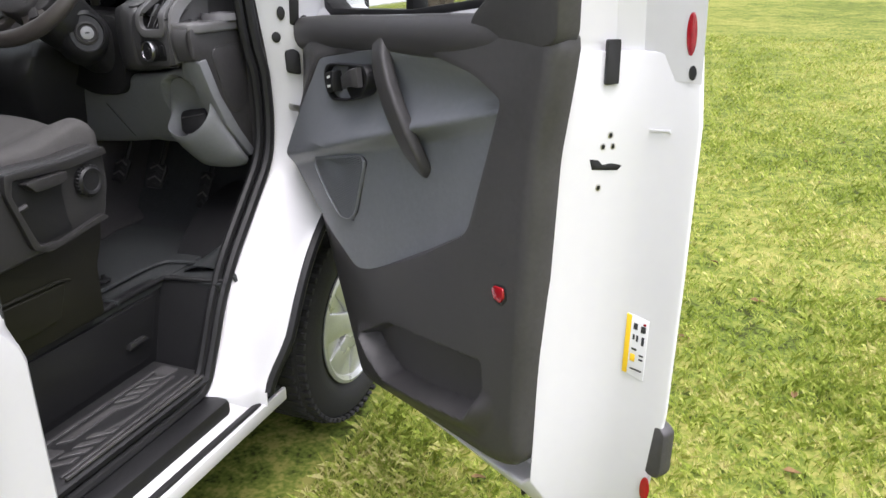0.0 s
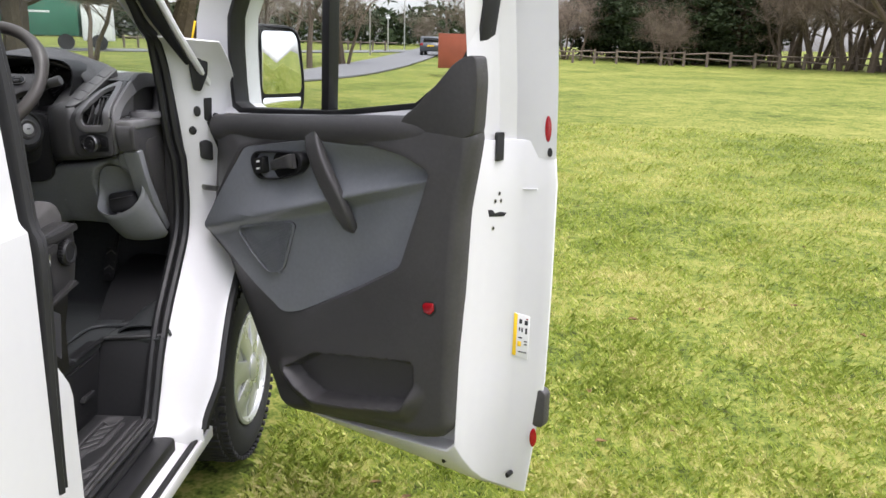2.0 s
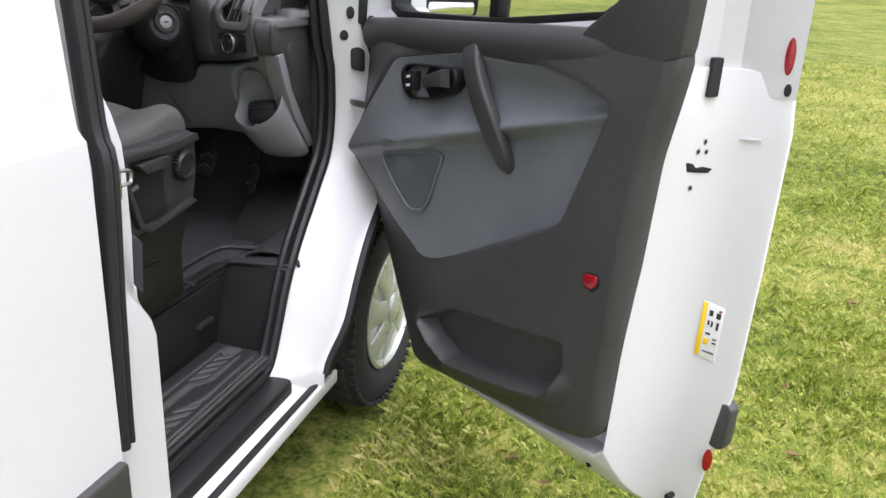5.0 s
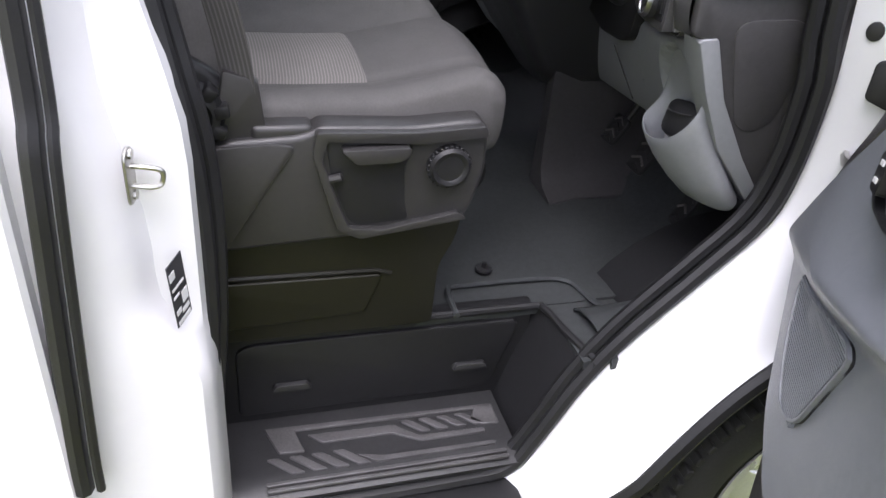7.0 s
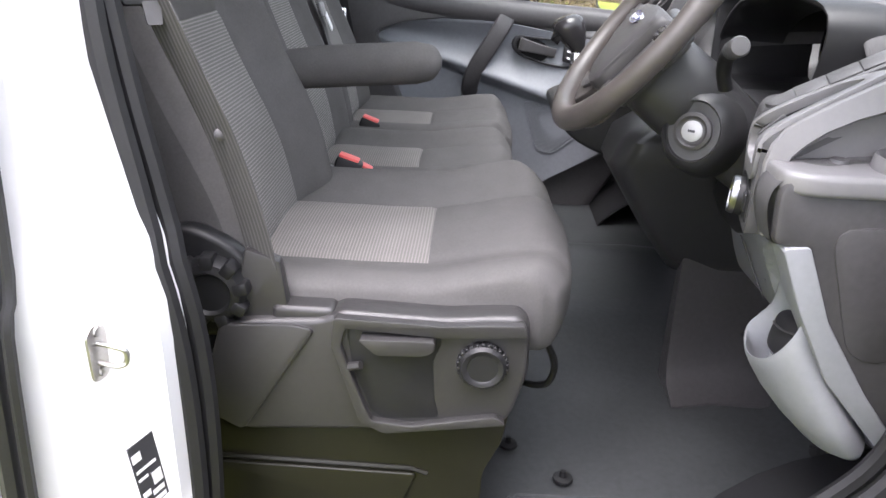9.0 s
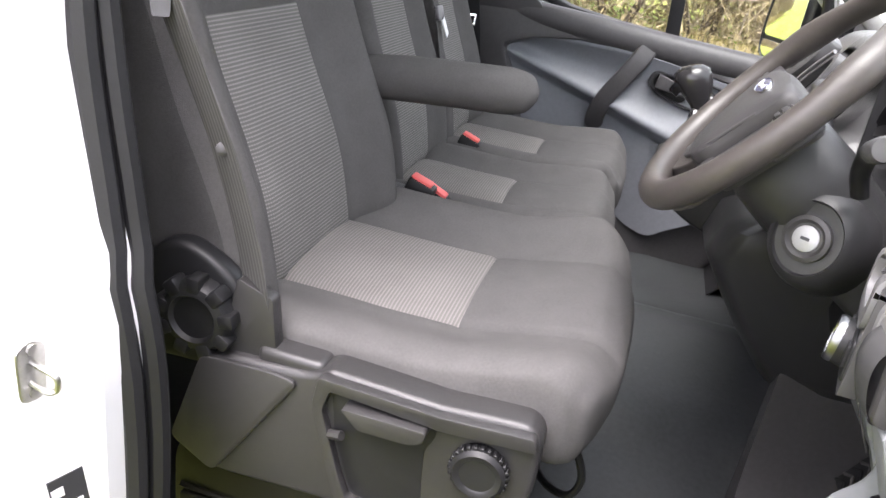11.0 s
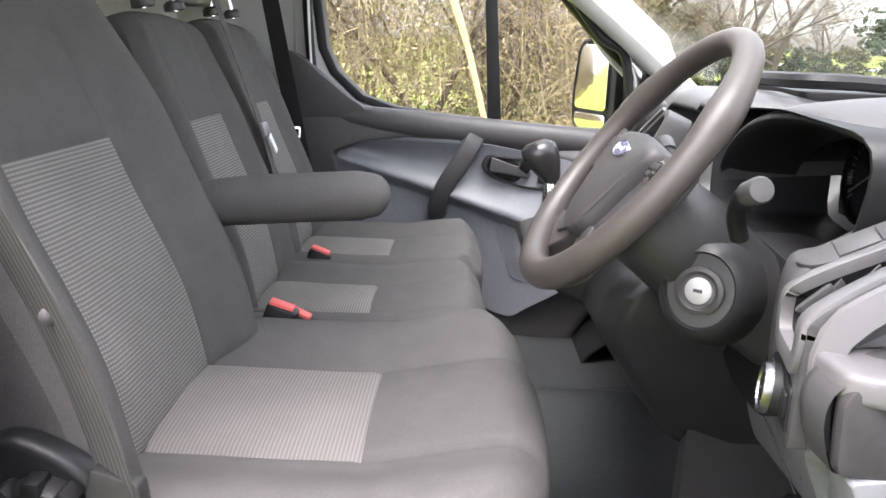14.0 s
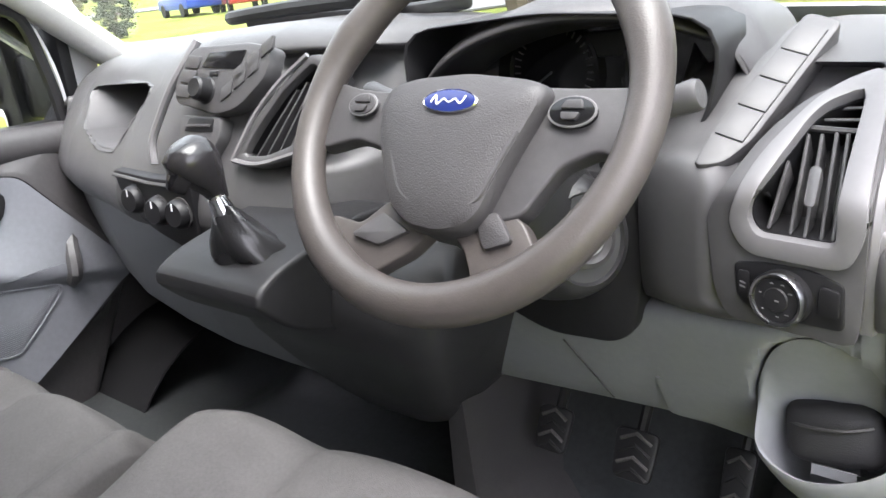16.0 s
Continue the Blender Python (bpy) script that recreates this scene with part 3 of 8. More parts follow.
# rubber strip down the post, beside the outer panel
path = [(0.966 + (side_x(max(z, 1.0)) - 0.978), -1.122 + 0.030 * smoothstep(0.5, 1.2, z), z) for z in (0.535, 0.6, 0.8, 1.0, 1.06, 1.3, 1.6, 1.8)]
strip_b = tube(spline(path, 3), 0.0155, 8, flat=0.8)
part("post_rubber_strip", strip_b, RUBBER, van, "black rubber sealing strip")
part("post_rubber_strip", tube([p + Vector((0.004, 0.02, 0)) for p in spline(path, 3)], 0.006, 6), RUBBER, van)
# seal all round the opening
SEAL = [(-0.975, 0.42), (-0.965, 0.33), (-0.93, 0.30), (-0.80, 0.296), (-0.55, 0.298), (-0.47, 0.312), (-0.425, 0.385), (-0.375, 0.49), (-0.308, 0.59), (-0.20, 0.71), (-0.125, 0.80), (-0.10, 0.89), (-0.10, 1.0), (-0.115, 1.14), (-0.125, 1.25), (-0.155, 1.375), (-0.223, 1.420), (-0.331, 1.538), (-0.479, 1.649), (-0.623, 1.728), (-0.78, 1.775), (-0.95, 1.785), (-1.02, 1.72), (-1.025, 1.5), (-1.015, 1.28), (-0.985, 1.1), (-0.957, 0.93), (-0.955, 0.70)]
seal_path = [Vector((0.858 + (side_x(max(p.z, 1.05)) - 0.969) * 0.95, p.y, p.z)) for p in spline([(0, *p) for p in SEAL], 5, True)]
part("door_seal", tube(seal_path, 0.0135, 8, True), RUBBER, van, "black rubber door seal")
inner_lip = [p + Vector((-0.02 * smoothstep(1.5, 1.3, p.z), 0, 0)) + (Vector((p.x, -0.55, 0.95)) - p).normalized() * 0.016 * smoothstep(1.45, 1.25, p.z) for p in seal_path]
part("seal_lip", tube(inner_lip, 0.012, 8, True), BLACK, van)
left_seal = [Vector((-p.x - 0.0, p.y, p.z)) for p in seal_path]
part("door_seal", tube(left_seal, 0.0135, 8, True), RUBBER, van, "black rubber door seal")


# windscreen pillar and roof rail over the doors
def pillar(sgn):
    path = spline([(sgn * 0.865, 0.10, 1.20), (sgn * 0.855, -0.06, 1.34), (sgn * 0.84, -0.22, 1.465), (sgn * 0.805, -0.46, 1.64), (sgn * 0.775, -0.66, 1.765), (sgn * 0.755, -0.80, 1.82), (sgn * 0.75, -1.1, 1.835), (sgn * 0.75, -1.3, 1.835)], 4)
    edge = spline([(sgn * 0.935, -0.035, 1.24)] + [(sgn * x, y, z) for x, y, z in [(0.91, -0.194, 1.382), (0.885, -0.272, 1.483), (0.86, -0.358, 1.566), (0.83, -0.435, 1.664), (0.8, -0.501, 1.754)]] + [(sgn * 0.76, -0.80, 1.845), (sgn * 0.75, -1.1, 1.865), (sgn * 0.75, -1.3, 1.865)], 4)
    part("windscreen_pillar", tube(edge, 0.010, 8), PAINT, van)
    cover = spline([(sgn * 0.893, -0.10, 1.31)] + [(sgn * x, y, z) for x, y, z in [(0.868, -0.207, 1.418), (0.845, -0.331, 1.546), (0.815, -0.45, 1.654), (0.785, -0.559, 1.741)]] + [(sgn * 0.755, -0.80, 1.825), (sgn * 0.745, -1.1, 1.85), (sgn * 0.745, -1.3, 1.85)], 4)
    part("pillar_cover", tube(cover, [0.027 * min(1.0, 0.3 + 0.14 * k) for k in range(len(cover))], 10), BLACK, van, "black pillar cover")
    inner = tube([p + Vector((-sgn * 0.032, 0.014, 0.0)) for p in path], 0.046, 10, flat=0.75)
    part("pillar_trim", inner, HEADLINER, van, "pale grey pillar trim")


pillar(1), pillar(-1)
# windscreen
rows = []
for k in range(9):
    s = k / 8
    w = 0.86 - 0.10 * s
    rows.append([(w * u, 0.46 - 1.13 * s - 0.26 * abs(u) ** 2.2 * (1 - s * 0.75), 1.235 + 0.60 * s - 0.01 * u * u) for u in [-1 + 2 * j / 12 for j in range(13)]])
ws = part("windscreen", sheet(rows, 0.005), SCREEN, van, "clear windscreen glass")
ws.visible_shadow = False
part("scuttle", sheet([[(0.86 * u, 0.47 - 0.24 * abs(u) ** 2.2 + dy, 1.22 + dz) for u in [-1 + 2 * j / 10 for j in range(11)]] for dy, dz in ((0.02, -0.04), (0.0, 0.012), (-0.04, 0.012))], 0.01), BLACK, van)
# header rail and head lining
rows = []
for y in (-0.68, -0.72, -0.80, -0.95, -1.2, -1.36):
    rows.append([(x, y, 1.80 + 0.085 * (1 - (x / 0.76) ** 2) + (0.0 if y < -0.7 else -0.005)) for x in [-0.76 + 1.52 * k / 12 for k in range(13)]])
ceiling = part("ceiling", sheet(rows, 0.03), HEADLINER)
tagged(ceiling, "pale grey moulded head lining of the cab", "ceiling", kind="structure")
# sun visors
for sgn in (1, -1):
    visor = prism(rounded([(sgn * 0.16, 0), (sgn * 0.62, 0), (sgn * 0.62, 0.17), (sgn * 0.2, 0.17)], 0.03), -0.012, 0.012, "z", 0.008)
    moved(visor, Matrix.Translation((0, -0.72, 1.76)) @ Matrix.Rotation(radians(150), 4, "X"))
    v = thing("sun_visor", (sgn * 0.4, -0.72, 1.76), "dark grey padded sun visor folded towards the windscreen", "sun visor", "sun visors")
    part("pad", visor, DARK, v)


# bulkhead behind the seats with pressed beads
rows = []
for j in range(25):
    z = 0.5 + 1.36 * j / 24
    row = []
    for k in range(33):
        x = -0.86 + 1.72 * k / 32
        bead = 0.02 * math.sin(z * 22) ** 4 if 0.1 < abs(x) < 0.72 else 0
        w = min(1, side_x(z) / 0.978)
        row.append((x * w, -1.36 - bead - 0.03 * smoothstep(0.5, 0.8, abs(x)) + 0.05 * smoothstep(1.5, 1.8, z), z))
    rows.append(row)
bulk = part("wall_rear", sheet(rows, 0.006), BULKHEAD)
tagged(bulk, "cream-grey painted steel bulkhead with pressed beads", "wall", kind="structure")


# plugs, hinge cover and the dark gap ahead of the driver's door
def on_jamb(name, at, pts, mat_, thick=0.006, bev=0.002, label=""):
    m = toward(at, (0.55, -0.83, 0.0), (0, 0, 1))
    return part(name, moved(prism(pts, -0.006, thick, "z", bev), m), mat_, van, label)


def disc(r, n=18, k=1.15):
    return [(r * math.cos(2 * math.pi * j / n), k * r * math.sin(2 * math.pi * j / n)) for j in range(n)]


on_jamb("rubber_plug", (0.888, -0.079, 1.11), disc(0.0115), RUBBER, label="black rubber plug")
on_jamb("rubber_plug", (0.949, -0.041, 1.150), disc(0.0105), RUBBER, label="black rubber plug")
on_jamb("rubber_plug", (0.905, -0.077, 1.168), disc(0.010, k=1.6), RUBBER, label="black rubber plug")
on_jamb("hinge_cover", (0.917, -0.062, 1.052), rounded([(-0.014, -0.028), (0.022, -0.036), (0.022, 0.02), (0.006, 0.03), (-0.016, 0.024)], 0.008), BLACK, 0.012, 0.005, "black hinge cover")
on_jamb("wiring_slot", (0.930, -0.056, 1.176), rounded([(-0.012, -0.034), (0.010, -0.044), (0.014, 0.032), (-0.010, 0.030)], 0.004), BLACK, 0.004, 0.001, "dark slot")
on_jamb("shut_line", (0.948, -0.048, 1.085), rounded([(-0.024, 0.05), (-0.018, 0.054), (0.030, -0.075), (0.022, -0.078)], 0.003), RUBBER, 0.004, 0.001)
# Black plate laid where only a dark gap runs beside the pillar.
on_jamb("pillar_gap_plate", (0.914, -0.088, 1.287), rounded([(-0.022, 0.070), (0.036, 0.075), (0.030, -0.010), (0.008, -0.060), (-0.012, -0.056), (-0.020, 0.0)], 0.008), BLACK, 0.010, 0.004, "black plate in place of the dark gap beside the windscreen pillar")


# ---- front wheels ----
def front_wheel(sgn):
    c = Vector((sgn * 0.884, 0.095, 0.262))
    w = thing("front_wheel", (c.x, c.y, -0.064), "front wheel with a worn black tyre and a silver seven-spoke cover", "wheel", "front wheels")
    m = Matrix.Translation(c) @ Matrix.Rotation(radians(90) * sgn, 4, "Y")
    h = 0.108
    prof = [(0.20, -h * 0.9), (0.255, -h), (0.298, -h * 0.92), (0.318, -h * 0.72), (0.325, -h * 0.3), (0.326, 0), (0.325, h * 0.3), (0.318, h * 0.72), (0.298, h * 0.92), (0.255, h), (0.22, h * 0.97), (0.203, h * 0.85), (0.20, 0)]
    tyre = part("tyre", lathe(prof, 64, m), TYRE, w, "black rubber tyre")
    blocks = []
    for k in range(64):
        a = 2 * math.pi * k / 64
        for s in (-1, 1):
            b = box(0.315, 0.3275, -0.010, 0.010, s * 0.045 - 0.028, s * 0.045 + 0.028, 0.002, 1)
            blocks.append(moved(moved(b, Matrix.Rotation(a + (0.05 if s > 0 else 0), 4, "Z")), m))
        for s in (-1, 1):
            b = box(0.306, 0.3195, -0.009, 0.009, s * 0.094 - 0.012, s * 0.094 + 0.012, 0.002, 1)
            blocks.append(moved(moved(b, Matrix.Rotation(a + 0.02, 4, "Z")), m))
    tagged(part("tread", join(*blocks), TYRE, tyre), kind="stuff")
    part("rim", lathe([(0.20, 0.02), (0.203, 0.095), (0.196, 0.10), (0.188, 0.085), (0.17, 0.06), (0.05, 0.05), (0.0, 0.05)], 48, m), BLACK, w)
    cover = part("wheel_cover", lathe([(0.199, 0.092), (0.2, 0.102), (0.19, 0.106), (0.178, 0.098), (0.174, 0.085)], 56, m), HUBCAP, w, "silver plastic wheel cover")
    for k in range(7):
        a = 2 * math.pi * k / 7
        pts = rounded([(0.03, -0.040), (0.085, -0.034), (0.182, -0.050), (0.182, 0.050), (0.085, 0.034), (0.03, 0.040)], 0.012)
        spoke = prism(pts, 0.076, 0.094, "z", 0.005)
        for v in spoke.verts:
            rr = math.hypot(v.co.x, v.co.y)
            v.co.z += 0.018 * (1 - (rr / 0.19)) + 0.008 * math.cos(v.co.y * 40)
        part("spoke", moved(spoke, m @ Matrix.Rotation(a, 4, "Z")), HUBCAP, cover)
    part("hub_cap", lathe([(0.05, 0.098), (0.05, 0.112), (0.042, 0.118), (0.0, 0.119)], 28, m), HUBCAP, cover)
    for k in range(5):
        a = 2 * math.pi * k / 5 + 0.3
        nut = lathe([(0.009, 0.09), (0.009, 0.104), (0.0, 0.106)], 6, m @ Matrix.Translation((0.07 * math.cos(a), 0.07 * math.sin(a), 0)))
        part("wheel_nut", nut, STEEL, cover)
    return w


front_wheel(1), front_wheel(-1)
for sgn in (1, -1):
    m = Matrix.Translation((sgn * 0.87, -2.93, 0.262)) @ Matrix.Rotation(radians(90) * sgn, 4, "Y")
    rw = thing("rear_wheel", (sgn * 0.87, -2.93, -0.064), "rear wheel with a black tyre and silver cover", "wheel", "rear wheels")
    part("tyre", lathe([(0.20, -0.1), (0.255, -0.108), (0.318, -0.08), (0.326, 0), (0.318, 0.08), (0.255, 0.108), (0.2, 0.095), (0.2, 0)], 48, m), TYRE, rw)
    part("wheel_cover", lathe([(0.2, 0.09), (0.195, 0.105), (0.10, 0.09), (0.05, 0.11), (0, 0.112)], 40, m), HUBCAP, rw)

# ---- fittings on the door-post ----
striker = thing("door_striker", (0.915, -1.015, 0.955), "bright zinc-plated steel door striker loop on the post", "striker")
ms = toward((0.918, -1.022, 0.957), (0.22, 0.975, 0), (0, 0, 1))
part("plate", moved(prism(rounded([(-0.013, -0.034), (0.013, -0.034), (0.016, 0.026), (0.0, 0.034), (-0.015, 0.026)], 0.010), 0, 0.004, "z", 0.002), ms), STEEL, striker)
part("loop", moved(tube(spline([(-0.002, -0.012, 0.0), (-0.002, -0.012, 0.026), (0.003, -0.009, 0.034), (0.003, 0.005, 0.035), (0.0, 0.010, 0.020), (0.0, 0.010, 0.0)], 4), 0.0030, 8), ms), STEEL, striker)
for s in (-1, 1):
    part("bolt", moved(lathe([(0.006, 0.003), (0.006, 0.007), (0.0, 0.008)], 8, Matrix.Translation((0.001, s * 0.024, 0))), ms), STEEL, striker)
plate = thing("tyre_pressure_plate", (0.92, -0.985, 0.755), "black and white printed tyre pressure label on the post", "label")
mp = toward((0.917, -0.985, 0.800), (0.45, 0.89, 0.0), (0, 0, 1)) @ Matrix.Rotation(radians(7), 4, "Z")
part("backing", moved(box(-0.0175, 0.0175, -0.048, 0.048, 0, 0.0015, 0.0004, 1), mp), INK, plate, "black printed label")
for k, (x0, x1, y0, y1) in enumerate([(-0.016, -0.004, 0.024, 0.036), (-0.015, 0.012, 0.008, 0.012), (-0.015, -0.002, -0.004, 0.0), (0.002, 0.015, -0.022, -0.004), (-0.015, -0.004, -0.030, -0.022), (-0.015, 0.014, -0.046, -0.040), (-0.002, 0.014, -0.035, -0.028)]):
    part("print", moved(box(x0, x1, y0, y1, 0.0014, 0.002, 0, 1), mp), PAPER, plate)

# ---- driver's door, standing open; its own frame: u along it from the hinge, z up, n outwards ----
HINGE, DU, DN = Vector((0.95, -0.03, 0)), Vector((0.80, -0.60, 0)), Vector((0.60, 0.80, 0))


def D(u, z, n):
    return HINGE + DU * u + DN * n + Vector((0, 0, z))


def lean(z):
    """How far the door's upper frame leans in."""
    d = max(0.0, z - 1.1)
    return -0.115 * d * d / (d + 0.15)


door = thing("driver_door", D(0.6, 0.25, 0.05), "white van door standing open with a dark grey trim panel", "car door")
INNER = [(0.02, 1.16), (-0.01, 0.95), (-0.01, 0.83), (0.03, 0.76), (0.18, 0.49), (0.30, 0.285), (0.45, 0.285), (0.70, 0.315), (0.93, 0.345), (0.955, 0.372), (0.96, 0.55), (0.965, 0.80), (0.972, 1.0), (0.975, 1.16)]
OUTER = [(-0.04, 1.16), (-0.06, 0.95), (-0.06, 0.82), (-0.02, 0.74), (0.14, 0.46), (0.26, 0.215), (0.45, 0.198), (0.70, 0.198), (1.03, 0.203), (1.076, 0.212), (1.118, 0.55), (1.12, 0.80), (1.118, 1.06), (1.105, 1.16)]


def door_shell():
    """The painted shell; its foot runs out to the skin's hem sooner than its rear edge does."""
    rings = []
    for t, low, n in ((-0.04, -0.04, 0.055), (-0.03, -0.03, 0.004), (0.0, 0.0, 0.0), (0.05, 0.30, 0.03), (0.11, 0.60, 0.066), (0.19, 0.82, 0.100), (0.31, 0.92, 0.124), (0.47, 0.97, 0.140), (0.85, 1.0, 0.152), (1.0, 1.0, 0.158), (1.0, 1.0, 0.166)):
        rings.append([D(a[0] + (b[0] - a[0]) * t, a[1] + (b[1] - a[1]) * (low if a[1] < 0.38 else t), n) for a, b in zip(INNER, OUTER)])
    return bevel(loft(rings), 0.004, 2, 35)


shell = part("shell", door_shell(), PAINT, door, "white painted door shell")
HOLE = [(0.030, 1.185), (0.030, 1.25), (0.040, 1.36), (0.058, 1.445), (0.10, 1.505), (0.165, 1.558), (0.27, 1.615), (0.42, 1.675), (0.62, 1.728), (0.82, 1.752), (0.93, 1.748), (0.985, 1.725), (0.992, 1.66), (0.988, 1.48), (0.968, 1.39), (0.92, 1.325), (0.78, 1.228), (0.46, 1.187), (0.20, 1.175), (0.06, 1.170)]
FRAME = [(-0.05, 1.15), (-0.08, 1.24), (-0.085, 1.34), (-0.055, 1.44), (-0.015, 1.50), (0.056, 1.566), (0.192, 1.66), (0.40, 1.742), (0.60, 1.785), (0.82, 1.802), (1.02, 1.80), (1.10, 1.78), (1.112, 1.70), (1.114, 1.48), (1.116, 1.37), (1.117, 1.28), (1.116, 1.12), (0.46, 1.12), (0.20, 1.12), (0.0, 1.12)]


def on_frame(u, z, n):
    return D(u, z, n + lean(z))


def frame_ring():
    """The window frame: its rear edge slopes like the shut face below it."""
    def inner_u(u, z):
        return u - 0.145 * smoothstep(0.9, 1.1, u) if u > 0.9 else u + 0.02 * smoothstep(0.1, -0.1, u)
    k, v, faces = len(FRAME), [], []
    edge = [(inner_u(u, z), z - 0.012 * (z > 1.5)) for u, z in FRAME]
    for n, o in ((0.0, edge), (0.110, [(min(u, e + 0.012) if u > 0.9 else u, z) for (u, z), (e, _) in zip(FRAME, edge)]), (0.142, [(min(u, e + 0.040) if u > 0.9 else u, z) for (u, z), (e, _) in zip(FRAME, edge)]), (0.153, FRAME), (0.153, HOLE), (0.052, HOLE)):
        v.append([on_frame(u, z, n) for u, z in o])
    pts = [p for o in v for p in o]
    for a in range(6):
        b = (a + 1) % 6
        faces += [(a * k + i, a * k + (i + 1) % k, b * k + (i + 1) % k, b * k + i) for i in range(k)]
    return bm_of(pts, faces)


part("window_frame", frame_ring(), PAINT, door, "white window frame", 28)
gasket_in = [(u + (0.45 - u) * 0.022, z + (1.45 - z) * 0.035) for u, z in HOLE]
gasket_out = [(u - (0.45 - u) * 0.02, z - (1.45 - z) * 0.03) for u, z in HOLE]
part("window_rubber", ring(gasket_out, gasket_in, 0.044, 0.100, bev=0.003, f=on_frame), RUBBER, door, "black rubber window seal")
pane = part("pane", prism(gasket_out, 0.078, 0.083, bev=0, f=on_frame), GLASS, door, "clear window pane")
pane.visible_shadow = False
part("window_divider", prism([(0.405, 1.175), (0.435, 1.175), (0.515, 1.725), (0.485, 1.722)], 0.062, 0.10, bev=0.003, f=on_frame), RUBBER, door, "black window divider bar")

# trim panel of either front door: one outline, padded, with a moulded field, a pocket, handles and a loudspeaker
PANEL = [(0.045, 1.160), (0.19, 1.168), (0.80, 1.205), (0.93, 1.20), (1.010, 1.19), (1.0, 1.12), (0.978, 1.0), (0.966, 0.75), (0.958, 0.55), (0.955, 0.43), (0.93, 0.395), (0.86, 0.372), (0.60, 0.328), (0.34, 0.283), (0.30, 0.290), (0.265, 0.36), (0.125, 0.61), (0.018, 0.80), (0.005, 0.83), (0.008, 0.92)]
SAIL = [(0.78, 1.17), (0.80, 1.207), (0.84, 1.23), (0.915, 1.29), (0.965, 1.335), (1.0, 1.352), (1.028, 1.355), (1.03, 1.30), (1.012, 1.18), (0.90, 1.15)]
FIELD = [(0.205, 1.083), (0.445, 1.122), (0.655, 1.135), (0.81, 1.114), (0.890, 1.082), (0.880, 1.055), (0.862, 1.003), (0.802, 0.842), (0.785, 0.820), (0.624, 0.725), (0.412, 0.622), (0.355, 0.610), (0.320, 0.640), (0.05, 0.806), (0.034, 0.830)]
POCKET = [tuple(p) for p in rounded([(0.337, 0.432), (0.462, 0.512), (0.69, 0.558), (0.846, 0.588), (0.850, 0.522), (0.817, 0.446), (0.60, 0.388), (0.47, 0.362), (0.394, 0.388)], 0.02, 3)]
MIDDLE = Vector((0.52, 0.90))


def polar(pts, c, angs):
    """The outline's points at the given angles round c."""
    p, out = [Vector(q[:2]) for q in pts], []
    for a in angs:
        w, best = Vector((math.cos(a), math.sin(a))), None
        for i in range(len(p)):
            e, f = p[i] - c, p[(i + 1) % len(p)] - p[i]
            den = w.x * f.y - w.y * f.x
            if abs(den) < 1e-9:
                continue
            s, r = (e.x * f.y - e.y * f.x) / den, (e.x * w.y - e.y * w.x) / den
            if s > 0 and -1e-6 <= r <= 1 + 1e-6 and (best is None or s > best):
                best = s
        out.append(c + w * best)
    return out


def within(p, q, pts):
    """Whether a point lies inside an outline."""
    inside = False
    for (x0, y0), (x1, y1) in zip(pts, pts[1:] + pts[:1]):
        if (y0 > q) != (y1 > q) and p < x0 + (q - y0) / (y1 - y0) * (x1 - x0):
            inside = not inside
    return inside


def pocket_n(p):
    """How far the panel is pushed out by the pocket's hollow, and swells at its lower lip."""
    if not (0.25 < p.x < 0.95 and 0.27 < p.y < 0.66):
        return 0.0
    d = 1.0
    for a, b in zip(POCKET, POCKET[1:] + POCKET[:1]):
        a, b = Vector(a), Vector(b)
        t = max(0.0, min(1.0, (p - a).dot(b - a) / (b - a).length_squared))
        d = min(d, (p - a - (b - a) * t).length)
    lower = smoothstep(0.03, -0.03, p.y - (0.47 + 0.12 * (p.x - 0.6)))
    if within(p.x, p.y, POCKET):
        return -0.022 * lower * smoothstep(0.012, 0.0, d) + 0.036 * smoothstep(0.002, 0.016, d)
    return -0.022 * lower * smoothstep(0.045, 0.0, d)


def field_base(u):
    """Depth of the field below its ledge: proud at the hinge, sunk towards the rear."""
    return -0.078 + 0.030 * smoothstep(0.24, 0.46, u) + 0.042 * smoothstep(0.40, 0.64, u)


def field_n(u, z):
    ledge = 0.838 + 0.288 * (u - 0.10)
    crest = -0.095 + 0.068 * smoothstep(0.25, 0.85, u)
    d = z - ledge
    top = -0.058 + 0.030 * smoothstep(0.3, 0.8, u)
    s = min(1.0, max(0.0, d) / max(0.03, 1.12 - ledge))
    above = crest + (top - crest) * s + 0.030 * math.sin(math.pi * s) * smoothstep(0.1, 0.4, u)
    return above + (field_base(u) - above) * smoothstep(0.010, -0.034, d)


def rim_n(p):
    return min(-0.047, -0.047 - 0.03 * smoothstep(0.30, 0.12, p.x))


def flat_bar(path, half, depth, normal):
    """A bar with a rounded oblong section along a path; half widths one for each point."""
    p, rings = [Vector(q) for q in path], []
    nn = Vector(normal)
    for i in range(len(p)):
        d = (p[min(i + 1, len(p) - 1)] - p[max(i - 1, 0)]).normalized()
        side = d.cross(nn).normalized()
        o = rounded([(-half[i], -depth), (half[i], -depth), (half[i], depth), (-half[i], depth)], min(half[i], depth) * 0.7, 4)
        rings.append([p[i] + side * q.x + nn * q.y for q in o])
    return loft(rings)


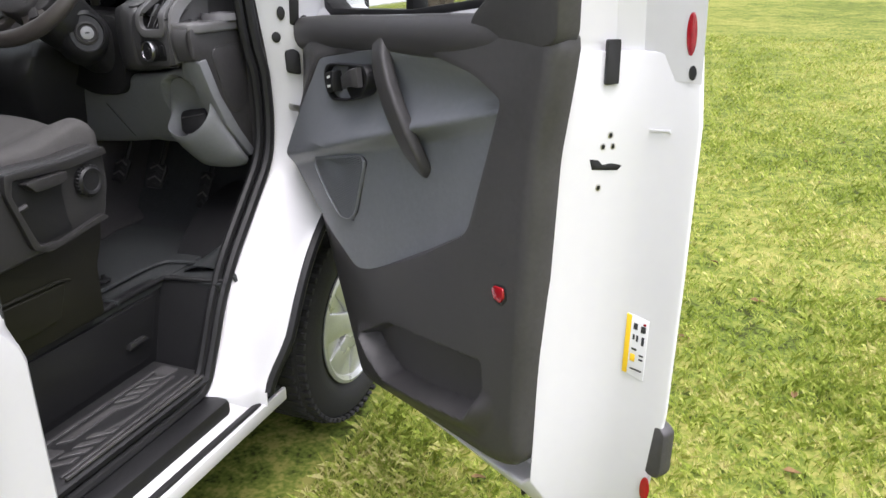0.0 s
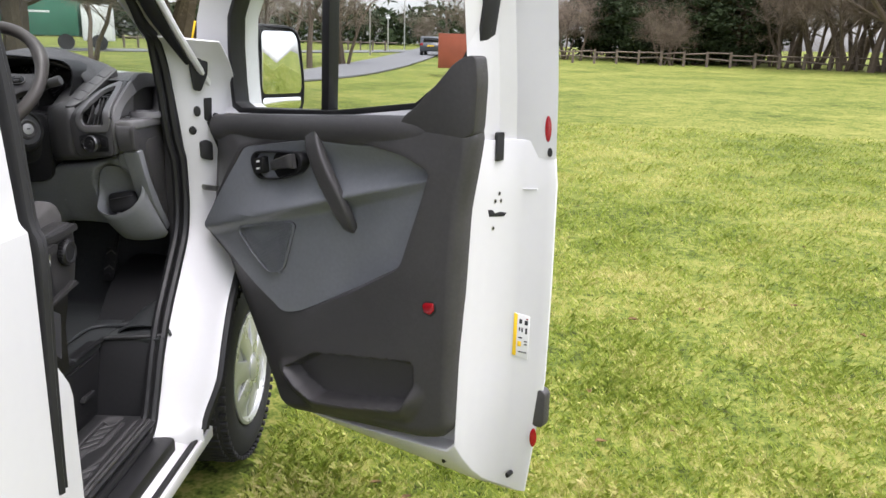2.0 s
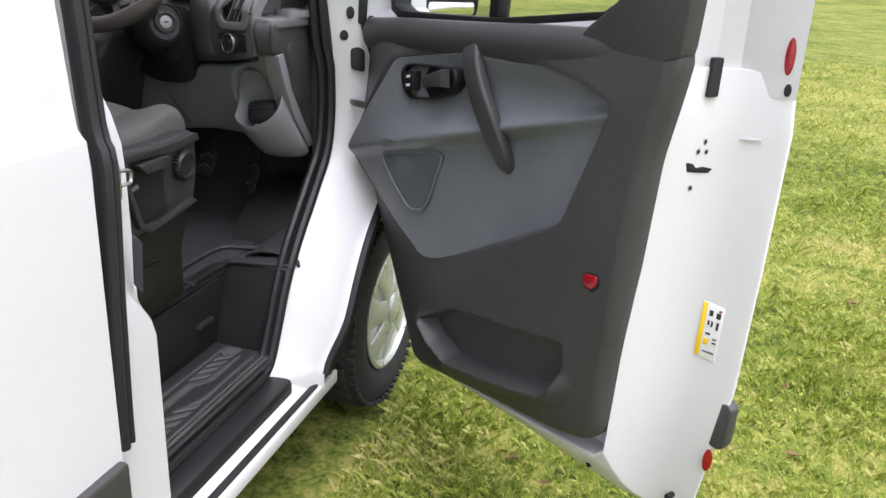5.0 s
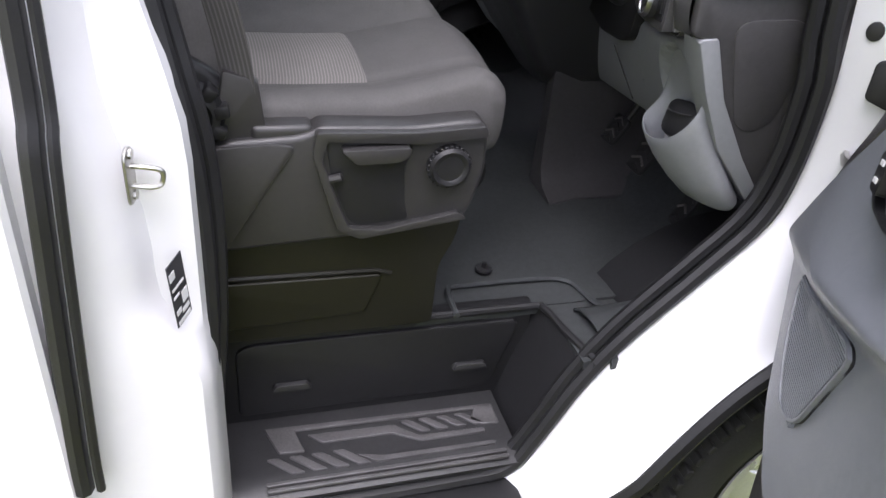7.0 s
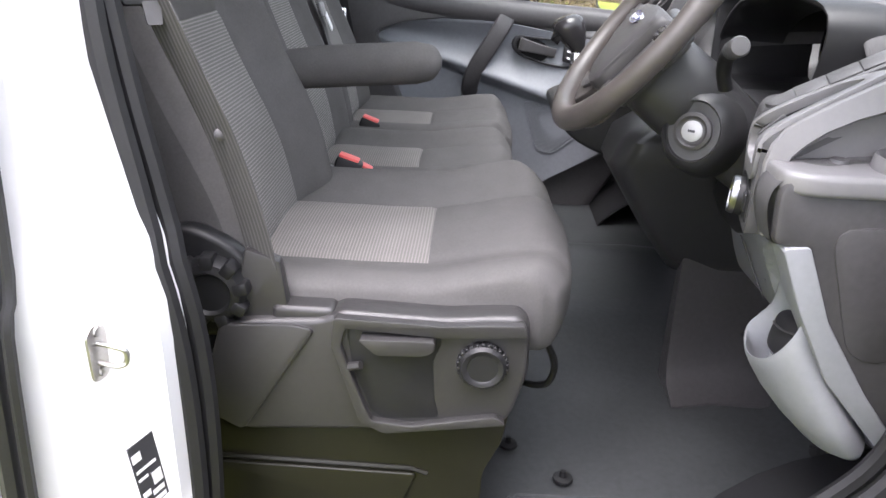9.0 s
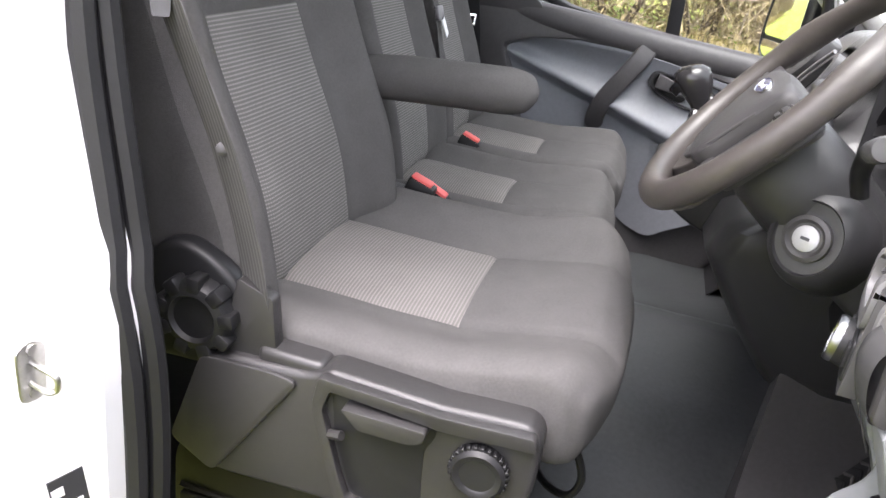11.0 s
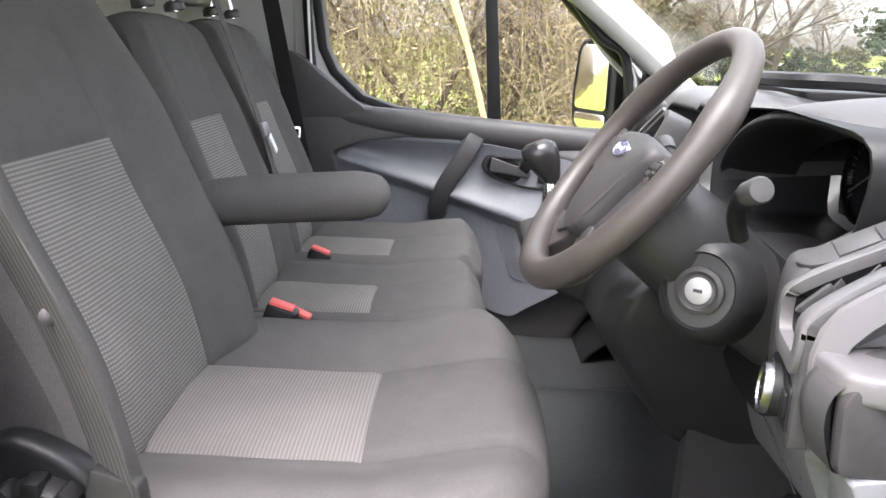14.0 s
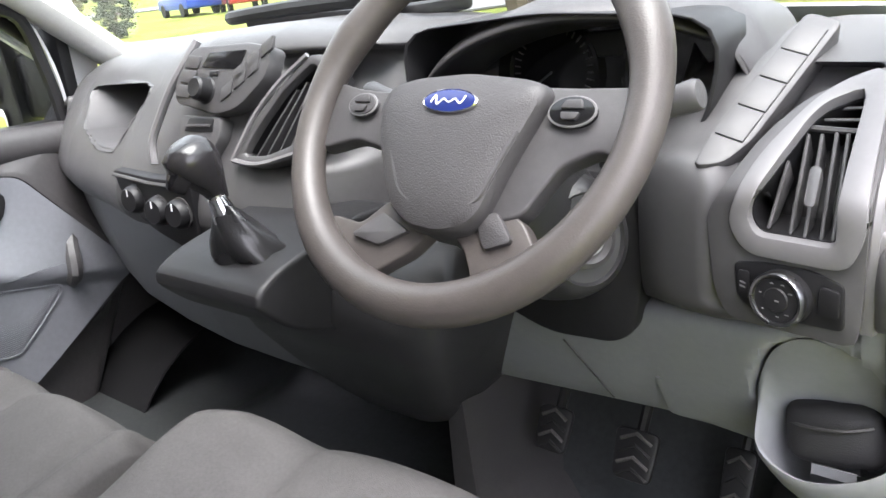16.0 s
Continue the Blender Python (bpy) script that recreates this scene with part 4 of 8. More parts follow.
def door_trim(f, normal, parent):
    """All that the trim panel carries; f maps along the door, height and depth into the world."""
    part("sail_panel", prism(rounded(SAIL, 0.02, 3), -0.034, 0.01, bev=0.010, seg=3, f=lambda u, z, n: f(u, z, n - 0.15 * max(0, z - 1.15))), DARK, parent)
    field_out, panel_out = rounded(FIELD, 0.022, 3), rounded(PANEL, 0.02, 2)
    angs = sorted({round(math.atan2(p[1] - MIDDLE.y, p[0] - MIDDLE.x), 3) for p in field_out + panel_out} | {round(-3.1 + 0.0775 * k, 3) for k in range(80)} | {round(-2.05 + 0.0115 * k, 3) for k in range(125)})
    outer, inner = polar(panel_out, MIDDLE, angs), polar(field_out, MIDDLE, angs)
    rings = [[f(p.x, p.y, 0.012) for p in outer]]
    for s_, n_ in ((-0.002, -0.012), (0.004, -0.026), (0.014, -0.034)):
        rings.append([f(*(p + (MIDDLE - p).normalized() * s_), n_) for p in outer])
    for k in range(76):
        t, row = k / 75, []
        for p, q in zip(outer, inner):
            a, b = p + (MIDDLE - p).normalized() * 0.03, q + (q - MIDDLE).normalized() * 0.012
            r = a.lerp(b, t)
            row.append(f(r.x, r.y, -0.037 + (rim_n(q) + 0.039) * t + pocket_n(r)))
        rings.append(row)
    rings.append([f(p.x, p.y, rim_n(p) + 0.003) for p in inner])
    rings.append([f(*(p - (p - MIDDLE).normalized() * 0.004), rim_n(p) + 0.010) for p in inner])
    rings.append([f(*(p - (p - MIDDLE).normalized() * 0.016), 0.012) for p in inner])
    part("trim_panel", loft(rings, caps=False), DARK, parent, "dark grey grained trim panel")
    # capping along the window's foot
    cap_path = spline([f(0.03, 1.120, -0.020), f(0.10, 1.125, -0.024), f(0.19, 1.133, -0.026), f(0.45, 1.148, -0.026), f(0.70, 1.165, -0.024), f(0.86, 1.178, -0.016), f(0.98, 1.180, 0.0)], 5)
    part("top_capping", tube(cap_path, [0.040 - 0.012 * smoothstep(18, 30, k) for k in range(len(cap_path))], 16, flat=0.72, up=normal), DARK, parent, "", 60)
    rows = []
    for j in range(65):
        row = []
        for p in inner + [inner[0]]:
            q = p - (p - MIDDLE).normalized() * 0.003
            q = MIDDLE + (q - MIDDLE) * max(j / 64, 0.004)
            row.append(f(q.x, q.y, field_n(q.x, q.y)))
        rows.append(row)
    part("trim_field", sheet(rows, 0.004), INSET, parent, "blue-grey moulded trim field", 60)
    # grab handle
    pull = spline([f(0.484, 1.142, -0.040), f(0.502, 1.105, -0.052), f(0.534, 1.05, -0.056), f(0.566, 0.995, -0.050), f(0.583, 0.950, -0.038), f(0.588, 0.915, -0.022), f(0.582, 0.886, -0.002)], 5)
    part("grab_handle", flat_bar(pull, [0.0265 - 0.006 * smoothstep(27, 30, k) for k in range(len(pull))], 0.014, normal), DARK, parent, "dark padded grab handle", 60)
    # inside handle with lock switch
    bez, c = rounded([(0.240, 1.050), (0.262, 1.074), (0.30, 1.080), (0.455, 1.090), (0.470, 1.058), (0.44, 1.028), (0.36, 1.004), (0.283, 0.995), (0.258, 1.008)], 0.014), Vector((0.355, 1.043))
    at = lambda u, z, n: f(u, z, -0.068 + n)
    handle = part("handle_bezel", ring(resample(bez, 40), [p + (c - p) * 0.13 for p in resample(bez, 40)], -0.0, 0.03, bev=0.003, f=at), BLACK, parent, "black handle surround")
    part("handle_cup", prism([p + (c - p) * 0.11 for p in bez], 0.020, 0.03, bev=0.001, f=at), BLACK, handle)
    lever = spline([f(0.330, 1.040, -0.058), f(0.37, 1.050, -0.072), f(0.42, 1.062, -0.080), f(0.442, 1.066, -0.074)], 5)
    part("handle_lever", flat_bar(lever, [0.014 + 0.006 * smoothstep(4, 14, k) for k in range(len(lever))], 0.006, normal), DARK, handle, "", 60)
    sw = part("lock_switch", prism(rounded([(0.268, 1.055), (0.305, 1.064), (0.308, 1.018), (0.274, 1.012)], 0.005), -0.075, -0.05, bev=0.003, f=f), BLACK, handle)
    for dz in (0.024, 0.004):
        part("marking", prism([(0.282, 1.020 + dz), (0.296, 1.023 + dz), (0.296, 1.029 + dz), (0.282, 1.026 + dz)], -0.0765, -0.0745, bev=0, f=f), PAPER, sw)
    # loudspeaker grille: a plate with fine bars
    on_field = lambda u, z, n: f(u, z, field_base(u) - 0.004 + n)
    spk = rounded([(0.195, 0.845), (0.40, 0.892), (0.418, 0.882), (0.375, 0.752), (0.355, 0.732), (0.315, 0.726), (0.195, 0.828)], 0.012)
    grille = part("speaker_grille", ring(resample(spk, 44), [p + (Vector((0.32, 0.82)) - p) * 0.05 for p in resample(spk, 44)], -0.004, 0.02, bev=0.002, f=on_field), INSET, parent, "blue-grey speaker grille")
    part("grille_base", prism(spk, 0.001, 0.02, bev=0, f=on_field), BLACK, grille)
    bars = []
    for k in range(38):
        z = 0.732 + 0.0041 * k
        left = max(0.20 + max(0, (0.835 - z)) * 1.15, 0.20 + (z - 0.850) * 4.6 if z > 0.850 else 0)
        right = 0.412 - max(0, (0.880 - z)) * 0.32
        if right - left > 0.02:
            bars.append(prism([(left + 0.003, z - 0.0011), (right - 0.003, z - 0.0011), (right - 0.003, z + 0.0011), (left + 0.003, z + 0.0011)], -0.0030, 0.003, bev=0, f=on_field))
    part("grille_bars", join(*bars), INSET, grille)


door_trim(D, DN, door)
# reflector
refl = part("reflector", prism(rounded([(0.872, 0.746), (0.880, 0.757), (0.908, 0.760), (0.910, 0.742), (0.898, 0.728), (0.879, 0.731)], 0.004), -0.043, -0.03, bev=0.004, f=D), RED, door, "red plastic reflector")
part("reflector_rim", prism(rounded([(0.866, 0.746), (0.877, 0.762), (0.913, 0.765), (0.916, 0.740), (0.901, 0.722), (0.875, 0.725)], 0.006), -0.040, -0.03, bev=0.003, f=D), BLACK, refl)


# things on the door's shut face, placed by the way along its bent section
EDGE = [(0.958, 0.0), (0.966, 0.03), (0.976, 0.066), (0.989, 0.100), (1.008, 0.124), (1.034, 0.140), (1.096, 0.152), (1.12, 0.158)]


def E_(t, z, out=0.0):
    """A place on the shut face: t metres along its section from the trim's edge."""
    run = 0.0
    for (u0, n0), (u1, n1) in zip(EDGE, EDGE[1:]):
        step = math.hypot(u1 - u0, n1 - n0)
        if t <= run + step or u1 > 1.11:
            k, nx, ny = (t - run) / step, (n1 - n0) / step, -(u1 - u0) / step
            lift = (0.022 * (z - 0.45)) * smoothstep(0.26, 0.0, t)
            return D(u0 + (u1 - u0) * k + nx * out + lift, z, n0 + (n1 - n0) * k + ny * out + lean(z) * smoothstep(1.1, 1.2, z))
        run += step


def face_patch(name, pts, mat_, out=0.002, parent=None, label="", thick=0.003, bev=0.0005):
    return part(name, prism(pts, out - thick, out, bev=bev, f=lambda t, z, w: E_(t, z, w)), mat_, parent or door, label)


def oval(t, z, rt, rz, n=20):
    return [(t + rt * math.cos(2 * math.pi * k / n), z + rz * math.sin(2 * math.pi * k / n)) for k in range(n)]


face_patch("oval_plug", oval(0.226, 1.190, 0.0085, 0.031), RED, 0.004, label="red oval plug")
face_patch("oval_plug", oval(0.232, 0.386, 0.0095, 0.026), RED, 0.004, label="red oval plug")
part("oval_plug", prism(oval(1.075, 1.735, 0.010, 0.032), 0.146, 0.150, bev=0.001, f=on_frame), RED, door, "red oval plug")
face_patch("buffer", rounded([(0.080, 1.110), (0.106, 1.112), (0.106, 1.178), (0.082, 1.178)], 0.004), RUBBER, 0.008, label="black rubber buffer", thick=0.012, bev=0.002)
face_patch("latch_slot", [(0.066, 0.992), (0.072, 0.974), (0.118, 0.972), (0.126, 0.981), (0.105, 0.984), (0.090, 0.982), (0.082, 0.990)], BLACK, 0.002, label="dark latch slot")
for t, z in ((0.100, 1.030), (0.088, 1.012), (0.106, 1.012), (0.086, 0.944)):
    screw = face_patch("screw", oval(t, z, 0.0048, 0.0062, 12), STEEL, 0.003)
    face_patch("screw_recess", oval(t, z, 0.0030, 0.0040, 10), BLACK, 0.0036, screw)
face_patch("plug", oval(0.232, 1.135, 0.0065, 0.011, 14), RUBBER, 0.004, label="black rubber plug")
face_patch("pressed_mark", [(0.165, 1.042), (0.205, 1.046), (0.206, 1.040), (0.200, 1.042), (0.168, 1.038)], PAINT, 0.004)
lab = face_patch("maintenance_label", [(0.160, 0.606), (0.204, 0.600), (0.204, 0.716), (0.160, 0.720)], PAPER, 0.0016, label="white label with a yellow warning bar and small print")
face_patch("warning_bar", [(0.160, 0.606), (0.171, 0.605), (0.171, 0.719), (0.160, 0.720)], YELLOW, 0.0034, lab, "yellow bar")
for t, z, w, h, m_ in ((0.166, 0.694, 0.008, 0.012, INK), (0.181, 0.692, 0.009, 0.012, INK), (0.166, 0.674, 0.004, 0.010, INK), (0.173, 0.672, 0.004, 0.012, INK), (0.184, 0.668, 0.005, 0.016, INK), (0.166, 0.654, 0.010, 0.004, INK), (0.164, 0.632, 0.010, 0.014, YELLOW), (0.182, 0.646, 0.008, 0.003, INK), (0.182, 0.638, 0.008, 0.003, INK), (0.166, 0.616, 0.024, 0.003, MID), (0.185, 0.706, 0.005, 0.004, RED)):
    t += 0.010
    face_patch("print", [(t, z), (t + w, z), (t + w, z + h), (t, z + h)], m_, 0.0036, lab)
for u, z, n in ((0.895, 0.292, 0.044), (1.040, 0.262, 0.138)):
    part("drain_plug", prism(oval(u, z, 0.006, 0.008, 10), n - 0.012, n + 0.012, bev=0.001, f=D), BLACK, door)
# outer rubbing strip and handle
part("outer_strip", prism(rounded([(0.2, 0.395), (1.115, 0.415), (1.125, 0.43), (1.125, 0.515), (1.11, 0.525), (0.2, 0.525)], 0.012), 0.155, 0.185, bev=0.006, f=D), DARK, door, "dark grey rubbing strip")
part("outer_handle", tube(spline([D(0.88, 0.99, 0.16), D(0.90, 0.99, 0.20), D(0.97, 0.99, 0.21), D(1.05, 0.99, 0.20), D(1.07, 0.99, 0.16)], 4), 0.012, 8), DARK, door, "dark grey outer handle")
# hinge arms and check strap
for z in (0.62, 1.03):
    part("hinge", prism(rounded([(-0.10, z - 0.035), (0.0, z - 0.04), (0.03, z - 0.03), (0.03, z + 0.03), (0.0, z + 0.04), (-0.10, z + 0.035)], 0.012), 0.01, 0.035, bev=0.005, f=D), PAINT, door, "white painted hinge")
strap_ = tube([(0.885, -0.045, 0.935), (0.92, -0.075, 0.935), (0.955, -0.09, 0.935), D(0.03, 0.935, 0.0)], 0.006, 6, flat=1.6)
part("check_strap", strap_, STEEL, door)
part("strap_block", box(0.865, 0.892, -0.055, -0.028, 0.918, 0.952, 0.004), BLACK, door)

# ---- mirrors ----
def door_mirror(f, label):
    """Tall black mirror with two panes; f maps a (outwards from the door), z and b (behind the glass) into the world."""
    mi = thing("door_mirror", f(0.1, 1.14, 0.05), label, "mirror", "door mirrors")
    c = resample(rounded([(0.0, 1.16), (0.0, 1.40), (0.03, 1.432), (0.18, 1.428), (0.205, 1.40), (0.222, 1.25), (0.215, 1.16), (0.18, 1.138), (0.02, 1.138)], 0.025), 40)
    mid = Vector((0.11, 1.285))
    rings = [[f(mid.x + (p.x - mid.x) * s, mid.y + (p.y - mid.y) * s, b) for p in c] for s, b in ((0.93, 0.004), (0.96, -0.006), (1.0, -0.004), (1.02, 0.02), (1.0, 0.06), (0.82, 0.11), (0.4, 0.13))]
    part("case", loft(rings), BLACK, mi, "black plastic mirror case")
    part("glass", prism(rounded([(0.042, 1.212), (0.045, 1.412), (0.175, 1.412), (0.192, 1.39), (0.208, 1.255), (0.205, 1.212)], 0.018), 0.0, -0.005, bev=0.001, f=f), MIRROR, mi, "silvered mirror glass")
    part("lower_glass", prism(rounded([(0.042, 1.152), (0.042, 1.2), (0.204, 1.2), (0.203, 1.17), (0.18, 1.152)], 0.012), 0.0, -0.005, bev=0.001, f=f), MIRROR, mi, "small wide-angle mirror glass")
    part("arm", prism(rounded([(-0.07, 1.16), (-0.07, 1.33), (0.02, 1.30), (0.02, 1.17)], 0.03), 0.02, 0.09, bev=0.02, seg=3, f=f), BLACK, mi)
    return mi


door_mirror(lambda a, z, b: D(0.0 - b, z, 0.132 + a), "black door mirror with two panes on the open door")

# ---- cab floor, step well, firewall ----
floor = thing("floor", (0.2, -0.5, 0.5), "black rubber-covered floor of the cab", "floor", kind="structure")
rows = []
for y in (-1.36, -1.0, -0.7, -0.6, -0.55, -0.5, -0.45, -0.40, -0.36, -0.32, -0.28, -0.24, -0.2, -0.15, -0.1, -0.05, 0.0, 0.06, 0.14, 0.22, 0.27):
    zf = 0.545 + 0.10 * smoothstep(-0.05, 0.12, y) + 0.45 * smoothstep(0.06, 0.30, y)
    row = []
    for x in [-0.86, -0.8, -0.6, -0.46, -0.42, -0.38, -0.34, -0.3, -0.2, -0.1, 0.0, 0.05, 0.09, 0.13, 0.17, 0.21, 0.25, 0.3, 0.45, 0.6, 0.66, 0.70]:
        hump = 0.050 * smoothstep(0.24, 0.06, x) * smoothstep(-0.46, -0.34, x)
        row.append((x, y, zf + hump + 0.006 * noise.noise((x * 6, y * 6, 1)) + 0.003 * noise.noise((x * 19, y * 19, 4))))
    rows.append(row)
part("floor_mat", sheet(rows, 0.02), MAT, floor, "black rubber floor mat")
# the part of the floor ahead of the step well
rows = []
for y in (-0.372, -0.36, -0.30, -0.2, -0.1, 0.0, 0.1, 0.2):
    rows.append([(x, y, 0.542 + 0.45 * smoothstep(0.0, 0.22, y) + 0.10 * smoothstep(0.72, 0.86, x) * smoothstep(-0.4, -0.1, y)) for x in (0.70, 0.74, 0.78, 0.82, 0.86)])
part("floor_side", sheet(rows, 0.02), MAT, floor)
ridge = tube(spline([(0.715, -0.55, 0.55), (0.64, -0.545, 0.552), (0.63, -0.50, 0.552), (0.63, -0.36, 0.552), (0.65, -0.305, 0.552), (0.72, -0.285, 0.553), (0.78, -0.25, 0.56)], 5), 0.006, 6)
part("mat_edge", ridge, MAT, floor)
part("firewall", box(-0.9, 0.9, 0.26, 0.30, 0.4, 1.2, 0), BLACK, floor)
part("inner_side", box(0.80, 0.845, -0.10, 0.28, 0.5, 1.2, 0.01), DARK, floor, "dark grey footwell side trim")
part("inner_side", box(-0.90, -0.86, -1.0, 0.28, 0.4, 1.0, 0.01), DARK, floor)
kick = prism(rounded([(-0.40, 0.30), (-0.35, 0.52), (-0.22, 0.66), (-0.11, 0.80), (-0.09, 1.15), (0.2, 1.15), (0.2, 0.30)], 0.03), 0.835, 0.86, "x", 0.005)
part("kick_panel", kick, DARK, floor)
hump = []
for k in range(7):
    s = k / 6
    y = -0.33 + 0.5 * s
    w, h = 0.10 - 0.05 * s, 0.03 + 0.10 * s
    hump.append([(0.80 + w * 0.8 * math.cos(a), y, 0.54 + h * math.sin(a)) for a in [math.pi * j / 8 for j in range(9)]])
part("arch_hump", sheet(hump, 0.004), MAT, floor)
# foot-well buttons that hold the mat
for x, y in ((0.582, -0.457), (0.50, -0.545), (-0.32, -0.47)):
    part("mat_stud", lathe([(0.017, 0), (0.016, 0.004), (0.006, 0.006), (0.005, 0.016), (0, 0.017)], 14, Matrix.Translation((x, y, 0.549))), BLACK, floor)
# thin divider between the driver's footwell and the middle, with a flared foot
div = loft([[(x + 0.02 * smoothstep(-0.15, -0.222, y), y, z) for x, z in ((0.212, 0.54), (0.216, 0.70), (0.222, 0.86), (0.246, 0.86), (0.254, 0.66), (0.262, 0.60), (0.282, 0.566), (0.335, 0.550), (0.335, 0.54))] for y in (-0.226, -0.215, -0.15, 0.0, 0.26)])
part("footwell_divider", div, DARK, floor, "black moulded footwell divider", 50)

# step well with its drawer
well = thing("step_well", (0.78, -0.68, 0.3), "black plastic step well with a ribbed tread below the seat", "step")
rows = [[(x, y, 0.345 - 0.012 * smoothstep(0.845, 0.875, x)) for x in (0.70, 0.74, 0.78, 0.82, 0.845, 0.86, 0.872)] for y in (-0.965, -0.8, -0.6, -0.455)]
part("tread", sheet(rows, 0.02), STEP, well, "ribbed black rubber tread")
part("well_back", box(0.672, 0.700, -0.98, -0.40, 0.32, 0.548, 0.004), BLACK, well)
front = sheet([[(0.69, -0.452, 0.33), (0.77, -0.447, 0.33), (0.86, -0.44, 0.32)], [(0.69, -0.42, 0.45), (0.77, -0.412, 0.45), (0.87, -0.40, 0.45)], [(0.69, -0.385, 0.545), (0.77, -0.375, 0.545), (0.87, -0.355, 0.545)]], 0.012)
part("well_front", front, BLACK, well)
part("well_rear", box(0.69, 0.87, -0.985, -0.955, 0.30, 0.56, 0.006), BLACK, well)
part("well_lip", tube(spline([(0.705, -0.95, 0.543), (0.704, -0.7, 0.545), (0.704, -0.42, 0.547), (0.715, -0.385, 0.548), (0.78, -0.372, 0.548), (0.86, -0.352, 0.548)], 5), 0.007, 8), BLACK, well)
drawer = part("drawer_front", prism(rounded([(-0.925, 0.365), (-0.925, 0.512), (-0.90, 0.522), (-0.435, 0.522), (-0.425, 0.51), (-0.462, 0.385), (-0.48, 0.365)], 0.014), 0.698, 0.708, "x", 0.004), BLACK, well, "black drawer front")
for y in (-0.835, -0.512):
    cup = prism(rounded([(y - 0.036, 0.424), (y - 0.028, 0.436), (y + 0.028, 0.436), (y + 0.036, 0.424), (y + 0.02, 0.410), (y - 0.02, 0.410)], 0.006), 0.706, 0.711, "x", 0.002)
    h = part("handle", cup, BLACK, drawer)
    part("handle_tab", prism(rounded([(y - 0.034, 0.424), (y - 0.026, 0.437), (y + 0.026, 0.437), (y + 0.034, 0.424)], 0.004), 0.709, 0.720, "x", 0.003), STEP, h)
# raised flat ribs of the tread, scuffed on top
def tread_rib(pts):
    part("tread_rib", prism(rounded(pts, 0.003, 2), 0.342, 0.3495, "z", 0.0015, 1), SCUFFED, well)


tread_rib([(0.728, -0.886), (0.737, -0.468), (0.745, -0.468), (0.741, -0.835), (0.790, -0.822), (0.787, -0.866)])
tread_rib([(0.740, -0.500), (0.740, -0.468), (0.787, -0.468), (0.785, -0.500), (0.770, -0.520)])
tread_rib([(0.754, -0.815), (0.758, -0.660), (0.790, -0.622), (0.793, -0.50), (0.803, -0.50), (0.803, -0.620), (0.776, -0.668), (0.776, -0.790)])
for k in range(4):
    tread_rib([(0.797, -0.888 + 0.037 * k), (0.797, -0.868 + 0.037 * k), (0.834, -0.826 + 0.037 * k), (0.834, -0.848 + 0.037 * k)])
    tread_rib([(0.751, -0.648 + 0.034 * k), (0.751, -0.630 + 0.034 * k), (0.782, -0.596 + 0.034 * k), (0.782, -0.615 + 0.034 * k)])
tread_rib([(0.812, -0.738), (0.834, -0.705), (0.834, -0.49), (0.826, -0.49), (0.824, -0.69)])
for x in (0.846, 0.858):
    tread_rib([(x, -0.892), (x + 0.001, -0.475), (x + 0.0085, -0.475), (x + 0.0075, -0.892)])

# ---- passenger door, shut, seen from inside ----
pd = thing("passenger_door", (-0.93, -0.5, 0.3), "shut passenger door with dark trim and a blue-grey armrest", "car door")


def P(y, z, n):
    """A place on the passenger door: n outwards from its inner face."""
    return Vector((-0.885 - n - lean(z), y, z))


PHOLE = [(-0.10, 1.145), (-0.06, 1.19), (-0.06, 1.33), (-0.10, 1.41), (-0.20, 1.49), (-0.33, 1.58), (-0.45, 1.645), (-0.57, 1.69), (-0.75, 1.725), (-0.95, 1.735), (-1.005, 1.715), (-1.015, 1.65), (-1.01, 1.50), (-0.995, 1.36), (-0.965, 1.295), (-0.89, 1.225), (-0.80, 1.195), (-0.65, 1.175), (-0.50, 1.163), (-0.30, 1.15)]
PFRAME = [(-0.08, 1.10), (0.0, 1.16), (0.02, 1.33), (-0.03, 1.43), (-0.15, 1.525), (-0.29, 1.625), (-0.42, 1.70), (-0.56, 1.75), (-0.75, 1.785), (-0.97, 1.79), (-1.06, 1.76), (-1.075, 1.66), (-1.075, 1.50), (-1.07, 1.36), (-1.065, 1.28), (-1.06, 1.17), (-0.80, 1.12), (-0.65, 1.11), (-0.50, 1.10), (-0.30, 1.10)]
part("window_frame", ring(PFRAME, PHOLE, 0.0, 0.07, bev=0.006, f=P), PAINT, pd, "white window frame")
g_in = [(y + (-0.53 - y) * 0.035, z + (1.42 - z) * 0.05) for y, z in PHOLE]
g_out = [(y - (-0.53 - y) * 0.02, z - (1.42 - z) * 0.03) for y, z in PHOLE]
part("window_rubber", ring(g_out, g_in, -0.008, 0.06, bev=0.003, f=P), RUBBER, pd, "black rubber window seal")
pp = part("pane", prism(g_out, 0.03, 0.035, bev=0, f=P), GLASS, pd, "clear window pane")
pp.visible_shadow = False
part("window_divider", prism([(-0.475, 1.15), (-0.515, 1.15), (-0.555, 1.71), (-0.525, 1.70)], 0.01, 0.05, bev=0.003, f=P), RUBBER, pd, "black window divider bar")
part("outer_skin", prism([(-1.12, 0.27), (-0.35, 0.27), (-0.05, 0.62), (0.0, 0.75), (0.0, 1.14), (-1.12, 1.16)], 0.0, 0.09, bev=0.01, f=P), PAINT, pd)
door_trim(lambda u, z, n: Vector((-0.842 - n, -0.065 - u, z)), Vector((-1, 0, 0)), pd)
part("switch_panel", prism(rounded([(-0.74, 1.172), (-0.60, 1.165), (-0.60, 1.155), (-0.74, 1.16)], 0.004), -0.06, -0.02, bev=0.002, f=P), BLACK, pd)
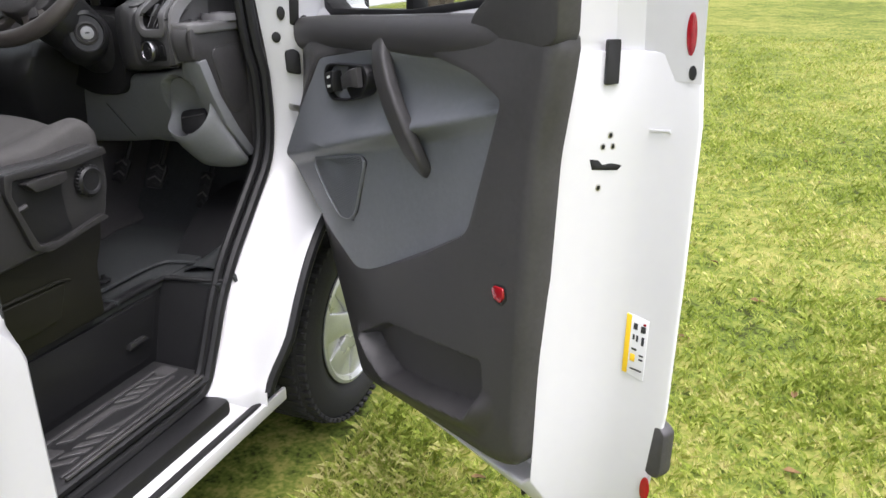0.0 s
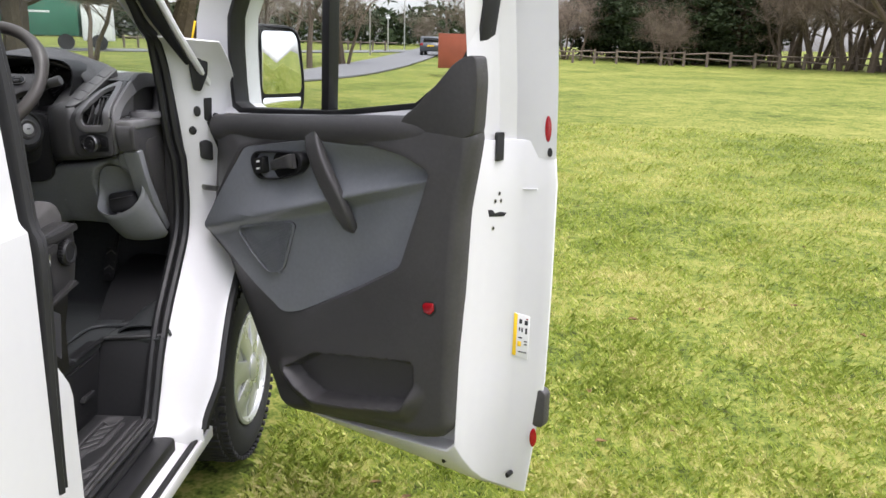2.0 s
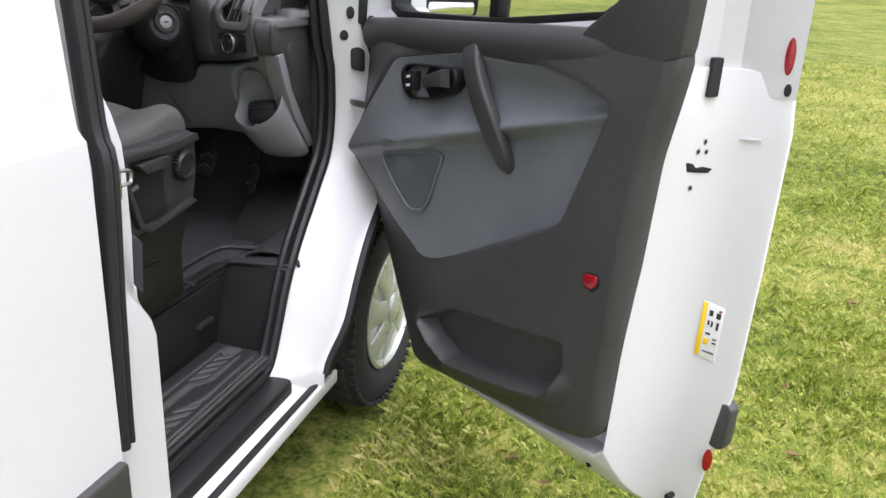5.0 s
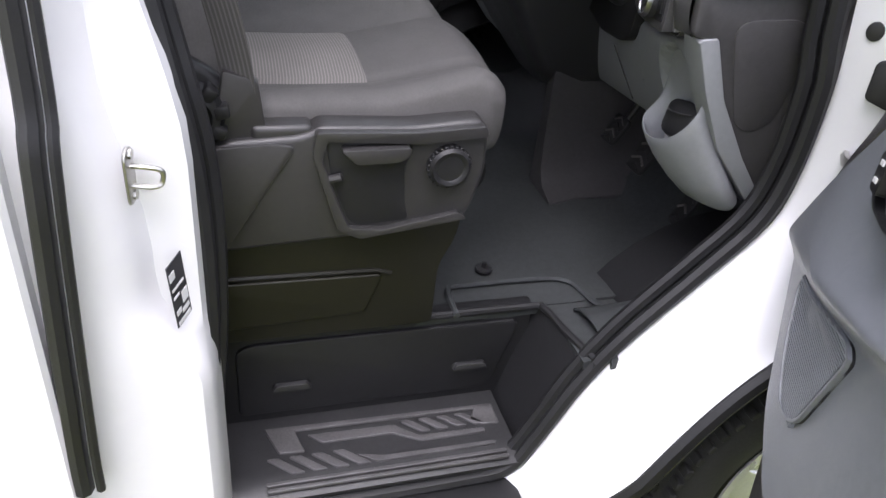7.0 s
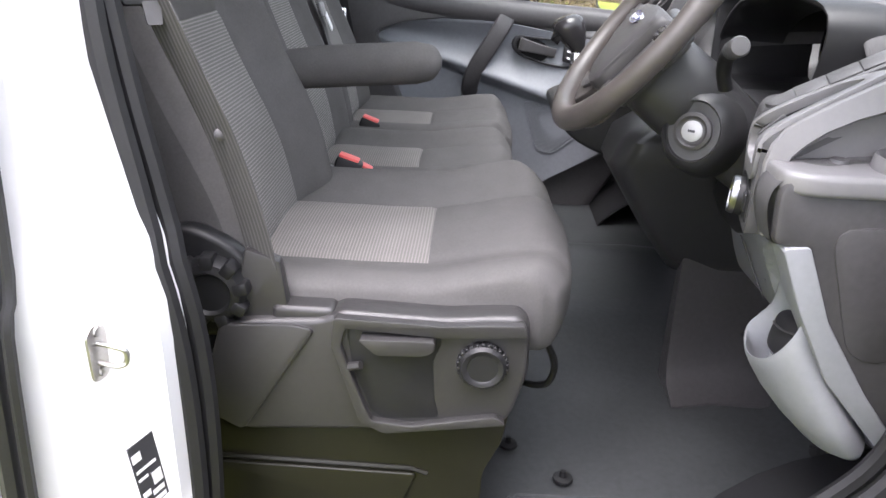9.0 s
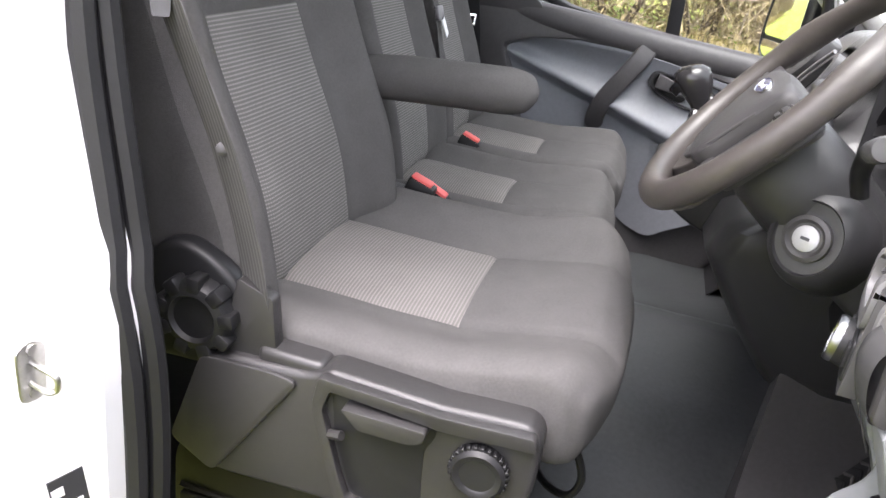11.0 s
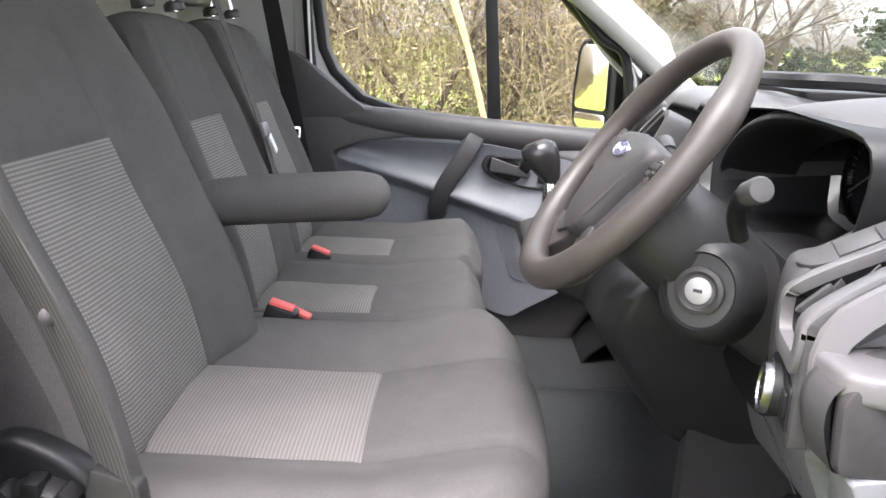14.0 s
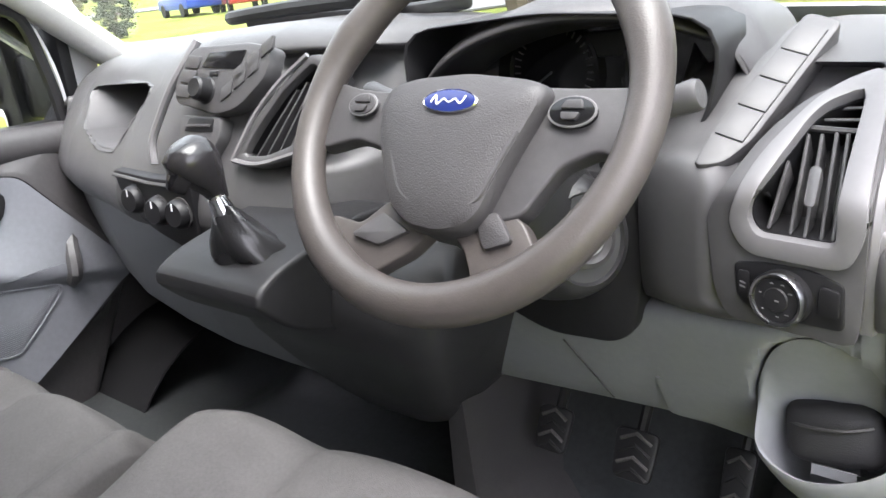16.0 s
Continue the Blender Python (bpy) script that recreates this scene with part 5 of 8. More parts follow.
for y0, y1 in ((-0.76, -0.62), (-0.58, -0.48)):
    slot = box(-0.838, -0.82, y0, y1, 1.1635, 1.168, 0.002)
    part("capping_slot", slot, BLACK, pd)
door_mirror(lambda a, z, b: Vector((-1.0 - 0.90 * a - 0.45 * b, -0.13 - 0.45 * a + 0.90 * b, z - 0.01)), "black door mirror with two panes beyond the passenger window")

# ---- driver's seat ----
def cushion(parent, cx, hw, y0, y1, z0, ztop, ins, ins_y, bol, front=0.03, bow=0.025, label=""):
    """A seat cushion: cx, hw its middle and half width; y0 rear, y1 front; ins half width of the ribbed panel, ins_y its front edge; bol the height of the side bolsters."""
    cy, hy = (y0 + y1) / 2, (y1 - y0) / 2
    cz, hz = (z0 + ztop) / 2, (ztop - z0) / 2

    def deform(q, p):
        a, y = p.x / hw, cy + p.y
        top = smoothstep(-hz, hz * 0.6, p.z)
        b = smoothstep(ins / hw + 0.04, 0.85, abs(a)) * bol
        f = front * smoothstep(ins_y - 0.02, y1 - 0.04, y) - 0.02 * smoothstep(y1 - 0.05, y1, y)
        seam = groove(abs(p.x) - ins) + (groove(y - ins_y) if abs(p.x) < ins else 0)
        crown = 0.012 * (1 - min(1, abs(p.x) / ins) ** 2)
        q.z += top * (b + f + crown) + (seam * 1.3 if p.z > hz * 0.98 else 0)
        q.y -= bow * (abs(a) ** 3) * smoothstep(0, hy, p.y)
        q.z += 0.002 * noise.noise((q.x * 9 + cx * 7, q.y * 9, 2))
        side = groove(p.z - hz * 0.45, 0.006, 0.004) * (1 if abs(p.z) < hz * 0.99 else 0)
        q.x += side * (1 if p.x > 0 else -1) * (abs(a) > 0.98)
        return Vector((cx + q.x, cy + q.y, cz + q.z))

    def split(c):
        return "centre" if c.z > hz * 0.99 and abs(c.x) < ins and cy + c.y < ins_y else "cover"

    got = soft_box((hw, hy, hz), min(0.05, hz * 0.8), 0.0095, deform, split)
    body = part("cushion", got["cover"], CLOTH, parent, label or "dark grey cloth cushion", 180)
    part("cushion_centre", got["centre"], RIBFLAT, body, "grey ribbed cloth panel", 180)
    return body


def backrest(parent, cx, hw, foot, recline, length, thick, ins, ins_top, bol, taper=0.06):
    """A padded backrest: foot its lower front edge (y, z); recline in degrees; ins_top the height of the ribbed panel's upper edge along it."""
    hz, hy = length / 2, thick / 2
    rot = Matrix.Rotation(radians(recline), 4, "X")

    def deform(q, p):
        a, s = p.x / hw, p.z + hz
        fr = smoothstep(-hy, hy, p.y)
        b = smoothstep(ins / hw + 0.05, 0.9, abs(a)) * bol * (1 - 0.5 * smoothstep(0.55, 1.0, s / length))
        lumb = 0.018 * math.exp(-((s - 0.16) / 0.13) ** 2) - 0.01 * smoothstep(0.35, 0.6, s)
        front_face = p.y > hy * 0.99
        seam = (groove(abs(p.x) - ins * (1 - 0.0 * s)) + (groove(s - ins_top) if abs(p.x) < ins else 0)) if front_face else 0
        side = groove(p.y - hy * 0.1, 0.006, 0.004) * (abs(a) > 0.98)
        x = q.x * (1 - taper * smoothstep(0.3, 1.0, s / length) ** 2 * 2.2) + side * (1 if p.x > 0 else -1)
        y = q.y + fr * (b + lumb) + seam * 1.3 + 0.002 * noise.noise((q.x * 8, q.z * 8, 5 + cx))
        z = q.z - 0.03 * (abs(a) ** 4) * smoothstep(0.7, 1.0, s / length)
        v = rot @ Vector((x, y - hy, z + hz))
        return Vector((cx, foot[0], foot[1])) + v

    def split(c):
        if abs(c.x) > hw * 0.985 and c.y < hy * 0.45:
            return "side"
        return "centre" if c.y > hy * 0.99 and abs(c.x) < ins and c.z + hz < ins_top else "cover"

    got = soft_box((hw, hy, hz), 0.05, 0.0105, deform, split)
    body = part("backrest", got["cover"], CLOTH, parent, "dark grey cloth backrest", 180)
    for keep in (-1, 1):
        flank = got["side"].copy()
        bmesh.ops.delete(flank, geom=[f for f in flank.faces if (f.calc_center_median().x - cx) * keep < 0], context="FACES")
        part("backrest_side", flank, SIDECLOTH, body, "black ribbed cloth side, its shade in the colour too", 180)
    part("backrest_centre", got["centre"], RIB, body, "black and grey ribbed cloth panel", 180)
    return body


def headrest(parent, at, recline, w=0.13, h=0.10, d=0.055, posts=0.075):
    rot = Matrix.Translation(at) @ Matrix.Rotation(radians(recline), 4, "X")

    def deform(q, p):
        q.x *= 1 - 0.12 * smoothstep(-h, h, p.z)
        q.y += 0.02 * (1 - (p.x / w) ** 2) * smoothstep(-d, d, p.y)
        return rot @ q

    hr = part("headrest", soft_box((w, d, h), 0.045, 0.016, deform)["body"], CLOTH, parent, "dark grey cloth headrest", 180)
    for s in (-1, 1):
        part("post", moved(tube([(s * posts, 0, -h - 0.06), (s * posts, 0, -h + 0.02)], 0.006, 10), rot), CHROME, hr, "bright metal post")
        part("post_collar", moved(lathe([(0.02, -0.012), (0.02, 0.0), (0.014, 0.006), (0.0, 0.006)], 14, Matrix.Translation((s * posts, 0, -h - 0.045))), rot), DARK, hr)
    return hr


seat = thing("driver_seat", (0.445, -0.75, 0.55), "driver's seat in dark grey cloth with ribbed centre panels", "seat")
cushion(seat, 0.432, 0.274, -1.0, -0.471, 0.853, 0.918, 0.122, -0.688, 0.026, 0.032, 0.044)
backrest(seat, 0.445, 0.25, (-0.935, 0.885), 19, 0.66, 0.135, 0.122, 0.385, 0.05)
headrest(seat, (0.445, -1.185, 1.635), 15, 0.135, 0.105)
# armrest on the inner side
arm_path = spline([(0.165, -1.03, 1.115), (0.165, -0.97, 1.128), (0.165, -0.88, 1.138), (0.165, -0.78, 1.146), (0.165, -0.725, 1.15), (0.165, -0.70, 1.15)], 4)
ar = [0.040] * 6 + [0.041] * 9 + [0.038, 0.036, 0.033, 0.028, 0.021, 0.01]
part("armrest", tube(arm_path, ar[: len(arm_path)], 14, flat=0.95), CLOTH, seat, "dark grey cloth armrest", 180)
# seat box and side shield
SX = 0.742
base = part("seat_box", prism(rounded([(-1.0, 0.545), (-0.598, 0.548), (-0.596, 0.665), (-0.572, 0.72), (-0.56, 0.80), (-0.97, 0.80), (-1.0, 0.72)], 0.012), 0.24, 0.722, "x", 0.008), SEATBOX, seat, "dark olive-black seat box")
part("box_panel", prism(rounded([(-0.990, 0.664), (-0.690, 0.661), (-0.718, 0.588), (-0.990, 0.572)], 0.008), 0.716, 0.7275, "x", 0.005, 3), SEATBOX, base)
part("box_ledge", tube([(0.722, -0.99, 0.672), (0.722, -0.70, 0.668), (0.722, -0.675, 0.660)], 0.0045, 6), SEATBOX, base)
SHIELD = [(-0.985, 0.775), (-0.955, 0.895), (-0.915, 0.906), (-0.822, 0.912), (-0.805, 0.918), (-0.792, 0.926), (-0.66, 0.922), (-0.60, 0.928), (-0.562, 0.930), (-0.548, 0.915), (-0.546, 0.845), (-0.562, 0.785), (-0.572, 0.768), (-0.735, 0.745), (-0.93, 0.732)]
shield = part("side_shield", prism(rounded(SHIELD, 0.014), 0.685, SX, "x", 0.010, 3), SHIELDPLASTIC, seat, "dark grey plastic side shield")
rec = [(-0.786, 0.906), (-0.665, 0.906), (-0.66, 0.885), (-0.672, 0.862), (-0.668, 0.80), (-0.66, 0.772), (-0.735, 0.766), (-0.752, 0.775), (-0.778, 0.846)]
# Flat black patch gives the lever scoop its shade by colour alone.
part("recess_patch", prism(rounded(rec, 0.01), SX - 0.004, SX + 0.0012, "x", 0.001), BLACK, shield)
part("recess_rim", tube([(SX + 0.002, p.x, p.y) for p in rounded([(-0.79, 0.915), (-0.655, 0.913)], 0, 1)], 0.006, 6), SHIELDPLASTIC, shield)
part("shield_ridge", prism(rounded([(-0.80, 0.922), (-0.66, 0.918), (-0.556, 0.925), (-0.551, 0.908), (-0.655, 0.90), (-0.785, 0.908), (-0.792, 0.88), (-0.765, 0.80), (-0.752, 0.768), (-0.70, 0.762), (-0.585, 0.785), (-0.57, 0.772), (-0.735, 0.748), (-0.768, 0.765), (-0.805, 0.885)], 0.006), SX - 0.004, SX + 0.012, "x", 0.005), SHIELDPLASTIC, shield)
part("height_lever", prism(rounded([(-0.768, 0.898), (-0.668, 0.9), (-0.67, 0.885), (-0.685, 0.878), (-0.745, 0.876)], 0.006), SX, SX + 0.022, "x", 0.005), SHIELDPLASTIC, shield)
part("small_lever", tube([(SX + 0.004, -0.79, 0.845), (SX + 0.012, -0.765, 0.855)], 0.006, 8), SHIELDPLASTIC, shield)
knob = part("lumbar_knob", lathe([(0.031, 0), (0.031, 0.014), (0.027, 0.019), (0.022, 0.018), (0.02, 0.016), (0, 0.016)], 36, toward((SX, -0.607, 0.862), (1, 0, 0))), BLACK, shield, "black ribbed adjuster knob")
for k in range(26):
    a = 2 * math.pi * k / 26
    b = box(-0.0022, 0.0022, 0.029, 0.034, 0.003, 0.013, 0.0008, 1)
    part("knob_rib", moved(b, toward((SX, -0.607, 0.862), (1, 0, 0)) @ Matrix.Rotation(a, 4, "Z")), BLACK, knob)
part("rear_cover", prism(rounded([(-0.99, 0.77), (-0.95, 0.90), (-0.86, 0.905), (-0.825, 0.9), (-0.93, 0.735)], 0.012), SX - 0.002, SX + 0.006, "x", 0.003), SHIELDPLASTIC, shield)
part("seat_valance", box(0.64, SX - 0.008, -0.885, -0.802, 0.90, 0.924, 0.008, 3), SHIELDPLASTIC, shield)
# recliner wheel at the hinge, belt anchor cover
part("recliner_cover", prism(rounded([(-1.06, 0.86), (-1.06, 0.98), (-1.00, 1.03), (-0.93, 1.00), (-0.885, 0.94), (-0.875, 0.87)], 0.03), 0.69, 0.722, "x", 0.01, 3), BLACK, seat)
hub_ = toward((0.720, -0.962, 0.942), (1, 0, 0))
rw_ = part("recliner_wheel", moved(lathe([(0.046, 0), (0.046, 0.014), (0.040, 0.024), (0.030, 0.027), (0.026, 0.022), (0, 0.022)], 32), hub_), BLACK, seat, "black recliner hand wheel")
for k in range(9):
    a = 2 * math.pi * k / 9
    part("grip", moved(box(-0.009, 0.009, 0.032, 0.052, 0.002, 0.027, 0.004, 2), hub_ @ Matrix.Rotation(a, 4, "Z")), BLACK, rw_)
part("anchor_cover", prism(rounded([(-0.935, 0.895), (-0.917, 1.000), (-0.872, 0.985), (-0.862, 0.90)], 0.006), 0.708, 0.728, "x", 0.004), SHIELDPLASTIC, seat)
slide = tube(spline([(0.60, -0.52, 0.835), (0.60, -0.500, 0.80), (0.595, -0.492, 0.765), (0.59, -0.505, 0.735), (0.55, -0.54, 0.715), (0.48, -0.57, 0.71)], 4), 0.0055, 8)
part("slide_bar", slide, BLACK, seat, "black steel seat slide bar")

# ---- passenger double seat ----
bench = thing("passenger_bench", (-0.3, -0.8, 0.55), "two-place passenger bench in dark grey cloth with ribbed panels", "seat")
cushion(bench, -0.10, 0.188, -1.0, -0.525, 0.78, 0.885, 0.095, -0.75, 0.028, 0.02)
cushion(bench, -0.495, 0.20, -1.0, -0.525, 0.78, 0.885, 0.095, -0.755, 0.028, 0.02)
backrest(bench, -0.115, 0.185, (-0.965, 0.86), 17, 0.60, 0.12, 0.10, 0.385, 0.03)
backrest(bench, -0.49, 0.185, (-0.965, 0.86), 17, 0.60, 0.12, 0.10, 0.385, 0.03)
headrest(bench, (-0.115, -1.19, 1.585), 12, 0.125, 0.105)
headrest(bench, (-0.49, -1.19, 1.585), 12, 0.125, 0.105)
part("bench_frame", prism(rounded([(-1.0, 0.545), (-0.62, 0.548), (-0.56, 0.78), (-1.0, 0.78)], 0.02), -0.69, 0.08, "x", 0.01), BLACK, bench, "black bench base")
# middle belt guide between the headrests
gd = part("belt_guide", prism(rounded([(-0.35, 1.44), (-0.345, 1.54), (-0.325, 1.555), (-0.275, 1.555), (-0.26, 1.54), (-0.255, 1.44)], 0.012), -1.19, -1.135, "y", 0.012, 3), SILVERTRIM, bench, "grey plastic belt guide")
part("guide_slot", box(-0.325, -0.278, -1.14, -1.131, 1.50, 1.53, 0.004), BLACK, gd)


# ---- seat belts and buckles ----
def belt(name, label, path, width, across, material):
    t = thing(name, path[-1], label, "seat belt", "seat belts")
    part("webbing", strap(spline(path, 6), width, 0.0016, across), material, t)
    return t


b1 = belt("seat_belt", "grey webbing seat belt hanging beside the driver's seat", [(0.80, -1.06, 1.62), (0.785, -1.03, 1.45), (0.762, -0.975, 1.28), (0.742, -0.93, 1.15), (0.726, -0.905, 1.04), (0.715, -0.895, 0.95), (0.712, -0.89, 0.90)], 0.047, (0.45, 0.9, 0.0), WEB)
part("belt_button", lathe([(0.008, 0), (0.008, 0.003), (0.004, 0.006), (0, 0.006)], 12, toward((0.742, -0.93, 1.151), (0.8, 0.5, 0.2))), DARK, b1)
bt = part("belt_tongue", moved(prism(rounded([(-0.026, -0.02), (0.026, -0.02), (0.02, 0.012), (-0.02, 0.012)], 0.006), -0.004, 0.004, "z", 0.002), toward((0.768, -0.99, 1.315), (0.75, 0.6, 0.25))), BLACK, b1)
part("tongue_plate", moved(prism(rounded([(-0.008, -0.040), (0.008, -0.040), (0.010, -0.015), (-0.010, -0.015)], 0.003), -0.0015, 0.0015, "z", 0), toward((0.768, -0.985, 1.315), (0.75, 0.6, 0.25))), MID, bt)
b2 = belt("seat_belt", "grey webbing middle belt over the bench's backrest", [(-0.30, -1.128, 1.515), (-0.303, -1.115, 1.46), (-0.31, -1.06, 1.30), (-0.315, -1.02, 1.17), (-0.315, -0.99, 1.05), (-0.31, -0.97, 0.94)], 0.034, (1, 0, 0), WEB)
bt2 = part("belt_tongue", moved(box(-0.022, 0.022, -0.016, 0.016, -0.004, 0.006, 0.004), toward((-0.312, -1.02, 1.19), (0, 1, 0.3))), SILVERTRIM, b2)
part("tongue_plate", moved(box(-0.010, 0.010, -0.055, -0.012, -0.001, 0.002, 0.001), toward((-0.305, -1.012, 1.19), (0, 1, 0.3)) @ Matrix.Rotation(0.4, 4, "Z")), PAPER, bt2)
b3 = belt("seat_belt", "black webbing passenger belt hanging down the door-post", [(-0.77, -1.15, 1.60), (-0.77, -1.12, 1.50), (-0.765, -1.09, 1.35), (-0.76, -1.055, 1.18), (-0.755, -1.03, 1.05), (-0.745, -1.0, 0.90)], 0.05, (0.3, 1, 0), WEBBLACK)
part("belt_loop", box(-0.80, -0.74, -1.17, -1.12, 1.585, 1.65, 0.014, 3), BLACK, b3)
part("upper_cover", box(-0.80, -0.75, -1.20, -1.15, 1.62, 1.74, 0.014, 3), BLACK, b3)
part("tongue_plate", moved(ring([(-0.012, -0.016), (0.012, -0.016), (0.012, 0.016), (-0.012, 0.016)], [(-0.007, -0.009), (0.007, -0.009), (0.007, 0.009), (-0.007, 0.009)], -0.002, 0.002, "z", 0.001), toward((-0.745, -1.045, 1.135), (1, 0.5, 0.2))), CHROME, b3)


def buckle(at, tilt):
    bk = thing("belt_buckle", at, "black seat belt buckle with a red release button", "buckle", "belt buckles")
    m = Matrix.Translation(at) @ Matrix.Rotation(tilt, 4, "X")
    part("case", moved(box(-0.016, 0.016, -0.027, 0.027, -0.085, 0.02, 0.006), m), BLACK, bk)
    part("release_button", moved(box(-0.012, 0.012, -0.024, 0.018, 0.016, 0.025, 0.003), m), REDPLASTIC, bk, "red release button")
    return bk


buckle((0.136, -0.884, 0.930), radians(-18))
buckle((0.100, -0.865, 0.905), radians(-25))
buckle((-0.325, -0.905, 0.90), radians(-20))
part("belt_stalk_cover", soft_box((0.05, 0.06, 0.03), 0.025, 0.02, lambda q, p: q + Vector((0.15, -0.95, 0.90)))["body"], MID, seat, "", 180)

# ---- dashboard ----
dash = thing("dashboard", (0, -0.1, 0.8), "dark and light grey moulded van dashboard", "dashboard")
# cross sections: x, then (y, z) of the top's front edge, upper face, bulge, under-bulge, lower panel's top and bottom
STATIONS = [
    (-0.875, (0.02, 1.25), (-0.05, 1.20), (-0.11, 1.09), (-0.10, 1.04), (-0.10, 1.02), (-0.07, 0.84)),
    (-0.80, (0.00, 1.27), (-0.09, 1.225), (-0.17, 1.10), (-0.16, 1.04), (-0.14, 1.02), (-0.10, 0.82)),
    (-0.63, (-0.04, 1.29), (-0.145, 1.24), (-0.235, 1.11), (-0.22, 1.045), (-0.19, 1.02), (-0.15, 0.80)),
    (-0.45, (-0.08, 1.30), (-0.185, 1.25), (-0.285, 1.12), (-0.27, 1.055), (-0.225, 1.02), (-0.18, 0.79)),
    (-0.28, (-0.12, 1.31), (-0.222, 1.258), (-0.33, 1.125), (-0.32, 1.06), (-0.26, 1.015), (-0.20, 0.785)),
    (-0.13, (-0.16, 1.325), (-0.248, 1.275), (-0.338, 1.13), (-0.335, 1.06), (-0.27, 1.0), (-0.20, 0.78)),
    (0.03, (-0.18, 1.33), (-0.258, 1.28), (-0.345, 1.13), (-0.34, 1.06), (-0.27, 1.0), (-0.20, 0.78)),
    (0.14, (-0.18, 1.325), (-0.25, 1.27), (-0.33, 1.13), (-0.32, 1.06), (-0.26, 1.0), (-0.17, 0.785)),
    (0.185, (-0.165, 1.312), (-0.225, 1.25), (-0.27, 1.13), (-0.26, 1.05), (-0.22, 1.0), (-0.13, 0.80)),
    (0.202, (-0.02, 1.295), (0.0, 1.23), (-0.10, 1.135), (-0.17, 1.05), (-0.19, 0.99), (-0.112, 0.805)),
    (0.42, (-0.02, 1.295), (0.0, 1.22), (-0.10, 1.13), (-0.17, 1.04), (-0.19, 0.985), (-0.125, 0.825)),
    (0.520, (-0.03, 1.285), (-0.02, 1.22), (-0.13, 1.135), (-0.20, 1.05), (-0.205, 1.0), (-0.14, 0.84)),
    (0.535, (-0.10, 1.235), (-0.205, 1.190), (-0.240, 1.165), (-0.237, 1.05), (-0.212, 1.008), (-0.145, 0.84)),
    (0.575, (-0.11, 1.252), (-0.215, 1.203), (-0.258, 1.176), (-0.255, 1.05), (-0.225, 1.012), (-0.145, 0.84)),
    (0.615, (-0.115, 1.257), (-0.205, 1.213), (-0.268, 1.165), (-0.266, 1.05), (-0.235, 1.015), (-0.148, 0.838)),
    (0.65, (-0.12, 1.264), (-0.195, 1.225), (-0.272, 1.12), (-0.268, 1.05), (-0.245, 1.02), (-0.15, 0.835)),
    (0.736, (-0.13, 1.262), (-0.21, 1.228), (-0.285, 1.12), (-0.280, 1.055), (-0.258, 1.04), (-0.15, 0.825)),
    (0.741, (0.0, 1.25), (-0.06, 1.16), (-0.290, 1.152), (-0.297, 1.072), (-0.267, 1.055), (-0.135, 0.818)),
    (0.795, (0.0, 1.25), (-0.06, 1.155), (-0.285, 1.150), (-0.297, 1.075), (-0.268, 1.06), (-0.13, 0.815)),
]


def station(x, i):
    """The i-th profile point of the dashboard at x, between the given cross sections."""
    for a, b in zip(STATIONS, STATIONS[1:]):
        if x <= b[0]:
            t = (x - a[0]) / (b[0] - a[0])
            return a[i][0] + (b[i][0] - a[i][0]) * t, a[i][1] + (b[i][1] - a[i][1]) * t
    return STATIONS[-1][i]


xs = sorted({round(-0.875 + 0.0335 * k, 4) for k in range(50)} | {round(-0.64 + 0.0045 * k, 4) for k in range(83)} | {round(0.636 + 0.008 * k, 4) for k in range(20)} | {s[0] for s in STATIONS})
xs = [x for x in xs if x <= 0.795]
upper, lower = [], []


CUBBY = rounded([(-0.605, 1.240), (-0.335, 1.256), (-0.283, 1.252), (-0.287, 1.233), (-0.335, 1.163), (-0.42, 1.158), (-0.56, 1.175)], [0.02, 0.03, 0.012, 0.02, 0.012, 0.03, 0.03], 5)


def vent_well(x, z):
    """Hollows behind the right-hand and the middle air vent."""
    right = smoothstep(0.640, 0.650, x) * smoothstep(0.730, 0.720, x) * smoothstep(1.125, 1.14, z) * smoothstep(1.262, 1.245, z)
    mid = smoothstep(0.045, 0.06, x) * smoothstep(1.165, 1.185, z) * smoothstep(1.30, 1.285, z) * (x < 0.19)
    under = 0.022 * smoothstep(0.614, 0.624, x) * smoothstep(0.752, 0.746, x) * smoothstep(1.05, 1.062, z)
    return max(0.07 * max(right, mid), under)


def dash_profile(x):
    """The upper shell's outline at x, from the windscreen down to its lower edge."""
    rim = 0.40 - 0.24 * (abs(x) / 0.86) ** 2.2
    top, low = station(x, 1), station(x, 5)
    return spline([(x, rim, 1.225), (x, rim * 0.5 + top[0] * 0.5, 1.285 + (top[1] - 1.29) * 0.5), (x, *top), (x, *station(x, 2)), (x, *station(x, 3)), (x, *station(x, 4)), (x, low[0] + 0.01, low[1] + 0.018), (x, low[0] + 0.045, low[1] + 0.016), (x, low[0] + 0.09, low[1] + 0.02)], 22)


def shell_y(x, z):
    """Where the upper shell's rear face lies at x and z."""
    face = dash_profile(x)[40:100]
    return min(face, key=lambda p: abs(p.z - z)).y


def scoop(x, z):
    """Hollow behind the bottle holder's mouth."""
    r = math.hypot((x - 0.703) / 0.060, (z - 0.945) / 0.080)
    return 0.075 * smoothstep(1.05, 0.85, r)



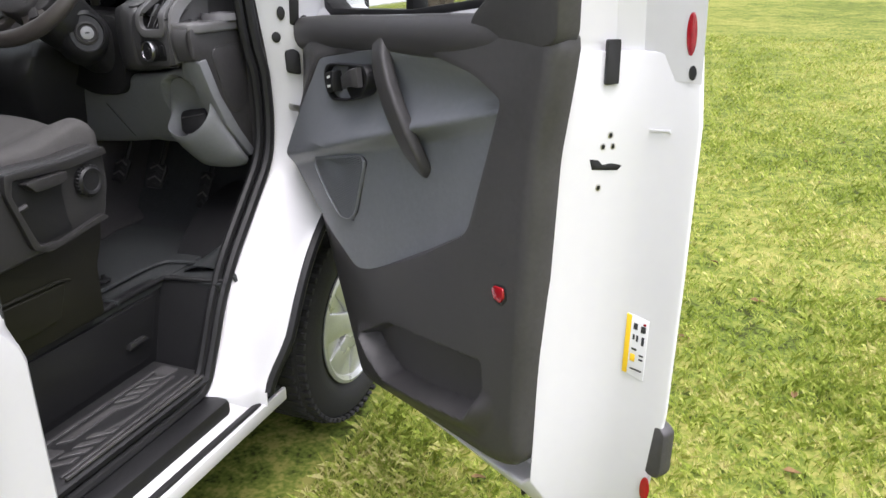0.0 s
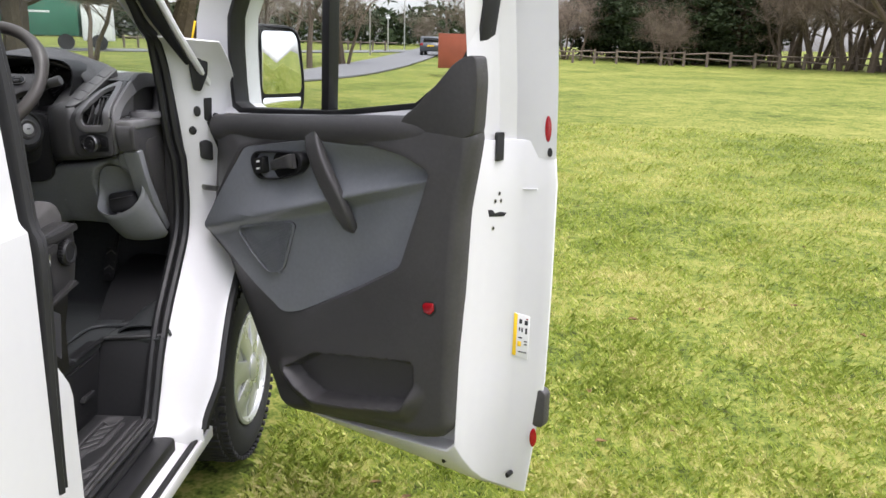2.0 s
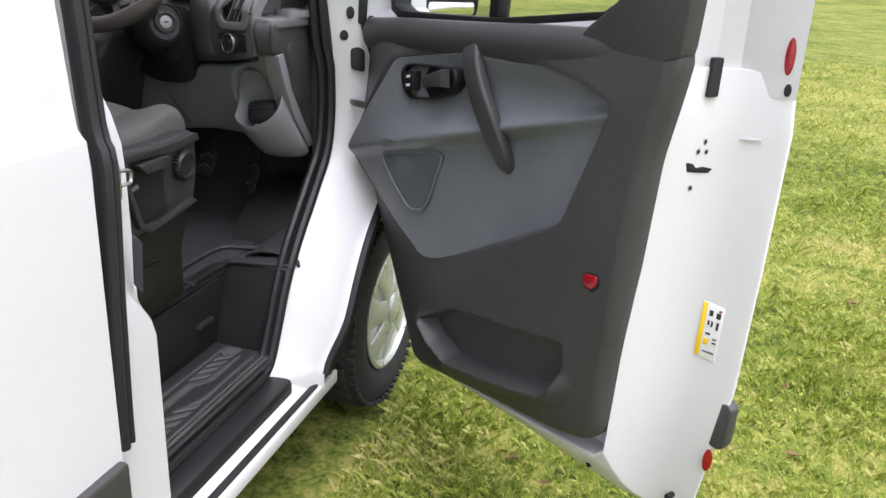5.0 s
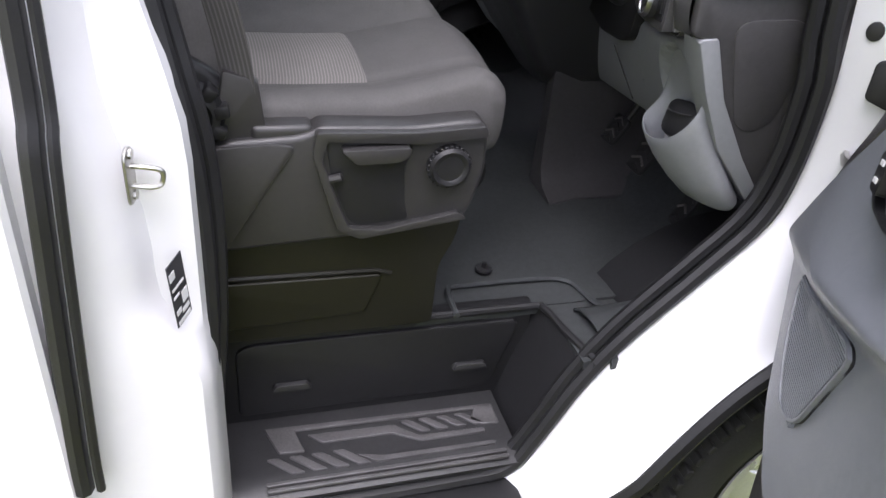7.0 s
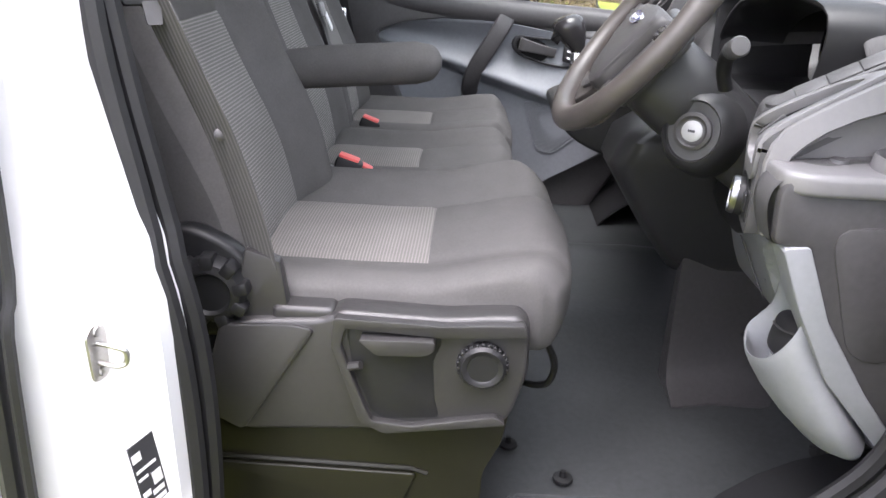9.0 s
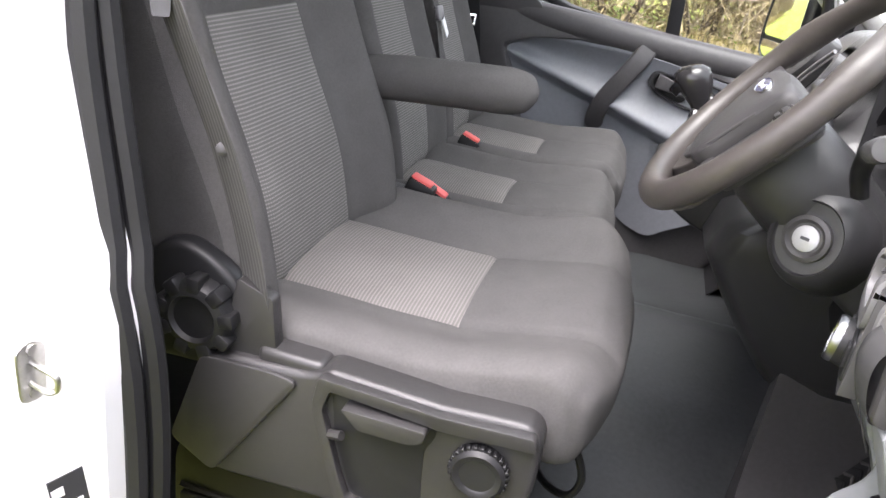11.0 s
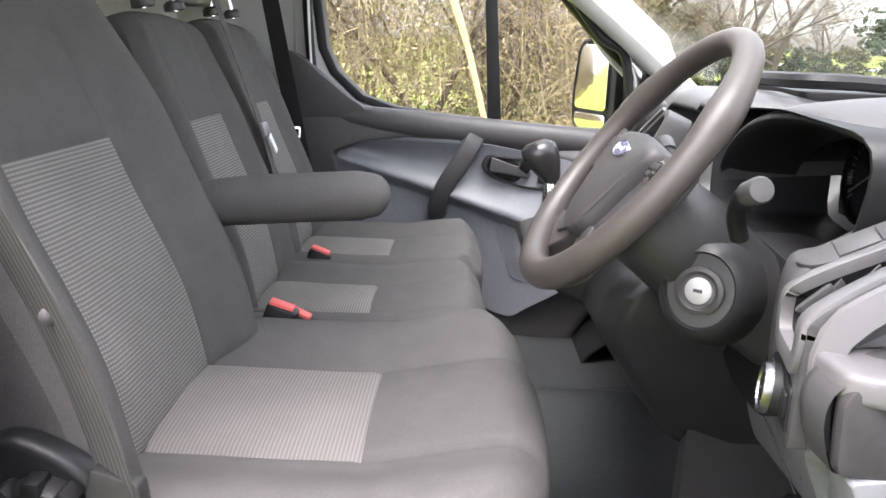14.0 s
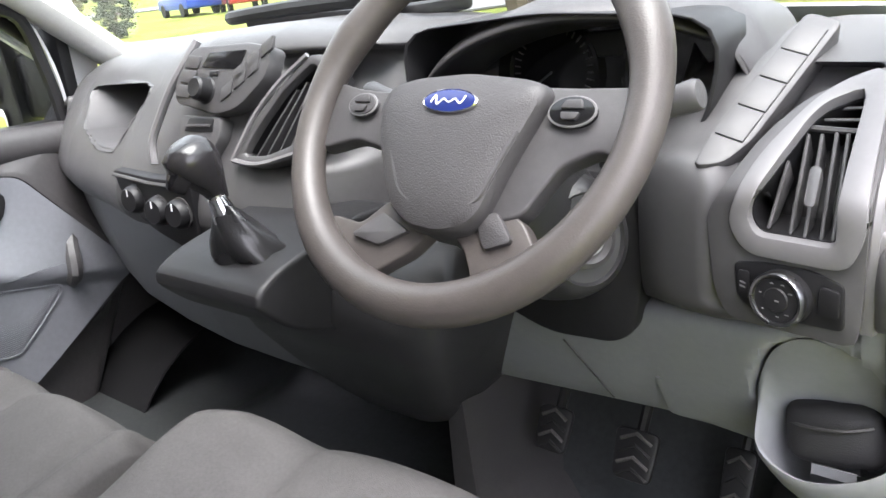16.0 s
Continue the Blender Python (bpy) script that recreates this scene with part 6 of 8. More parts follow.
for x in xs:
    upper.append([(p.x, p.y + vent_well(p.x, p.z), p.z) for p in dash_profile(x)])
    lo = [(x, station(x, 5)[0] + 0.05, station(x, 5)[1] + 0.012), (x, *station(x, 5)), (x, (station(x, 5)[0] + station(x, 6)[0]) / 2 - 0.008, (station(x, 5)[1] + station(x, 6)[1]) / 2), (x, *station(x, 6)), (x, station(x, 6)[0] + 0.03, station(x, 6)[1] - 0.010), (x, station(x, 6)[0] + 0.08, station(x, 6)[1] - 0.004), (x, station(x, 6)[0] + 0.14, station(x, 6)[1])]
    lower.append([(p.x, p.y + scoop(p.x, p.z), p.z) for p in spline(lo, 9)])
shell_bm = loft(upper, caps=False, closed=False)
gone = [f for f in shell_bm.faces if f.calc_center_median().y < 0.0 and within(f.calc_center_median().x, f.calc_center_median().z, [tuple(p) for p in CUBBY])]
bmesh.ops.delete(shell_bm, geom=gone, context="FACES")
part("upper_shell", shell_bm, MID, dash, "dark grey grained upper shell", 85)


def cubby_ring(grow, push, squeeze=1.0):
    """The cubby's outline, grown, pushed into the dash and squeezed towards its steep right wall."""
    c, row = Vector((-0.42, 1.21)), []
    for p in resample(CUBBY, 64):
        q = p + (p - c).normalized() * grow
        row.append((-0.305 + (q.x + 0.305) * squeeze, shell_y(q.x, q.y) + push, q.y))
    return row


part("cubby_lip", loft([cubby_ring(0.007, 0.002), cubby_ring(0.005, -0.0015), cubby_ring(0.001, -0.002), cubby_ring(-0.001, 0.003)], caps=False), MID, dash, "", 60)
# Darker plastic than the shell puts the cubby's inner shade into the colour.
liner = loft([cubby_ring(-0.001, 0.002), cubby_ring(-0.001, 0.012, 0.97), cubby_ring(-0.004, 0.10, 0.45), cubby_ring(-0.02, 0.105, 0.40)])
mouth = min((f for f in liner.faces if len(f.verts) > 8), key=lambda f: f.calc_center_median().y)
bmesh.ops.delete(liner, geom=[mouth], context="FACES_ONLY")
part("cubby_shaded_liner", liner, DARK, dash, "open cubby in darker plastic for the hollow's shade", 50)
part("lower_panel", loft(lower, caps=False, closed=False), LIGHTGREY, dash, "light grey lower panel", 50)
# right-hand end: plain dark cheek with a fuse cover, light strip, shelf with a cup ring
cheek = rounded([(-0.296, 1.07), (-0.300, 1.135), (-0.285, 1.152), (0.06, 1.150), (0.15, 1.10), (0.15, 0.85), (-0.06, 0.80), (-0.11, 0.812), (-0.19, 0.91), (-0.25, 1.02), (-0.265, 1.07)], 0.012)
end = part("end_cheek", prism(cheek, 0.785, 0.803, "x", 0.006), DARK, dash, "dark grey end cheek")
fz = rounded([(-0.238, 1.095), (-0.12, 1.10), (-0.095, 1.06), (-0.115, 0.945), (-0.15, 0.925), (-0.185, 0.94)], 0.035)
part("fuse_cover", prism(fz, 0.80, 0.8055, "x", 0.002), DARK, end)
part("light_strip", prism(rounded([(-0.285, 1.068), (-0.255, 1.072), (-0.215, 0.98), (-0.15, 0.885), (-0.095, 0.818), (-0.115, 0.806), (-0.20, 0.90), (-0.25, 0.99)], 0.006), 0.762, 0.806, "x", 0.007, 3), LIGHTGREY, dash, "light grey edge strip")
shelf = part("tray_floor", prism(rounded([(0.738, -0.302), (0.797, -0.300), (0.812, -0.27), (0.812, 0.05), (0.738, 0.05)], [0.01, 0.022, 0.03, 0.01, 0.01], 5), 1.130, 1.1555, "z", 0.009, 4), SILVERTRIM, dash, "grey tray on the end of the dashboard")
ringm = Matrix.Translation((0.776, -0.150, 1.154))
part("cup_ring", lathe([(0.045, 0.0), (0.0435, 0.014), (0.042, 0.0165), (0.040, 0.0165), (0.0385, 0.014), (0.038, 0.002)], 40, ringm), SILVERTRIM, shelf, "grey cup holder ring")
part("cup_floor", lathe([(0.039, 0), (0.039, 0.003), (0, 0.003)], 28, ringm), DARK, shelf)
part("shelf_screw", lathe([(0.011, 0), (0.010, 0.004), (0.005, 0.003), (0, 0.003)], 14, Matrix.Translation((0.752, -0.222, 1.1555))), MID, shelf)


# air vents
def on_face(x, z, n):
    """A place on the right-hand vent panel, n proud of it."""
    d = max(0.0, z - 1.168)
    c = Vector((x, -0.293 - 0.25 * (x - 0.69) + 1.9 * d * d / (d + 0.02), z))
    return c + Vector((0, -1.0, 1.9 * d / (d + 0.02))).normalized() * n


def on_stack(x, z, n):
    """A place on the sloping face of the centre stack, n proud of it."""
    return Vector((x, -0.310 + 0.42 * (z - 1.22) - 0.92 * n, z + 0.39 * n))


def louvre(name, outer, inner, slats, f, surround, label, mid):
    """A vent: wide frame, dark throat and single slats given by their two ends."""
    angs = [2 * math.pi * k / 72 for k in range(72)]
    o, i = polar(rounded(outer, 0.014, 5), mid, angs), polar(rounded(inner, 0.008, 5), mid, angs)
    v = part(name, ring(o, i, -0.035, 0.006, bev=0.004, f=f), surround, dash, label)
    part("vent_throat", ring([p + (p - mid) * 0.03 for p in i], [p - (p - mid) * 0.02 for p in i], -0.055, -0.006, bev=0, f=f), BLACK, v)
    part("vent_box", prism(i, -0.058, -0.054, bev=0, f=f), BLACK, v)
    for (x0, z0), (x1, z1) in slats:
        w = Vector((z1 - z0, x0 - x1)).normalized() * 0.0016
        part("slat", prism([(x0 - w.x, z0 - w.y), (x0 + w.x, z0 + w.y), (x1 + w.x, z1 + w.y), (x1 - w.x, z1 - w.y)], -0.034, -0.006, bev=0.0008, seg=1, f=f), MID, v)
    return v


VOUT = [(0.6336, 1.1453), (0.6395, 1.1673), (0.6516, 1.1966), (0.6791, 1.2301), (0.6972, 1.2429), (0.7294, 1.2552), (0.7385, 1.2327), (0.7452, 1.1558), (0.7342, 1.1224), (0.65, 1.12)]
VIN = [(0.6513, 1.1535), (0.6562, 1.1715), (0.6825, 1.2211), (0.6917, 1.2301), (0.720, 1.2411), (0.7213, 1.2179), (0.7235, 1.1405), (0.6592, 1.1381)]
VMID = Vector((0.692, 1.185))
sv = louvre("side_vent", VOUT, VIN, [((0.6665, 1.1417), (0.673, 1.1982)), ((0.6851, 1.1405), (0.6818, 1.2155)), ((0.6969, 1.1405), (0.6929, 1.2162)), ((0.7097, 1.1405), (0.7038, 1.2178)), ((0.7187, 1.1417), (0.713, 1.2179))], on_face, SILVERTRIM, "silver-grey framed air vent with dark slats", VMID)
part("cross_bar", tube([on_face(0.682, 1.2195, -0.008), on_face(0.721, 1.2195, -0.008)], 0.003, 6), MID, sv)
for dz in (0.008, 0.017):
    part("upper_slat", tube([on_face(0.685 + dz * 0.7, 1.2195 + 0.82 * dz, -0.010), on_face(0.7205 - dz * 0.15, 1.2210 + 0.82 * dz, -0.010)], 0.0018, 5), MID, sv)
part("vent_lever", prism(rounded([(0.697, 1.170), (0.7055, 1.170), (0.704, 1.193), (0.695, 1.193)], 0.003), -0.010, 0.004, bev=0.002, f=on_face), MID, sv)
cv = louvre("centre_vent", [(0.022, 1.172), (0.058, 1.226), (0.143, 1.298), (0.178, 1.298), (0.176, 1.24), (0.150, 1.188), (0.08, 1.170)], [(0.045, 1.182), (0.070, 1.216), (0.106, 1.255), (0.152, 1.288), (0.166, 1.284), (0.160, 1.24), (0.136, 1.199), (0.09, 1.185)], [((0.060, 1.184), (0.120, 1.262)), ((0.080, 1.186), (0.136, 1.270)), ((0.100, 1.188), (0.150, 1.276)), ((0.120, 1.194), (0.160, 1.276))], on_stack, MID, "dark air vent with slanting slats", Vector((0.112, 1.230)))
part("vent_edge", tube(spline([on_stack(0.030, 1.177, 0.007), on_stack(0.062, 1.228, 0.007), on_stack(0.10, 1.266, 0.007), on_stack(0.146, 1.297, 0.007)], 5), 0.0035, 6), SILVERTRIM, cv, "silver-grey edge")
part("vent_edge", tube(spline([on_stack(0.030, 1.176, 0.007), on_stack(0.08, 1.174, 0.007), on_stack(0.148, 1.190, 0.007)], 5), 0.0035, 6), SILVERTRIM, cv, "silver-grey edge")


def on_end(x, z, n):
    return Vector((x, -0.118 + 0.36 * (z - 1.16) - 0.35 * (x + 0.83) - n, z))


louvre("passenger_vent", [(-0.872, 1.075), (-0.872, 1.155), (-0.84, 1.20), (-0.785, 1.215), (-0.79, 1.16), (-0.80, 1.075)], [(-0.862, 1.09), (-0.862, 1.15), (-0.838, 1.185), (-0.80, 1.20), (-0.803, 1.155), (-0.81, 1.09)], [((-0.86, 1.105), (-0.81, 1.110)), ((-0.86, 1.122), (-0.808, 1.128)), ((-0.858, 1.139), (-0.806, 1.146)), ((-0.85, 1.156), (-0.805, 1.164))], on_end, MID, "dark air vent with level slats", Vector((-0.834, 1.135)))
part("vent_trim", prism(rounded([(-0.872, 1.060), (-0.80, 1.060), (-0.80, 1.072), (-0.872, 1.072)], 0.003), -0.01, 0.008, bev=0.002, f=on_end), STEEL, dash, "bright trim bar below the vent")
# raised panel that carries the vent and the light switch
VPANEL = [(0.6121, 1.1464), (0.621, 1.077), (0.634, 1.052), (0.745, 1.058), (0.7455, 1.20), (0.7395, 1.259), (0.7068, 1.2485), (0.6719, 1.2335), (0.6447, 1.2067), (0.6263, 1.1715)]
pan_angs = [2 * math.pi * k / 90 for k in range(90)]
part("vent_panel", ring(polar(rounded(VPANEL, 0.012, 4), VMID, pan_angs), [p - (p - VMID).normalized() * 0.006 for p in polar(rounded(VOUT, 0.014, 5), VMID, pan_angs)], -0.04, 0.001, bev=0.004, f=on_face), MID, dash, "dark grey vent and switch panel")
BAND = ((-0.292, 1.064, -0.276, 1.063), (-0.298, 1.09, -0.283, 1.088), (-0.303, 1.12, -0.286, 1.118), (-0.304, 1.150, -0.285, 1.146), (-0.299, 1.172, -0.278, 1.162), (-0.287, 1.190, -0.265, 1.176), (-0.268, 1.203, -0.246, 1.191), (-0.239, 1.221, -0.217, 1.206), (-0.205, 1.240, -0.187, 1.217), (-0.170, 1.258, -0.156, 1.226))
band = []
for y0, z0, y1, z1 in BAND:
    band.append([(0.740, y0 + 0.004, z0 - 0.003), (0.747, y0, z0), (0.752, y0 + 0.001, z0 - 0.001), (0.759, y1 - 0.003, z1 + 0.003), (0.760, y1, z1), (0.756, y1 + 0.003, z1 - 0.002), (0.746, y1 + 0.008, z1 - 0.003), (0.738, y1 + 0.012, min(z1 - 0.003, 1.150)), (0.734, y1 + 0.012, min(z1 - 0.003, 1.150))])
part("side_band", loft(band), SILVERTRIM, dash, "grey moulded band beside the vent", 40)
band = []
for y0, z0, y1, z1 in ((-0.167, 1.258, -0.153, 1.226), (-0.12, 1.278, -0.10, 1.236), (-0.06, 1.280, -0.04, 1.236), (0.02, 1.272, 0.03, 1.232)):
    band.append([(0.735, y0 + 0.004, z0 - 0.003), (0.746, y0, z0), (0.752, y0 + 0.001, z0 - 0.003), (0.758, y1, z1), (0.735, y1 + 0.004, z1 - 0.004)])
part("side_band", loft(band), MID, dash, "dark grey moulded band", 40)
# light switch
lsw = part("light_switch", prism(rounded([(0.640, 1.109), (0.643, 1.078), (0.662, 1.064), (0.734, 1.070), (0.732, 1.110), (0.706, 1.117), (0.668, 1.115)], 0.006), -0.012, 0.0035, bev=0.002, f=on_face), BLACK, dash, "black light switch panel")
ls = toward(on_face(0.686, 1.089, 0.002), (-0.28, -0.96, 0.08))
dial = part("dial", moved(lathe([(0.0245, 0.0), (0.0235, 0.011), (0.021, 0.0135), (0, 0.0135)], 36), ls), BLACK, lsw, "metal-ringed rotary dial")
part("dial_ring", moved(lathe([(0.0240, 0.0095), (0.0240, 0.014), (0.0225, 0.0170), (0.0205, 0.0165), (0.0190, 0.0125)], 36), ls), RINGMETAL, dial, "dark bright-edged metal ring")
part("dial_face", moved(lathe([(0.0200, 0.0), (0.0195, 0.0145), (0.0110, 0.0145), (0.0100, 0.0160), (0, 0.0165)], 30), ls), BLACK, dial)
for a, r, w_, h_ in ((0.6, 0.0145, 0.005, 0.003), (1.25, 0.0150, 0.004, 0.003), (1.9, 0.0145, 0.004, 0.003), (2.9, 0.0145, 0.003, 0.003), (3.9, 0.0150, 0.003, 0.003), (4.9, 0.0145, 0.004, 0.002), (5.5, 0.0150, 0.005, 0.002), (0.0, 0.002, 0.005, 0.004)):
    part("marking", moved(box(-w_ * 0.36, w_ * 0.36, -h_ * 0.18, h_ * 0.18, 0.0141, 0.0150 if r > 0.009 else 0.0170, 0, 1), ls @ Matrix.Translation((r * math.cos(a), r * math.sin(a), 0))), SILVERTRIM, dial)
part("side_buttons", prism(rounded([(0.713, 1.080), (0.730, 1.082), (0.729, 1.105), (0.714, 1.106)], 0.003), 0.002, 0.0065, bev=0.0015, f=on_face), BLACK, lsw)
part("fog_switch", prism(rounded([(0.644, 1.082), (0.655, 1.078), (0.655, 1.104), (0.645, 1.104)], 0.003), 0.002, 0.0055, bev=0.001, f=on_face), BLACK, lsw)
for dz in (0.0, 0.004):
    part("marking", prism([(0.647, 1.089 + dz), (0.652, 1.088 + dz), (0.652, 1.0895 + dz), (0.647, 1.0905 + dz)], 0.005, 0.0062, bev=0, f=on_face), SILVERTRIM, lsw)

# bottle holder with a dark pouch in it
def bottle_holder():
    rim = spline([(0.695, -0.232, 1.022), (0.664, -0.224, 1.004), (0.646, -0.210, 0.965), (0.644, -0.214, 0.922), (0.654, -0.244, 0.890), (0.700, -0.256, 0.875), (0.758, -0.256, 0.898), (0.788, -0.246, 0.938), (0.784, -0.232, 0.978), (0.745, -0.230, 1.012)], 5, True)
    mid = sum(rim, Vector()) / len(rim)

    def wall(s, inset):
        """One ring of the pocket, s from its mouth to its foot."""
        row = []
        for p in rim:
            foot = Vector((0.750 + (p.x - 0.712) * 0.88, -0.166 + (p.z - 0.90) * 0.5, 0.786 + (p.z - 0.90) * 0.12))
            q = p + (foot - p) * s + Vector((0, -0.010 * math.sin(math.pi * s) ** 0.8, 0))
            c = mid + (Vector((0.744, -0.150, 0.782)) - mid) * s
            row.append(q + (c - q).normalized() * inset)
        return row
    return loft([wall(1.0, 0.012), wall(0.94, 0.0), wall(0.7, 0.0), wall(0.4, 0.0), wall(0.15, 0.0), wall(0.03, 0.0), wall(0.0, 0.003), wall(0.03, 0.006), wall(0.3, 0.006), wall(0.6, 0.006), wall(0.85, 0.006)])


part("bottle_holder", bottle_holder(), LIGHTGREY, dash, "light grey bottle holder", 60)
pouch = thing("pouch", (0.708, -0.20, 0.875), "dark grey soft pouch in the bottle holder", "pouch")
part("body", soft_box((0.046, 0.022, 0.031), 0.018, 0.010, lambda q, p: Matrix.Translation((0.718, -0.198, 0.906)) @ Matrix.Rotation(-0.16, 4, "Y") @ Matrix.Rotation(-0.25, 4, "X") @ (q + Vector((0, -0.008 * (1 - (q.x / 0.05) ** 2), 0.003 * noise.noise((q.x * 40, 0, q.z * 40))))))["body"], WEBBLACK, pouch, "", 180)
part("seam", tube(spline([(0.680, -0.217, 0.916), (0.70, -0.228, 0.922), (0.73, -0.230, 0.928), (0.752, -0.222, 0.933)], 5), 0.0016, 5), DARK, pouch)
part("paper_slip", box(0.702, 0.742, -0.226, -0.2245, 0.868, 0.880, 0.0), LIGHTGREY, pouch, "pale paper slip")
# knee panel details
part("knee_seam", tube([(0.405, -0.181, 0.93), (0.430, -0.160, 0.88), (0.450, -0.140, 0.836)], 0.0012, 6), DARK, dash)
pull = part("fuse_lid", prism(rounded([(0.520, 0.905), (0.600, 0.912), (0.606, 0.850), (0.530, 0.843)], 0.006), -0.176, -0.166, "y", 0.002), LIGHTGREY, dash)
for v in pull.data.vertices:
    v.co.y += 0.40 * (0.90 - v.co.z)
cup = part("fuse_pull", prism(rounded([(0.540, 0.893), (0.588, 0.891), (0.584, 0.872), (0.550, 0.872)], 0.006), -0.1745, -0.160, "y", 0.003), MID, dash)
for v in cup.data.vertices:
    v.co.y += 0.40 * (0.90 - v.co.z)
# Solid block, coloured black for the shaded opening round the column.
part("column_gap_block", prism(rounded([(0.26, 1.02), (0.26, 1.14), (0.40, 1.17), (0.519, 1.16), (0.529, 1.06), (0.520, 0.985), (0.495, 0.964), (0.411, 0.960), (0.360, 0.978)], 0.022), -0.222, -0.15, "y", 0.004), BLACK, dash, "black block in place of the dark opening round the steering column")
# instrument binnacle
hood = []
for k in range(49):
    t = 0.5 - 0.5 * math.cos(math.pi * k / 48)
    x = 0.254 + 0.384 * t
    arch, back = math.sin(math.pi * t) ** 0.4, 0.10 * t ** 2.5
    sink = 0.05 * smoothstep(0.86, 1.0, t)
    hood.append(spline([(x, 0.06, 1.225 - sink + 0.095 * arch), (x, -0.06, 1.225 - sink + 0.118 * arch), (x, -0.18 + back, 1.215 - sink + 0.120 * arch), (x, -0.222 + back, 1.205 - sink + 0.118 * arch), (x, -0.216 + back, 1.195 - sink + 0.113 * arch), (x, -0.12 + back, 1.195 - sink + 0.10 * arch)], 5))
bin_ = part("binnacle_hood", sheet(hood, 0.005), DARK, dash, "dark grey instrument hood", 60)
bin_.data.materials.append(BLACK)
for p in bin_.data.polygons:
    # faces that look downwards take the black plastic
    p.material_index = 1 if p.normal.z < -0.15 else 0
OPEN = rounded([(0.262, 1.165), (0.256, 1.264), (0.258, 1.300), (0.280, 1.314), (0.42, 1.322), (0.565, 1.311), (0.590, 1.296), (0.595, 1.272), (0.585, 1.215), (0.550, 1.165), (0.44, 1.15)], 0.022)
op = resample(OPEN, 48)


def in_binnacle(x, z, w):
    return Vector((x, w + 0.11 * (x - 0.26), z))


part("binnacle_frame", ring([p + (p - Vector((0.425, 1.245))) * 0.025 for p in op], op, -0.236, -0.07, bev=0.004, f=in_binnacle), BLACK, bin_)
part("dial_panel", prism(op, -0.055, -0.045, "y", 0), GLOSSBLACK, bin_, "dark instrument face")
for cx in (0.345, 0.505):
    g = part("gauge", lathe([(0.066, 0), (0.066, 0.008), (0.061, 0.008), (0.060, 0.002), (0, 0.002)], 36, toward((cx, -0.058, 1.238), (0, -1, 0.1))), GLOSSBLACK, bin_)
    for k in range(28):
        a = radians(-40 + 260 * k / 27)
        part("tick", moved(box(0.048, 0.056 if k % 3 else 0.058, -0.0009, 0.0009, 0.002, 0.003, 0, 1), toward((cx, -0.058, 1.238), (0, -1, 0.1)) @ Matrix.Rotation(a, 4, "Z")), MID, g)
    part("needle", moved(box(0.0, 0.05, -0.0012, 0.0012, 0.004, 0.006, 0, 1), toward((cx, -0.058, 1.238), (0, -1, 0.1)) @ Matrix.Rotation(radians(215), 4, "Z")), MID, g)
part("display", box(0.395, 0.455, -0.062, -0.055, 1.255, 1.285, 0.003), BLACK, bin_)
# ledge with three blank switches between binnacle and right vent
lb = toward((0.636, -0.166, 1.243), (0.164, -0.557, 0.815), (0.25, 0.82, 0.51))
ledge = part("switch_ledge", moved(prism(rounded([(-0.012, -0.118), (0.010, -0.104), (0.019, -0.07), (0.020, 0.095), (-0.016, 0.095), (-0.019, -0.07)], 0.010), -0.03, 0.002, "z", 0.003), lb), MID, dash)
for k in range(4):
    part("blank_switch", moved(box(-0.0135, 0.0135, -0.077 + 0.039 * k, -0.0395 + 0.039 * k, 0.0, 0.0042, 0.0012), lb), MID, ledge)

# centre stack: radio, slots, heater panel
radio = thing("radio", (-0.005, -0.29, 1.2), "grey van radio with buttons, a display and one knob", "radio")
part("face", prism(rounded([(-0.107, 1.264), (-0.076, 1.311), (0.044, 1.313), (0.088, 1.307), (0.085, 1.274), (0.034, 1.235), (-0.010, 1.228), (-0.100, 1.241)], [0.012, 0.02, 0.01, 0.008, 0.02, 0.02, 0.01, 0.012], 5), -0.012, 0.014, bev=0.004, f=on_stack), MID, radio, "grey radio face")
part("display", prism(rounded([(-0.046, 1.285), (-0.032, 1.302), (0.043, 1.304), (0.031, 1.282)], 0.003), 0.012, 0.0155, bev=0.001, f=on_stack), GLOSSBLACK, radio, "dark display")
part("mode_key", prism(rounded([(-0.028, 1.274), (-0.010, 1.274), (-0.010, 1.280), (-0.028, 1.280)], 0.002), 0.012, 0.0158, bev=0.001, f=on_stack), BLACK, radio)
part("knob", moved(lathe([(0.020, 0), (0.0165, 0.003), (0.015, 0.018), (0.012, 0.021), (0, 0.020)], 28), toward(on_stack(-0.032, 1.257, 0.013), (0, -0.92, 0.39))), BLACK, radio, "black volume knob")
for k in range(3):
    part("button", prism(rounded([(-0.098 + 0.007 * k, 1.249 + 0.018 * k), (-0.066 + 0.006 * k, 1.247 + 0.018 * k), (-0.060 + 0.006 * k, 1.262 + 0.018 * k), (-0.092 + 0.007 * k, 1.264 + 0.018 * k)], 0.003), 0.012, 0.0165, bev=0.0015, f=on_stack), MID, radio)
    for j in range(2):
        x0, z0 = 0.002 + 0.024 * k + 0.022 * j, 1.243 + 0.014 * k + 0.022 * j
        part("button", prism(rounded([(x0, z0), (x0 + 0.020, z0 + 0.011), (x0 + 0.020, z0 + 0.026), (x0, z0 + 0.016)], 0.002), 0.012, 0.0162, bev=0.001, f=on_stack), MID, radio)
stack = part("centre_trim", prism(rounded([(-0.085, 1.158), (-0.088, 1.227), (0.0, 1.226), (0.0, 1.20), (-0.025, 1.165), (-0.05, 1.152)], 0.008), -0.012, 0.010, bev=0.003, f=on_stack), MID, dash)
